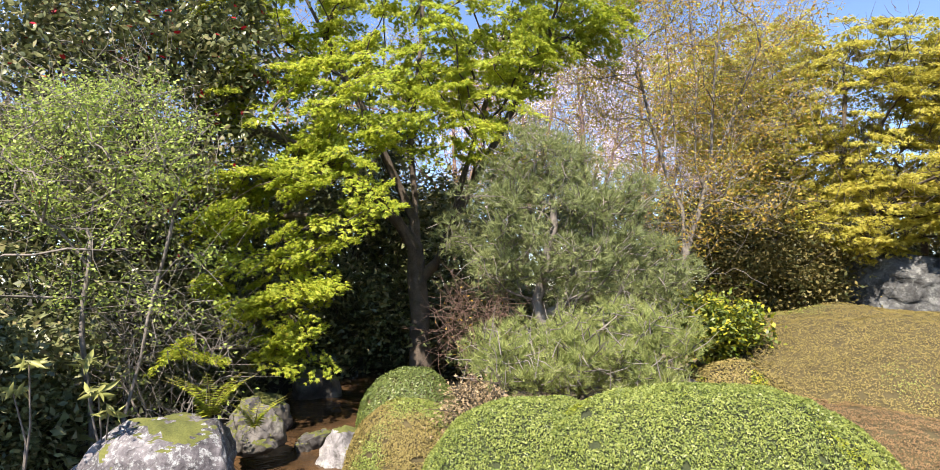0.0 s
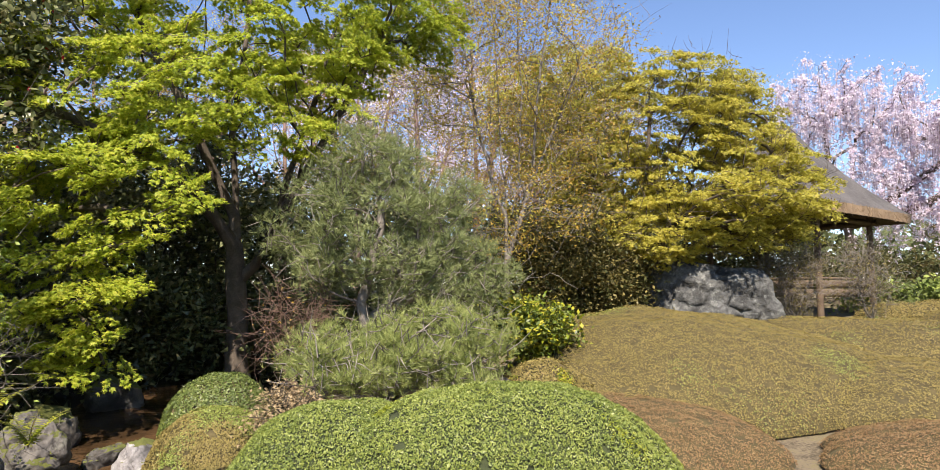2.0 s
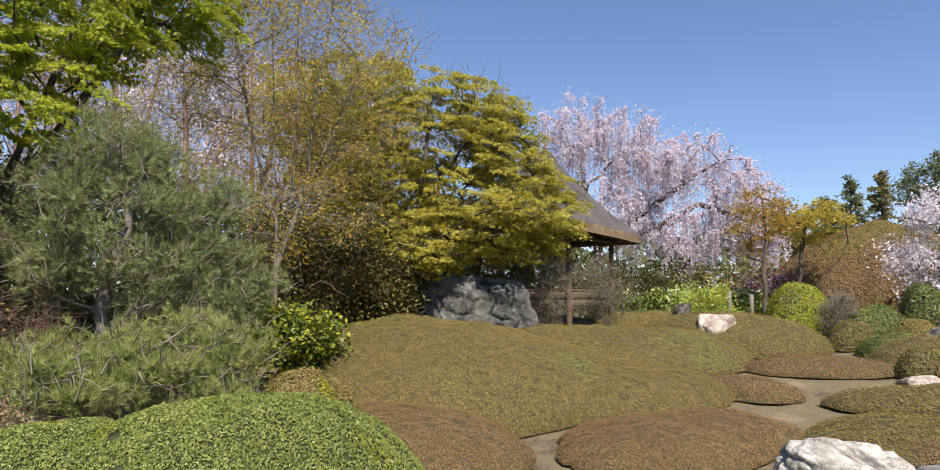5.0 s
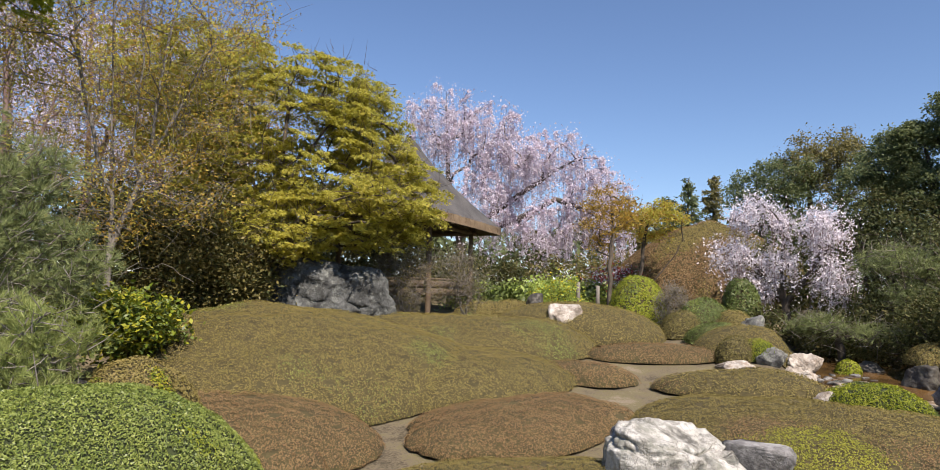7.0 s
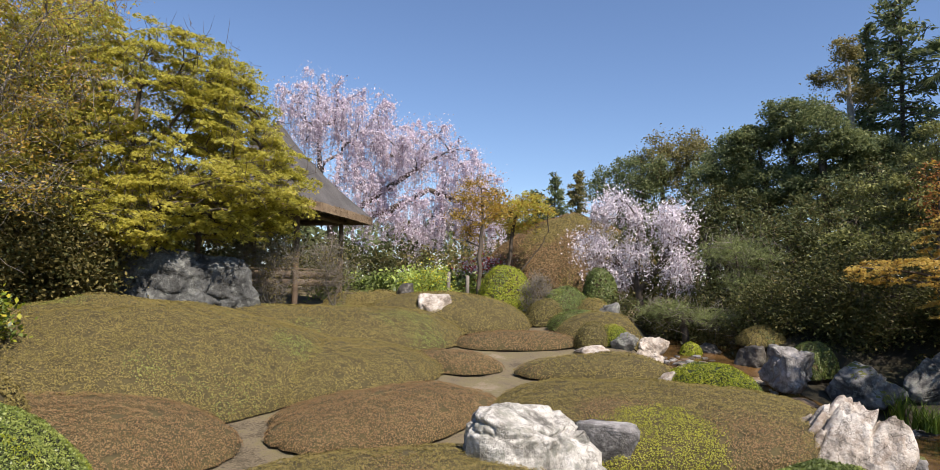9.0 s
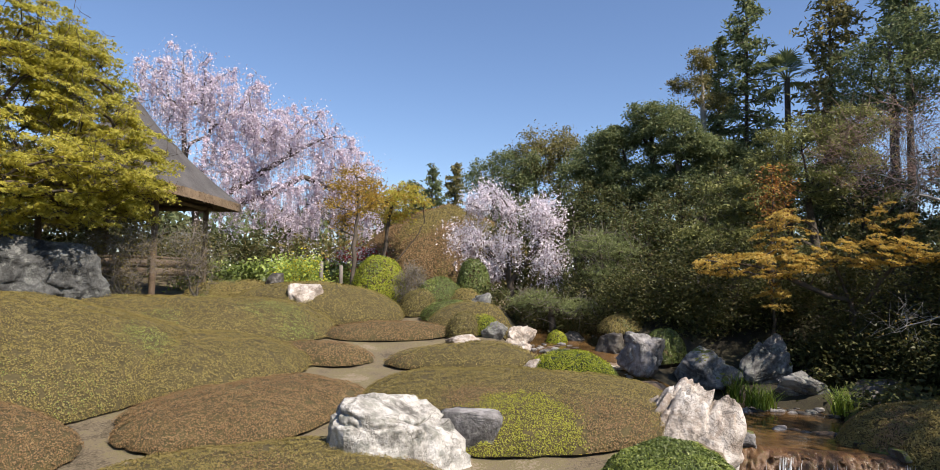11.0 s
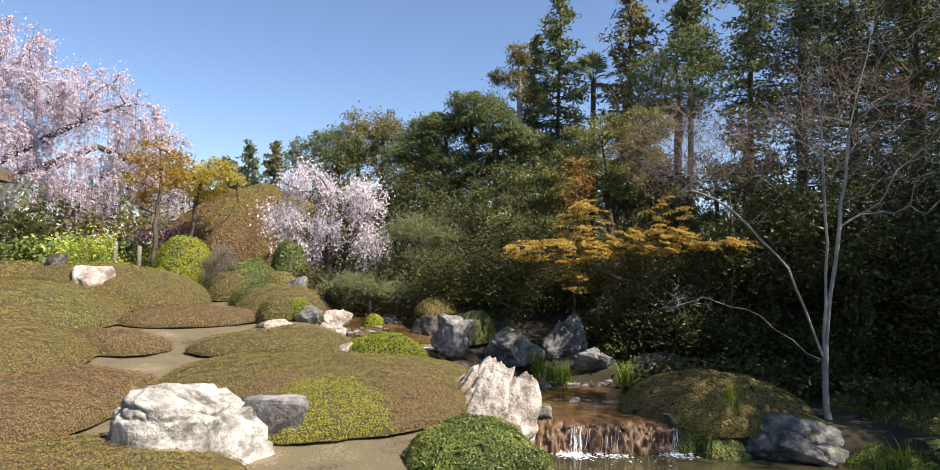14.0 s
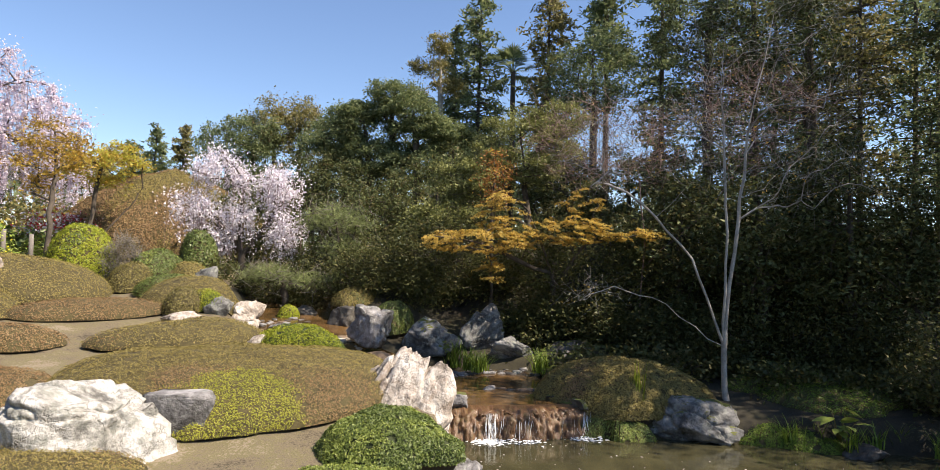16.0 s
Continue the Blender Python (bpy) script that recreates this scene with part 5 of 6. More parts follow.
mound("clipped_shrub", "small bright yellow-green shrub by the stream", (16.6, 7.75), (0.3, 0.25), 0.42, "box_bright", 72, 0, 2500, 0.04, 0.03, 2.3, 0.08)
pine_tree("cloud_pine", "low grey-green cloud-pruned pine over the stream", [[(17.8, 8.4, 0.1), (17.6, 8.4, 0.7), (17.4, 8.4, 1.0)]],
          [((17.5, 8.9, 1.0), (0.6, 0.6, 0.25), 26), ((17.6, 7.6, 0.85), (0.6, 0.6, 0.2), 22)], "needle", "bark_dark", 73, 26, 0.16, (0.28, 0.4))
pine_tree("cloud_pine", "grey-green cloud-pruned pine in the wood's edge", [[(19.6, 7.6, 0.5), (19.5, 7.6, 1.6), (19.4, 7.6, 2.6)]],
          [((19.4, 7.6, 2.6), (0.9, 0.9, 0.4), 40), ((19.5, 7.2, 1.8), (0.8, 0.8, 0.3), 26)], "needle", "bark_dark", 74, 26, 0.18, (0.34, 0.4))

# ---- the dark wood beyond the stream ----
WOOD = [(80.1, 29, 12.0, 2.15, "conifer"), (78.2, 30, 10.6, 1.8, "conifer"), (86.1, 28, 11.2, 1.5, "conifer_brown"),
        (91.0, 26, 14.0, 1.7, "conifer"), (95.5, 27, 14.0, 1.7, "conifer"), (99.2, 24, 14.5, 2.0, "conifer"), (102.5, 22, 13.5, 1.9, "conifer"), (106, 21, 13, 1.5, "conifer"), (109.5, 19, 12, 1.3, "conifer_brown"), (113, 22, 13, 1.6, "conifer"), (117, 18, 12, 2.0, "conifer"),
        (108, 27, 13, 1.8, "conifer_brown"), (114.5, 25, 13, 1.8, "conifer"), (104, 28, 13, 2.4, "conifer"), (56.3, 38, 6.6, 1.0, "conifer_brown"), (54.2, 36, 6.3, 1.5, "conifer"), (52.9, 37, 5.4, 1.4, "conifer"), (51, 42, 5.2, 1.6, "conifer_brown")]
for k, (b, r, h, wd, lf) in enumerate(WOOD):
    x, y = spot(b, r)
    conifer("conifer_tree", "tall ragged dark conifer" if lf == "conifer" else "tall conifer with bronzed foliage", (x, y, land_at(x, y) - 0.1), h, wd, lf, 70 + k, 0.08 if b < 60 else 0.45 if 88 < b < 92 else 0.12, 0.08 if b > 104 else 0.13, 44, 0.28 if b < 97 else 0.2, 1.0 if b < 88 else 0.85, "wood beyond the stream", shape=0.38 if lf == "conifer_brown" else 0.55)
# broad evergreens that close the wood: bearing, range, middle height, half width, half height, leaf
# entries past bearing 116 are mostly unseen, added to shade the bank
EVERGREEN = [(66.5, 26, 3.0, 2.0, 2.6, "leaf_dark"), (70, 27, 3.6, 2.0, 2.0, "leaf_dark"), (72.5, 22.5, 2.6, 1.8, 2.0, "leaf_dark"), (77, 24, 3.2, 2.0, 2.4, "leaf_dark"), (88, 23, 3.4, 2.0, 2.2, "leaf_dark"), (93, 21.5, 3.2, 2.2, 2.2, "leaf_dark"),
             (98, 20, 2.8, 2.2, 2.2, "leaf_dark"), (103, 19, 2.6, 2.2, 2.2, "leaf_dark"), (108, 18.5, 2.0, 2.0, 1.6, "leaf_dark"), (114, 18, 1.8, 2.0, 1.6, "leaf_dark"), (120, 22, 4.0, 2.2, 3.0, "leaf_dark"), (90, 24, 8.2, 1.5, 2.0, "conifer"), (99, 22, 8.0, 1.8, 2.2, "leaf_dark"), (106.5, 20, 7.6, 1.8, 1.8, "leaf_dark"), (97, 17.5, 2.0, 1.6, 1.8, "leaf_dark"), (103, 16.5, 2.0, 1.6, 1.8, "leaf_dark"), (109, 16.5, 2.4, 1.6, 2.2, "leaf_dark"), (117, 18, 4.6, 2.2, 3.6, "leaf_dark"), (122, 17, 5.0, 2.2, 4.0, "leaf_dark"), (128.5, 16.5, 5.0, 2.2, 4.0, "leaf_dark"), (136, 15.5, 6.0, 2.4, 4.4, "leaf_dark")]
for k, (b, r, c, w_, h, lf) in enumerate(EVERGREEN):
    x, y = spot(b, r)
    g = land_at(x, y)
    tree("evergreen_tree", "dense dark evergreen tree at the wood's edge", [[(x, y, g - 0.1), (x + 0.1, y, g + (c - g) * 0.6), (x, y + 0.1, c + h * 0.6)]],
         [((x, y, c), (w_, w_, h), 96)], lf, "bark_dark", 300 + k, (0.5, 0.5), 84, 0.11, LEAFLET, 0.8, 0.13, group="evergreens in the wood", second=("conifer", 0.3, LEAFLET, 0.11))
for k, (b, r, vol) in enumerate([(70.6, 27, [(-1.3, 6.3, 1.3, 0.7), (0.3, 5.4, 1.5, 0.8), (-0.4, 7.2, 1.0, 0.5)]), (72.6, 27, [(0.1, 8.2, 1.1, 0.45), (-0.9, 7.5, 1.0, 0.4), (0.8, 6.4, 1.3, 0.7), (-0.4, 5.6, 1.4, 0.7)]), (74.6, 26, [(0.0, 7.3, 1.1, 0.6), (0.8, 6.6, 1.0, 0.5), (0.2, 5.0, 1.4, 0.8)]), (77.8, 26, [(0.0, 5.4, 1.4, 0.8), (0.3, 6.2, 1.0, 0.5)])]):
    x, y = spot(b, r)
    g = land_at(x, y)
    tree("dark_pine", "dark spreading pine with flat plates of needles", [[(x, y, g - 0.1), (x + 0.2, y - 0.2, g + 3.2), (x, y, vol[0][1] + 0.3), (x, y + 0.1, max(q[1] for q in vol))]], [((x, y - dy, c), (w_, w_, h), 40) for dy, c, w_, h in vol], "conifer", "bark_dark", 380 + k, (0.4, 0.4), 150, 0.11, LEAFLET, 0.8, 0.16, 0.01, group="pines in the wood")
x, y = spot(76.7, 28)
tree("tall_pine", "tall pine with a bare pale trunk and tufted bronze head", [[(x, y, 0.4), (x + 0.1, y, 5.0), (x, y - 0.1, 8.0), (x, y, 10.9)]], [((x, y, 10.6), (0.55, 0.55, 0.45), 16), ((x, y + 0.4, 9.6), (0.8, 0.8, 0.35), 18), ((x, y - 0.3, 8.8), (0.6, 0.7, 0.35), 16), ((x, y + 0.7, 8.4), (0.6, 0.5, 0.25), 8)], "conifer_brown", "bark_pale", 390, (0.3, 0.5), 130, 0.1, LEAFLET, 0.8, 0.12)
# dense rounded evergreens against the sky: bearing, range, top, half width, leaf
for k, (b, r, top, w_, lf) in enumerate([(59.6, 31, 7.6, 1.5, "conifer"), (61.6, 31, 8.2, 1.2, "conifer"), (63.2, 32, 8.9, 1.2, "conifer_brown"), (65.2, 32, 9.0, 1.3, "conifer_brown"), (67.3, 30, 8.0, 1.5, "conifer"), (69.0, 30, 8.0, 1.4, "conifer"), (82.6, 30, 7.9, 1.6, "conifer"), (88.4, 27, 6.2, 1.5, "conifer_brown")]):
    x, y = spot(b, r)
    g = land_at(x, y)
    tree("evergreen_tree", "dense rounded sunlit evergreen tree against the sky", [[(x, y, g - 0.1), (x + 0.1, y, top * 0.5), (x, y + 0.1, top - 0.8)]], [((x, y, top * 0.5), (w_ * 1.2, w_ * 1.2, top * 0.3), 50), ((x, y, top - 1.4), (w_, w_, 1.3), 46)], lf, "bark_dark", 360 + k, (0.4, 0.7), 120, 0.12, LEAFLET, 0.9, 0.15, group="evergreens in the wood")


def fan_palm(bearing, r, top, seed):
    """A fan palm: a shaggy trunk and round fans of pointed blades on stalks."""
    rng = np.random.default_rng(seed)
    x, y = spot(bearing, r)
    g = land_at(x, y)
    ob = thing("palm_tree", (x, y, g), "tall fan palm rising among the conifers", "palm tree")
    part("trunk", smooth(mesh_data("trunk", [(*tube([(x, y, g - 0.1), (x + 0.05, y, (g + top) / 2), (x, y, top)], [0.13, 0.12, 0.1], 8), M["bark_dark"])])), ob)
    for k in range(26):
        a, e = rng.uniform(0, 6.28), rng.uniform(-0.7, 1.2)
        d = np.array([math.cos(a) * math.cos(e), math.sin(a) * math.cos(e), math.sin(e)])
        tip = np.array([x, y, top]) + d * rng.uniform(0.5, 0.8)
        side = unit(np.cross(d, [0, 0, 1.0]))
        vs, fs = [], []
        for q in np.linspace(-1.25, 1.25, 15):
            w = unit(d * math.cos(q) + side * math.sin(q))
            l = 0.75 * rng.uniform(0.85, 1.1) * (1 - 0.2 * abs(q) / 1.25)
            wide = unit(np.cross(w, np.cross(d, side))) * 0.03
            m = len(vs)
            vs += [tip, tip + w * l * 0.55 + wide, tip + w * l + [0, 0, -0.18 * l], tip + w * l * 0.55 - wide]
            fs += [(m, m + 1, m + 2, m + 3)]
        part("frond", mesh_data("frond", [(np.array(vs), np.array(fs), M["needle_olive" if e < 0 else "conifer"]), (*tube([(x, y, top - 0.1), (np.array([x, y, top]) + tip) / 2 + [0, 0, 0.05], tip], [0.02, 0.016, 0.012], 4), M["needle_olive"])]), ob)
    return ob


fan_palm(83.1, 28, 9.5, 88)
tree("broad_pine", "broad olive-green pine above the stream", [[(19.9, 1.8, 0.6), (20.0, 1.9, 2.6), (20.0, 2.1, 4.8)]],
          [((20.0, 2.0, 4.9), (1.3, 1.7, 1.1), 95), ((19.6, 3.6, 3.9), (1.0, 1.2, 0.7), 50), ((19.0, 4.1, 2.7), (1.0, 1.2, 0.6), 46), ((19.8, 1.2, 5.7), (0.8, 1.1, 0.5), 34)], "needle_olive", "bark_dark", 75, (0.3, 0.5), 170, 0.085, LEAFLET, 0.8, 0.11, twig=(2, 0.45, 0.007))
# added tree with unseen trunk; its crown is placed to shade the bank
tree("bank_shade_tree", "tall evergreen, mostly out of view, added to shade the pond's bank", [[(14.9, -8.6, -0.2), (14.8, -8.2, 4.0), (14.6, -7.0, 7.4), (14.4, -6.0, 9.4)], [(14.7, -7.6, 6.0), (12.8, -6.0, 7.4), (13.0, -4.4, 8.4)]],
     [((13.2, -3.9, 8.6), (1.0, 1.4, 0.7), 26), ((12.2, -7.2, 7.8), (2.2, 2.2, 1.4), 60), ((15.0, -8.6, 7.2), (2.6, 2.0, 1.8), 64)], "leaf_camellia", "bark_dark", 395, (0.5, 0.5), 110, 0.12, OVAL, 0.9, 0.2)
UNDER = [(67, 20.5, 1.2, 1.4), (70.5, 19, 1.2, 1.2), (74, 19, 1.4, 1.8), (78, 18.5, 1.5, 2.2), (82, 18.5, 1.6, 2.2), (86, 18, 1.6, 2.0), (90, 17.5, 1.6, 2.3), (94, 17, 1.5, 2.2), (76, 18.2, 0.8, 1.0), (82, 18.6, 0.9, 1.1), (86.5, 17.0, 0.9, 1.2), (91, 16.4, 0.9, 1.2), (95.5, 16, 0.9, 1.2), (100, 16, 0.9, 1.2), (106, 16, 0.9, 1.2), (111, 16, 0.8, 1.2), (116, 14, 1.3, 1.8)]
for k, (b, r, w_, h) in enumerate(UNDER):
    shrub("evergreen_shrub", "dark evergreen shrub in the shade of the wood", spot(b, r), (w_, w_, h * 0.55), "leaf_dark", 100 + k, 60, 90, 0.085, LEAFLET, (0.42, 0.8), group="shrubs in the wood")
BACK = [(-44, 16, 2.5, 4.5), (-36, 15, 2.4, 4.4), (-28, 15, 2.4, 4.2), (-20, 15.5, 2.4, 4.0), (-12, 15.5, 2.3, 3.6), (-4, 15.5, 2.2, 3.6), (4, 17, 2.2, 3.0), (10, 18, 2.0, 3.0), (15, 19.5, 2.2, 2.8), (20, 21, 2.2, 2.6), (25, 24, 2.2, 2.4), (-21, 12.8, 1.3, 2.0), (-29, 11.8, 1.4, 2.4), (-36, 11, 1.4, 2.2), (-15, 13.2, 1.2, 1.7), (-7, 12.6, 1.1, 1.6), (1, 13.2, 1.2, 1.6), (-42, 9.5, 1.2, 1.6), (-12, 13.8, 1.5, 3.4), (-18, 14, 1.7, 4.4), (-25, 13.6, 1.6, 4.4), (-32, 13, 1.6, 4.4), (-50, 12, 1.8, 5.0), (-44, 11.5, 1.5, 4.2), (-38, 13, 1.6, 6.0), (-14, 14.8, 1.6, 5.2), (-20, 14.5, 1.6, 6.0)]
for k, (b, r, w_, h) in enumerate(BACK):
    shrub("evergreen_shrub", "dark glossy evergreen shrub behind the maples", spot(b, r), (w_, w_ * 0.8, h * 0.55), "leaf_camellia", 130 + k, 90, 60, 0.13, LEAFLET, (0.45, 0.8), group="shrubs behind the maples")

LOW = [(82, 17.2), (85.5, 16.6), (89, 14.4), (93.5, 14.6), (97, 14.8), (101, 15.2), (104, 14.4), (107.5, 14.6), (110, 15.0), (113, 14.2), (116, 14.0), (109, 15.8), (99, 15.4)]
for k, (b, r) in enumerate(LOW):
    shrub("low_shrub", "low dark green undergrowth along the shaded bank", spot(b, r), (0.65, 0.65, 0.3), "leaf_dark", 160 + k, 26, 40, 0.1, DIAMOND, (0.3, 0.7), group="undergrowth on the bank", stems=4)


# ---- the thatched pavilion ----
def pavilion():
    corners = [np.array(c) for c in ((9.95, 14.85), (13.85, 17.2), (11.5, 21.05), (7.6, 18.7))]
    mid = sum(corners) / 4
    floor_z, eave, apex = 1.25, 3.55, 6.5
    ob = thing("thatched_pavilion", (*mid, floor_z), "open garden pavilion with a steep grey thatched roof on timber posts", "pavilion")
    rng = np.random.default_rng(5)
    n, m = 44, 14

    def outline(s, k):
        i = int(s) % 4
        p = corners[i] + (corners[(i + 1) % 4] - corners[i]) * (s - int(s))
        d = p - mid
        rad = np.linalg.norm(d)
        side = np.linalg.norm((corners[i] + corners[(i + 1) % 4]) / 2 - mid)
        soft = side * 1.12 + 0.45 * (rad - side)
        return mid + d / rad * (rad * (1 - 0.25 * k) + soft * 0.25 * k)

    # thatch: rings from the eave to the tip, hollow-curved, the corners eased
    rings, v = [], []
    for j in range(m + 1):
        u = j / m
        for i in range(n):
            q = outline(4 * i / n, 0.4 + 0.6 * u)
            p = mid + (q - mid) * (1 - u) ** 1.0
            z = eave + 0.24 + (apex - eave - 0.24) * (0.7 * u + 0.3 * u * u)
            v.append((*(p + rng.normal(size=2) * 0.012), z + rng.normal() * 0.012))
    v = np.array(v)
    i, j = np.meshgrid(np.arange(m), np.arange(n), indexing="ij")
    k = (j + 1) % n
    f = np.stack([i * n + j, i * n + k, (i + 1) * n + k, (i + 1) * n + j], -1).reshape(-1, 4)
    under = np.array([(*(mid + (outline(4 * i / n, 0.4) - mid) * sc), z) for sc, z in ((1.0, eave), (0.12, eave + 1.5)) for i in range(n)])
    fu = np.stack([np.arange(n), n + np.arange(n), n + (np.arange(n) + 1) % n, (np.arange(n) + 1) % n], -1)
    roof = part("roof", mesh_data("roof", [(v, f, M["thatch"]), (under, fu, M["timber"])]), ob)
    lip = np.concatenate([v[:n], under[:n]])
    fl = np.stack([np.arange(n), (np.arange(n) + 1) % n, n + (np.arange(n) + 1) % n, n + np.arange(n)], -1)
    part("eave_edge", mesh_data("eave_edge", [(lip, fl, M["thatch_edge"])]), roof, "cut straw edge of the thatch")
    cs, al = [], []
    for _ in range(2600):
        q = outline(rng.uniform(0, 4), 0.4)
        cs.append((*q, eave + rng.uniform(0.0, 0.22)))
        d = unit(q - mid)
        al.append((d[0] * 0.6, d[1] * 0.6, -1.0))
    blade = (np.array([[-0.05, -0.5, 0], [0.05, -0.5, 0], [0, 0.5, 0]]), np.array([[0, 1, 2]]))
    part("straw_fringe", mesh_data("straw_fringe", [(*scatter(np.array(cs), 0.13, blade, rng, normals=rng.normal(size=(len(cs), 3)), along=np.array(al), wild=0.3), M["thatch_edge"])]), roof)
    for i in range(4):
        c = corners[i] + (mid - corners[i]) * 0.34
        part("post", smooth(mesh_data("post", [(*tube([(*c, floor_z - 0.2), (*c, floor_z + 1.2), (*c, eave + 0.25)], [0.085, 0.08, 0.078], 10), M["timber"])])), ob)
        e = corners[(i + 1) % 4] + (mid - corners[(i + 1) % 4]) * 0.34
        part("beam", mesh_data("beam", [(*tube([(*(c + (c - e) * 0.06), eave + 0.02), (*(e + (e - c) * 0.06), eave + 0.02)], [0.075, 0.075], 4), M["timber"])]), ob)
        for s in np.linspace(0.04, 0.96, 9):
            a = corners[i] + (corners[(i + 1) % 4] - corners[i]) * s
            b = mid + (a - mid) * 0.35
            a = mid + (a - mid) * 0.95
            part("rafter", mesh_data("rafter", [(*tube([(*a, eave + 0.0), (*b, eave + 1.0)], [0.032, 0.032], 4), M["timber"])]), ob)
        if i in (0, 3):
            p, q = c + (e - c) * 0.05, c + (e - c) * 0.95
            for z0, z1 in ((0.3, 0.5), (0.52, 0.72), (0.74, 0.8)):
                zz = (floor_z + z0, floor_z + z1)
                w2 = unit(np.array([-(q - p)[1], (q - p)[0]])) * 0.02
                bx = np.array([(*(g + s_ * w2), z) for z in zz for g, s_ in ((p, -1), (q, -1), (q, 1), (p, 1))])
                part("plank", mesh_data("plank", [(bx, np.array([[0, 1, 2, 3], [4, 7, 6, 5], [0, 4, 5, 1], [1, 5, 6, 2], [2, 6, 7, 3], [3, 7, 4, 0]]), M["timber"])]), ob, "weathered board of a low wall")
    return ob


pavilion()
shrub("bare_shrub", "grey-brown twiggy shrub before a pavilion", (8.7, 14.6), (1.1, 0.6, 0.85), "leaf_olive", 401, 70, 44, 0.05, LEAFLET, (0.3, 0.8), "bark_grey", 1.15, (12, 0.45, 0.005))
shrub("bare_shrub", "grey-brown twiggy shrub before a pavilion", (10.2, 14.2), (0.7, 0.5, 0.85), "leaf_olive", 402, 46, 44, 0.05, LEAFLET, (0.3, 0.8), "bark_grey", 1.1, (12, 0.45, 0.005))

# ---- planting between the pavilion and the stream ----
shrub("forsythia", "forsythia with yellow flowers over green leaves", spot(43.6, 21), (0.9, 0.8, 0.55), "leaf_lime", 403, 45, 50, 0.08, OVAL, (0.3, 0.7), z=1.15, second=("flower_yellow", 0.35, DIAMOND, 0.07))
FAR = [(36.5, 24, 1.0, 0.5, "leaf_lime"), (39.0, 23.5, 1.2, 0.55, "box_dark"), (41.5, 24, 1.1, 0.7, "leaf_lime"), (45.5, 24, 1.2, 0.6, "box_dark"), (47.5, 25, 1.2, 0.5, "leaf_lime"), (37.5, 28, 2.0, 1.2, "leaf_dark"), (41, 29, 2.2, 1.3, "leaf_dark"), (44.5, 29, 2.2, 1.2, "leaf_olive"), (48.5, 30, 2.0, 1.2, "leaf_olive"), (34, 27, 2.0, 1.3, "leaf_dark"), (30, 28, 2.2, 1.5, "leaf_dark"), (51, 33, 2.0, 1.2, "leaf_dark"), (57.5, 31, 2.0, 1.6, "leaf_dark"), (60.5, 24, 1.4, 1.6, "leaf_dark"), (63.5, 23, 1.3, 1.3, "leaf_dark"), (18, 24, 2.0, 2.6, "leaf_dark"), (22.5, 25, 2.0, 2.6, "leaf_olive"), (27, 25.5, 2.0, 2.6, "leaf_dark"), (31.5, 25, 1.8, 2.0, "leaf_dark"), (16, 22, 2.0, 3.0, "leaf_dark"), (20, 23, 2.2, 3.2, "leaf_dark"), (24.5, 23, 2.2, 3.2, "leaf_dark"), (28.5, 24, 2.0, 2.8, "leaf_dark")]
for k, (b, r, w_, h, lf) in enumerate(FAR):
    shrub("garden_shrub", "green garden shrub beyond the azalea hills", spot(b, r), (w_, w_, h * 0.8), lf, 410 + k, 60, 30, 0.15, DIAMOND, (0.38, 0.7), group="shrubs beyond the hills")
mound("clipped_hedge", "low brownish clipped hedge beside the pavilion", spot(38.5, 20.5), (1.4, 0.5), 0.6, "azalea", 430, -30, 1200, 0.045, 0.05, 2.6, 0.06, second=("box_dark", 0.2, 1))
mound("clipped_shrub", "round bright green clipped shrub", (15.5, 12.95), (0.95, 0.8), 1.45, "box_bright", 431, 0, 1400, 0.05, 0.07, 2.4, 0.06, second=("box_dark", 0.35, 1.2))
shrub("clipped_shrub", "grey-brown twiggy clipped shrub just coming into leaf", (15.7, 11.95), (0.6, 0.5, 0.65), "leaf_olive", 432, 70, 24, 0.045, DIAMOND, (0.18, 0.8), "bark_grey", None, (14, 0.3, 0.006), stems=9, category="clipped shrub")
mound("clipped_shrub", "small grey-green clipped dome", (15.2, 11.3), (0.6, 0.5), 0.65, "leaf_olive", 433, 0, 1300, 0.045, 0.05, 2.2, 0.06)
mound("clipped_shrub", "green clipped shrub beside the stream", (16.1, 11.3), (0.85, 0.75), 0.85, "box_dark", 434, 0, 1300, 0.05, 0.06, 2.3, 0.08, second=("azalea_green", 0.3, 1.5))
mound("clipped_shrub", "green clipped shrub beside the stream", (16.4, 10.5), (0.6, 0.5), 0.6, "azalea", 435, 0, 1300, 0.045, 0.06, 2.3, 0.08, second=("azalea_green", 0.3, 1.5))
mound("clipped_shrub", "low flat green clipped shrub", (15.0, 10.1), (0.75, 0.5), 0.45, "box_dark", 436, -40, 1500, 0.045, 0.04, 2.3, 0.06, second=("azalea_green", 0.3, 1.5))
mound("clipped_shrub", "brownish twiggy shrub beside a bright clipped ball", (13.15, 8.45), (0.45, 0.35), 0.5, "leaf_olive", 437, 0, 1300, 0.04, 0.06, 2.3, 0.1)
mound("clipped_shrub", "dark clipped ball above the stream", (17.9, 11.2), (0.55, 0.5), 1.3, "box_dark", 438, 0, 1300, 0.06, 0.06, 2.6, 0.06)
for k, (x, y) in enumerate([(17.9, 9.6), (18.6, 9.2), (17.4, 10.4), (19.2, 9.0)]):
    shrub("low_shrub", "low dark green shrub at the foot of a small cherry", (x, y), (0.6, 0.6, 0.35), "leaf_dark", 450 + k, 30, 40, 0.09, DIAMOND, (0.3, 0.7), group="undergrowth on the bank", stems=4)
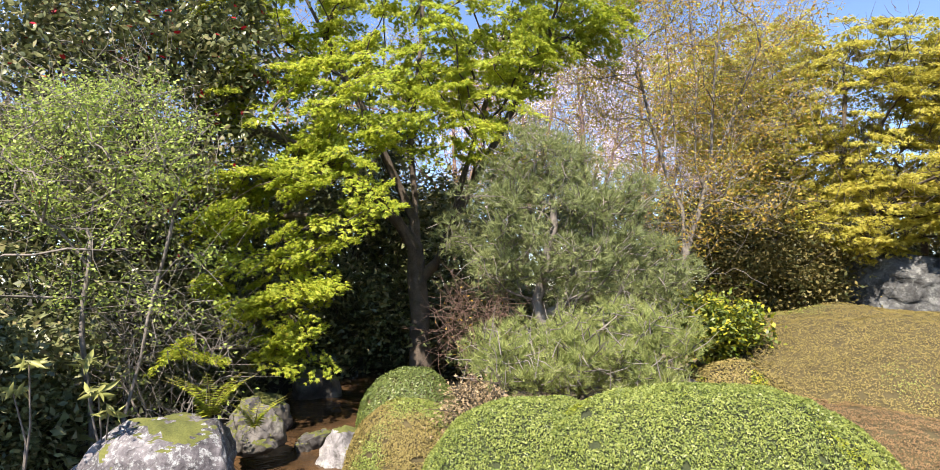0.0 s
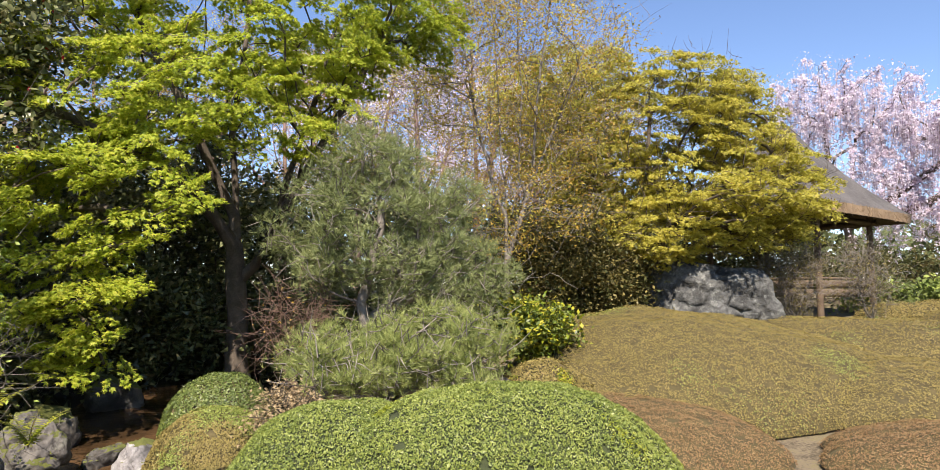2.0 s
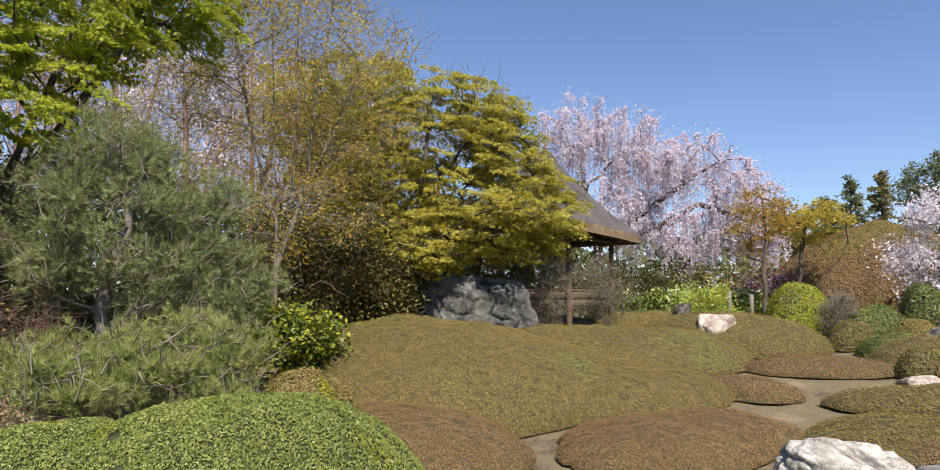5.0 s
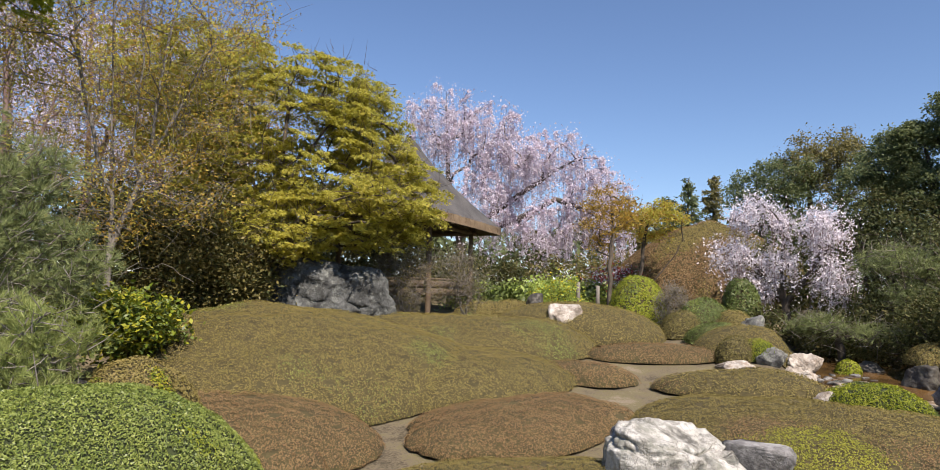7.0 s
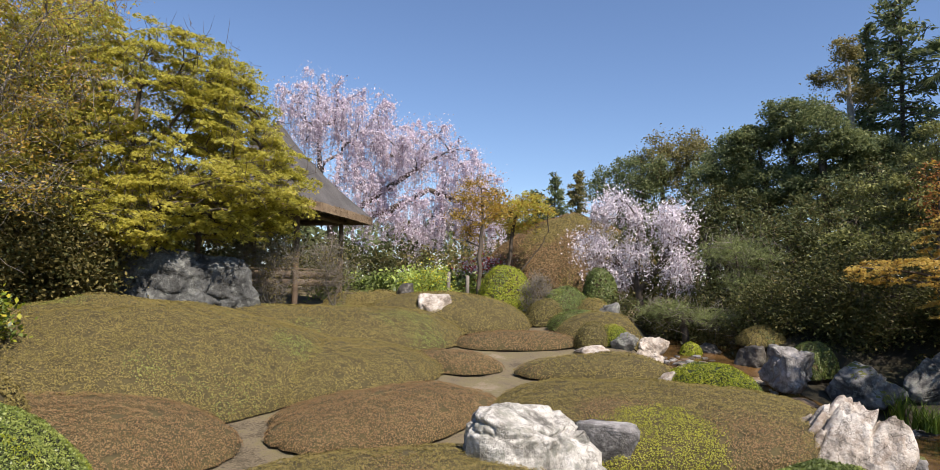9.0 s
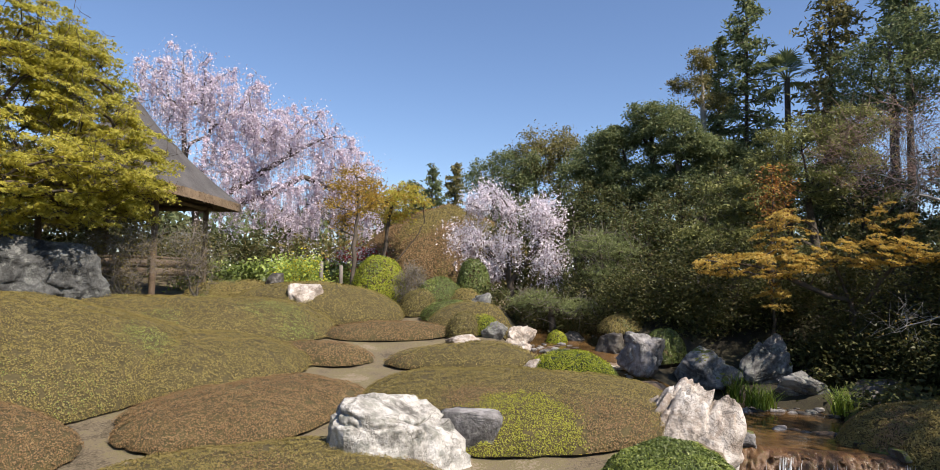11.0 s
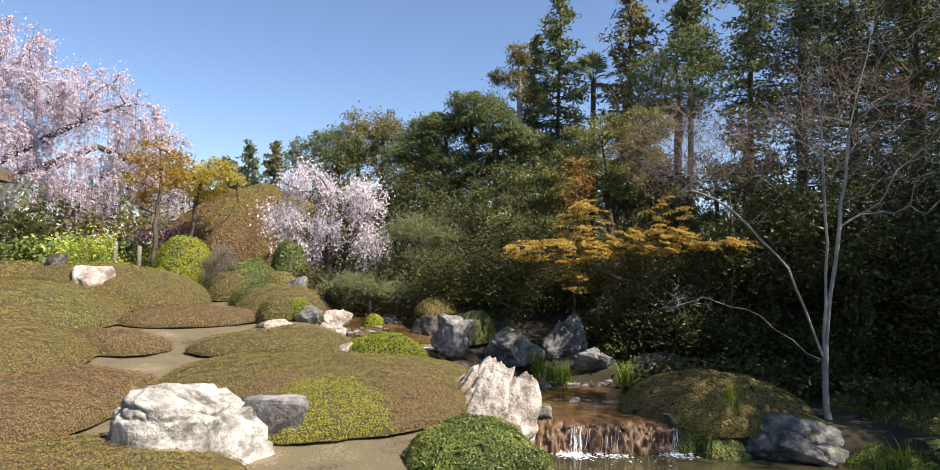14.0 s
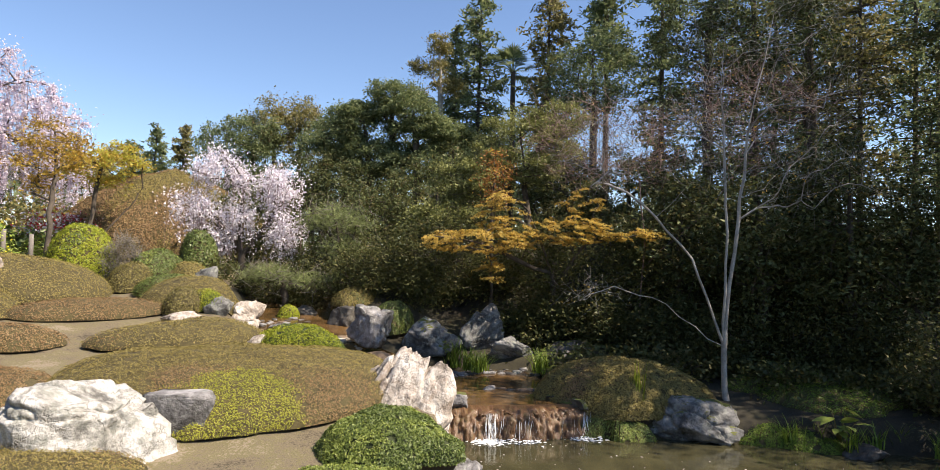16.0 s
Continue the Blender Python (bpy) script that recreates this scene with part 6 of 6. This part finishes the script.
mound("clipped_slope", "steep orange-brown clipped bank of azalea", (22.4, 15.2), (3.9, 2.6), 3.1, "azalea", 439, -54, 900, 0.055, 0.1, 1.35, 0.06, second=("azalea_red", 0.45, 0.8))
for b, r, h in ((45.3, 20.9, 0.62), (46.9, 21.3, 0.5)):
    x, y = spot(b, r)
    g = land_at(x, y)
    tagged(new("wooden_post", smooth(mesh_data("wooden_post", [(*tube([(x, y, g - 0.3), (x, y, g + 0.55), (x, y, g + 0.55 + h), (x, y, g + 0.56 + h)], [0.06, 0.06, 0.058, 0.005], 10), M["bark_grey"])]))), "short weathered wooden post", "post", "posts by the path")

# ---- waterfall ----
lip = np.array([(11.35, 2.75), (11.5, 2.0), (11.72, 1.2), (11.98, 0.55), (12.35, -0.05)])
ss = np.linspace(0, 4, 121)
lx = np.stack([np.interp(ss, np.arange(5), lip[:, k]) for k in range(2)], -1)
prof = [(1.2, -1.06), (0.8, -1.0), (0.5, -0.945), (0.34, -0.925), (0.22, -0.925), (0.12, -0.94), (0.04, -0.965), (-0.02, -1.0), (-0.06, -1.04), (-0.1, -1.08), (-0.13, -1.13), (-0.16, -1.18), (-0.19, -1.24), (-0.22, -1.31), (-0.26, -1.4), (-0.3, -1.6)]
v = []
for off, z in prof:
    for x, y in lx:
        q = [noise.noise((x * k, y * k, z * k)) for k in (2.5, 6, 14, 30)]
        nz = q[0] * 0.1 + (0.3 - abs(q[1])) * 0.06 + (0.3 - abs(q[2])) * 0.12 + q[3] * 0.07
        k = step(0.55, 0.0, off)
        v.append((x + off * 0.97 - nz * k, y + off * 0.25 - nz * 0.3 * k, z + nz * 0.35 * k))
n = len(ss)
i, j = np.meshgrid(np.arange(len(prof) - 1), np.arange(n - 1), indexing="ij")
f = np.stack([i * n + j, i * n + j + 1, (i + 1) * n + j + 1, (i + 1) * n + j], -1).reshape(-1, 4)
fall = thing("waterfall", (11.5, 1.2, POND_Z), "low waterfall spilling over a brown ledge into the pond", "waterfall", kind="structure")
part("ledge", mesh_data("ledge", [(np.array(v), f, M["wet_ledge"])]), fall, "wet orange-brown ledge with moss")
rng = np.random.default_rng(91)
for k in range(64):
    s0, h = rng.uniform(0.1, 3.95), rng.uniform(0, 1)
    x, y = (np.interp(s0, np.arange(5), lip[:, q]) for q in range(2))
    s_ = rng.uniform(0.07, 0.2)
    stone = rock("ledge_stone", "", (x - 0.04 - 0.16 * h + 0.05, y), (s_, s_ * 1.5, s_ * 0.8), 900 + k, "wet_ledge", rng.uniform(-30, 30), 7, 3, 0.17, 0.5, "", "", -0.96 - 0.44 * h)
    stone.parent = fall
    stone.matrix_parent_inverse = fall.matrix_basis.inverted()
fallen, froth = [], []
for s0, strong in [(q, 1) for q in rng.normal(1.45, 0.1, 30)] + [(q, 0.6) for q in rng.normal(2.15, 0.2, 12)] + [(q, 0.8) for q in rng.normal(3.72, 0.08, 12)] + [(q, 0.35) for q in rng.uniform(0.9, 3.9, 10)]:
    x, y = (np.interp(s0, np.arange(5), lip[:, k]) for k in range(2))
    w_ = rng.uniform(0.0015, 0.0055) * (0.6 + 0.6 * strong)
    top, low = -0.95 - rng.uniform(0, 0.2) * (1.2 - strong), -1.37 + rng.uniform(0, 0.3) * (1 - strong)
    d = rng.uniform(0.16, 0.27)
    m_ = (top + low) / 2
    fallen.append(tube([(x - d * 0.6, y, top), (x - d * 0.9, y + rng.normal() * 0.008, m_ + 0.05), (x - d, y + rng.normal() * 0.015, m_ - 0.06), (x - d - 0.06, y + rng.normal() * 0.025, low)], [w_ * 0.3, w_, w_ * 0.7, w_ * 0.5], 4))
    if strong > 0.4:
        for _ in range(int(14 * strong)):
            froth.append((x - d - 0.12 + rng.normal() * 0.09, y + rng.normal() * 0.14, POND_Z + abs(rng.normal()) * 0.012))
part("falling_water", smooth(mesh_data("falling_water", [(*joined(fallen), M["foam"])])), fall, "thin white strands of water")
bv, bf = BALL[2]
part("foam", smooth(mesh_data("foam", [(*joined([(bv * np.array([0.013, 0.02, 0.005]) * rng.uniform(0.3, 1.6) + np.array(q), bf) for q in froth]), M["foam"])])), fall, "white froth at the foot of the fall")
drift = np.stack([rng.uniform(8.0, 11.4, 170), rng.uniform(-4.5, 1.6, 170), np.full(170, POND_Z + 0.006)], -1)
tagged(new("floating_petals", mesh_data("floating_petals", [(*scatter(drift, rng.uniform(0.015, 0.05, 170), DIAMOND, rng, wild=0.05), M["blossom"])])), "pale petals and scraps floating on the pond", "petals", kind="stuff")


# ---- pebbles along the water ----
def pebbles(centre, spread, count, seed, group, mats=("rock_grey", "rock_pale", "rock_dark", "rock_brown")):
    rng = np.random.default_rng(seed)
    for k in range(count):
        x, y = np.array(centre) + rng.normal(size=2) * spread
        s = rng.uniform(0.07, 0.24)
        d, zs = along_line(STREAM, np.array([x]), np.array([y]))
        z = max(land_at(x, y), POOL[4] - 0.02 if math.hypot((x - POOL[0]) / 2.3, (y - POOL[1]) / 1.85) < 1 else -9, float(zs[0]) - 0.02 if d[0] < 1.3 else -9)
        rock("pebble", "water-worn stone at the edge of the stream", (x, y), (s * 1.6, s, s * 0.5), seed * 80 + k, mats[rng.integers(len(mats))], rng.uniform(0, 180), 5, 2, 0.06, 0.3, group, "stone", z)


PEB = "stones along the stream"
pebbles((13.45, 4.15), (0.3, 0.35), 34, 1, PEB)
pebbles((14.75, 3.0), (0.2, 0.35), 26, 2, PEB)
pebbles((15.25, 1.9), (0.15, 0.45), 26, 8, PEB)
pebbles((13.9, 6.9), (0.55, 0.35), 44, 3, PEB, ("rock_tan", "rock_tan", "rock_pale", "rock_grey"))
pebbles((13.45, 1.3), (0.06, 0.3), 9, 4, PEB)
pebbles((15.6, 7.6), (0.7, 0.3), 30, 5, PEB)
pebbles((14.7, 6.5), (0.5, 0.25), 30, 10, PEB, ("rock_tan", "rock_pale", "rock_grey", "rock_brown"))
pebbles((14.6, 5.4), (0.35, 0.2), 20, 11, PEB, ("rock_tan", "rock_pale", "rock_grey"))
pebbles((12.4, 5.3), (0.25, 0.35), 16, 6, PEB)
pebbles((14.0, 5.6), (0.35, 0.2), 18, 9, PEB)
pebbles((-3.1, 8.8), (0.35, 0.9), 30, 7, "stones in the brook", ("rock_dark", "rock_brown", "rock_grey"))
rock("flat_stone", "flat mossy stone beside the fall", (11.75, 2.45), (0.85, 0.6, 0.32), 95, "rock_pale", 70, 7, 5, 0.06, 0.3, z=-0.9, moss=0.2)
rock("stone", "mid-stream stone in a bed of pebbles", (13.5, 4.2), (0.8, 0.5, 0.36), 96, "rock_brown", -60, 7, 5, 0.08, 0.2, z=-0.62)
rock("bank_rock", "pale rock at the foot of a clipped shrub", (8.75, 1.6), (0.8, 0.6, 0.6), 97, "rock_pale", 30, 7, 5, 0.06, 0.3, z=-1.3)
for k, (x, y, s_) in enumerate([(12.3, 0.2, 0.3), (12.5, 0.4, 0.32), (12.75, 0.6, 0.34), (13.6, 0.6, 0.6), (14.3, 0.55, 0.7), (14.9, 0.8, 0.6)]):
    rock("bank_rock", "low mossy stone edging the stream pool", (x, y), (s_ * 1.5, s_, s_ * 0.6), 700 + k, "rock_dark", 60 + 20 * k, 7, 4, 0.07, 0.3, z=-0.92, moss=0.55)


# ---- grasses, ferns and small plants ----
def tuft(name, label, at, blades, height, lean, mat, seed, z=None, width=0.012, category="grass"):
    rng = np.random.default_rng(seed)
    x, y = at
    g = land_at(x, y) if z is None else z
    vs, fs = [], []
    for _ in range(blades):
        a = rng.uniform(0, 6.28)
        h, l = height * rng.uniform(0.6, 1.1), lean * rng.uniform(0.3, 1.2)
        d = np.array([math.cos(a), math.sin(a), 0])
        s = np.array([-d[1], d[0], 0]) * width
        b = np.array([x, y, g]) + np.array([*rng.normal(size=2) * 0.05 * (1 + lean), 0])
        k = len(vs)
        for u in (0, 0.4, 0.75, 1.0):
            p = b + d * l * u * u + np.array([0, 0, h * (u - 0.35 * lean * u * u)])
            wv = s * (1 - u) + s * 0.08
            vs += [p - wv, p + wv]
        fs += [(k + 2 * q, k + 2 * q + 1, k + 2 * q + 3, k + 2 * q + 2) for q in range(3)]
    return tagged(new(name, mesh_data(name, [(np.array(vs), np.array(fs), M[mat])])), label, category)


for k, (x, y, h, l) in enumerate([(14.85, 2.65, 0.58, 0.4), (14.95, 2.35, 0.5, 0.4), (14.7, 2.45, 0.45, 0.35), (15.15, 3.05, 0.75, 0.35), (15.0, 1.15, 0.62, 0.45), (15.1, 0.95, 0.55, 0.45)]):
    tuft("grass_tuft", "arching tuft of fresh green sedge by the water", (x, y), 70, h, l, "grass", 500 + k, -0.85)
tuft("iris_clump", "upright yellow-green iris blades on the bank", (12.35, -0.75), 26, 0.66, 0.08, "box_bright", 510, -0.75, 0.016, "iris")
tuft("grass_tuft", "small grass tuft beside a clipped ball", (13.35, 7.9), 40, 0.4, 0.3, "grass", 511)
for k in range(9):
    tuft("grass_tuft", "grass tuft in the shade of the pond's edge", (12.2 + 0.25 * math.sin(k * 2.1), -3.2 - 0.42 * k), 36, 0.45, 0.3, "grass", 520 + k, -1.3)


def broad_plant(name, label, at, leaves, size, mat, seed, z=None, rise=0.35):
    """A low plant of large single leaves on stalks."""
    rng = np.random.default_rng(seed)
    x, y = at
    g = land_at(x, y) if z is None else z
    ob = thing(name, (x, y, g), label, "plant")
    blade = (np.array([[0, -0.5, 0], [0.2, -0.3, 0.06], [0.26, 0.0, 0.08], [0.16, 0.3, 0.04], [0, 0.55, -0.06], [-0.16, 0.3, 0.04], [-0.26, 0.0, 0.08], [-0.2, -0.3, 0.06]]), np.array([[0, 1, 2, 7], [7, 2, 6, 6], [2, 3, 5, 6], [3, 4, 5, 5]]))
    blade = (blade[0], np.array([[0, 1, 7], [1, 2, 7], [7, 2, 6], [2, 3, 6], [6, 3, 5], [3, 4, 5]]))
    for k in range(leaves):
        a = rng.uniform(0, 6.28)
        d = np.array([math.cos(a), math.sin(a), 0])
        tip = np.array([x, y, g]) + d * rng.uniform(0.1, 0.4) * size * 2 + np.array([0, 0, rise * rng.uniform(0.5, 1.3)])
        part("stalk", mesh_data("stalk", [(*tube([(x, y, g - 0.02), (np.array([x, y, g]) + tip) / 2 + [0, 0, 0.05], tip], [0.008, 0.007, 0.005], 4), M["leaf_olive"])]), ob)
        part("leaf", mesh_data("leaf", [(*scatter(tip[None] + d * size * 0.4, size, blade, rng, along=d[None] + [[0, 0, -0.3]], wild=0.25), M[mat])]), ob)
    return ob


broad_plant("arum_plant", "large-leaved arum at the pond's edge", (12.3, -3.95), 12, 0.32, "azalea_green", 530, -1.3, 0.45)


def aucuba(whorls, foot, seed):
    """A variegated shrub: bare stalks, each with a whorl of long leaves at its top."""
    rng = np.random.default_rng(seed)
    ob = thing("aucuba_plant", foot, "variegated cream and green aucuba by the brook", "plant")
    blade = (np.array([[0, -0.5, 0], [0.11, -0.1, 0.05], [0.1, 0.15, 0.03], [0, 0.5, -0.06], [-0.1, 0.15, 0.03], [-0.11, -0.1, 0.05]]), np.array([[0, 1, 2, 3], [0, 3, 4, 5]]))
    for top in whorls:
        top = np.array(top)
        part("stalk", mesh_data("stalk", [(*tube([foot, (np.array(foot) + top) / 2 + rng.normal(size=3) * 0.05, top], [0.012, 0.009, 0.006], 5), M["bark_grey"])]), ob)
        for k in range(13):
            a = 2.4 * k + rng.uniform(-0.3, 0.3)
            d = unit(np.array([math.cos(a), math.sin(a), rng.uniform(-0.5, 0.6)]))
            l = rng.uniform(0.13, 0.2)
            part("leaf", mesh_data("leaf", [(*scatter((top + d * l * 0.5)[None], l, blade, rng, normals=np.array([[0, 0, 1.0]]) + 0.8 * rng.normal(size=(1, 3)), along=d[None], wild=0.3), M["leaf_cream"])]), ob)
    return ob


aucuba([(-4.34, 5.94, 1.02), (-4.14, 5.84, 0.78), (-4.07, 5.89, 0.58)], (-4.35, 6.2, 0.1), 531)
aucuba([(-4.46, 5.44, 1.04), (-4.65, 5.5, 0.8)], (-4.7, 5.7, 0.0), 532)


def fern(at, seed, z, fronds=7, length=0.55):
    rng = np.random.default_rng(seed)
    ob = thing("fern", (*at, z), "pale yellow-green fern on a mossy rock", "fern")
    for k in range(fronds):
        a = 6.28 * k / fronds + rng.uniform(-0.3, 0.3)
        d = np.array([math.cos(a), math.sin(a), 0])
        u = np.linspace(0, 1, 22)
        line = np.array([*at, z]) + d * (length * 0.7 * u ** 1.3)[:, None] + np.array([0, 0, 1.0]) * (length * (u - 0.35 * u * u))[:, None]
        c = np.concatenate([line[2:], line[2:]])
        side = np.cross(d, [0, 0, 1.0])
        w_ = length * 0.22 * (1 - u[2:]) ** 0.7 + 0.01
        w_ = np.concatenate([w_, w_])
        sg = np.concatenate([np.ones(20), -np.ones(20)])[:, None]
        v, f = scatter(c + sg * side * w_[:, None] * 0.5, w_ * 1.1, (np.array([[0, -0.5, 0], [0.14, 0, 0.02], [0, 0.5, 0], [-0.14, 0, 0.02]]), np.array([[0, 1, 2, 3]])), rng, along=sg * side + d * 0.3, wild=0.08)
        part("frond", mesh_data("frond", [(*tube(line, np.linspace(0.005, 0.002, 22), 3), M["leaf_olive"]), (v, f, M["box_bright"])]), ob)
    return ob


fern((-3.5, 6.55), 540, 0.42, 9, 0.62)
fern((-3.15, 6.75), 541, 0.3, 7, 0.45)


# ---- distant woods that close the view ----
def distant_woods(seed):
    rng = np.random.default_rng(seed)
    n = 26000
    b = rng.uniform(-75, 140, n)
    r = rng.uniform(52, 62, n)
    top = np.array([6.0 + 1.6 * noise.noise((q * 0.16, 3.1, 0)) + 1.3 * noise.noise((q * 0.7, 8.1, 0)) for q in b])
    top += np.where(b < 32, 2.5, 0) + np.where(b > 62, 1.0, 0) - np.where(b > 84, 2.0, 0) - np.where(b > 105, 1.5, 0)
    z = 1.0 + top * rng.uniform(0, 1, n) ** 0.7
    x, y = r * np.sin(np.radians(b)), r * np.cos(np.radians(b))
    c = np.stack([x, y, z], -1)
    tone = np.array([noise.noise((q * 0.3, 1.7, 0)) for q in b]) + rng.normal(size=n) * 0.1
    chunks = []
    for sel, mt in ((tone < 0, "conifer"), ((tone >= 0) & (tone < 0.25), "leaf_dark"), (tone >= 0.25, "leaf_olive")):
        chunks.append((*scatter(c[sel], rng.uniform(0.5, 1.1, int(sel.sum())), DIAMOND, rng, normals=rng.normal(size=(int(sel.sum()), 3)), wild=0.8), M[mt]))
    return tagged(new("distant_woods", mesh_data("distant_woods", chunks)), "distant dark woods beyond the garden", "woods", kind="stuff")


distant_woods(77)
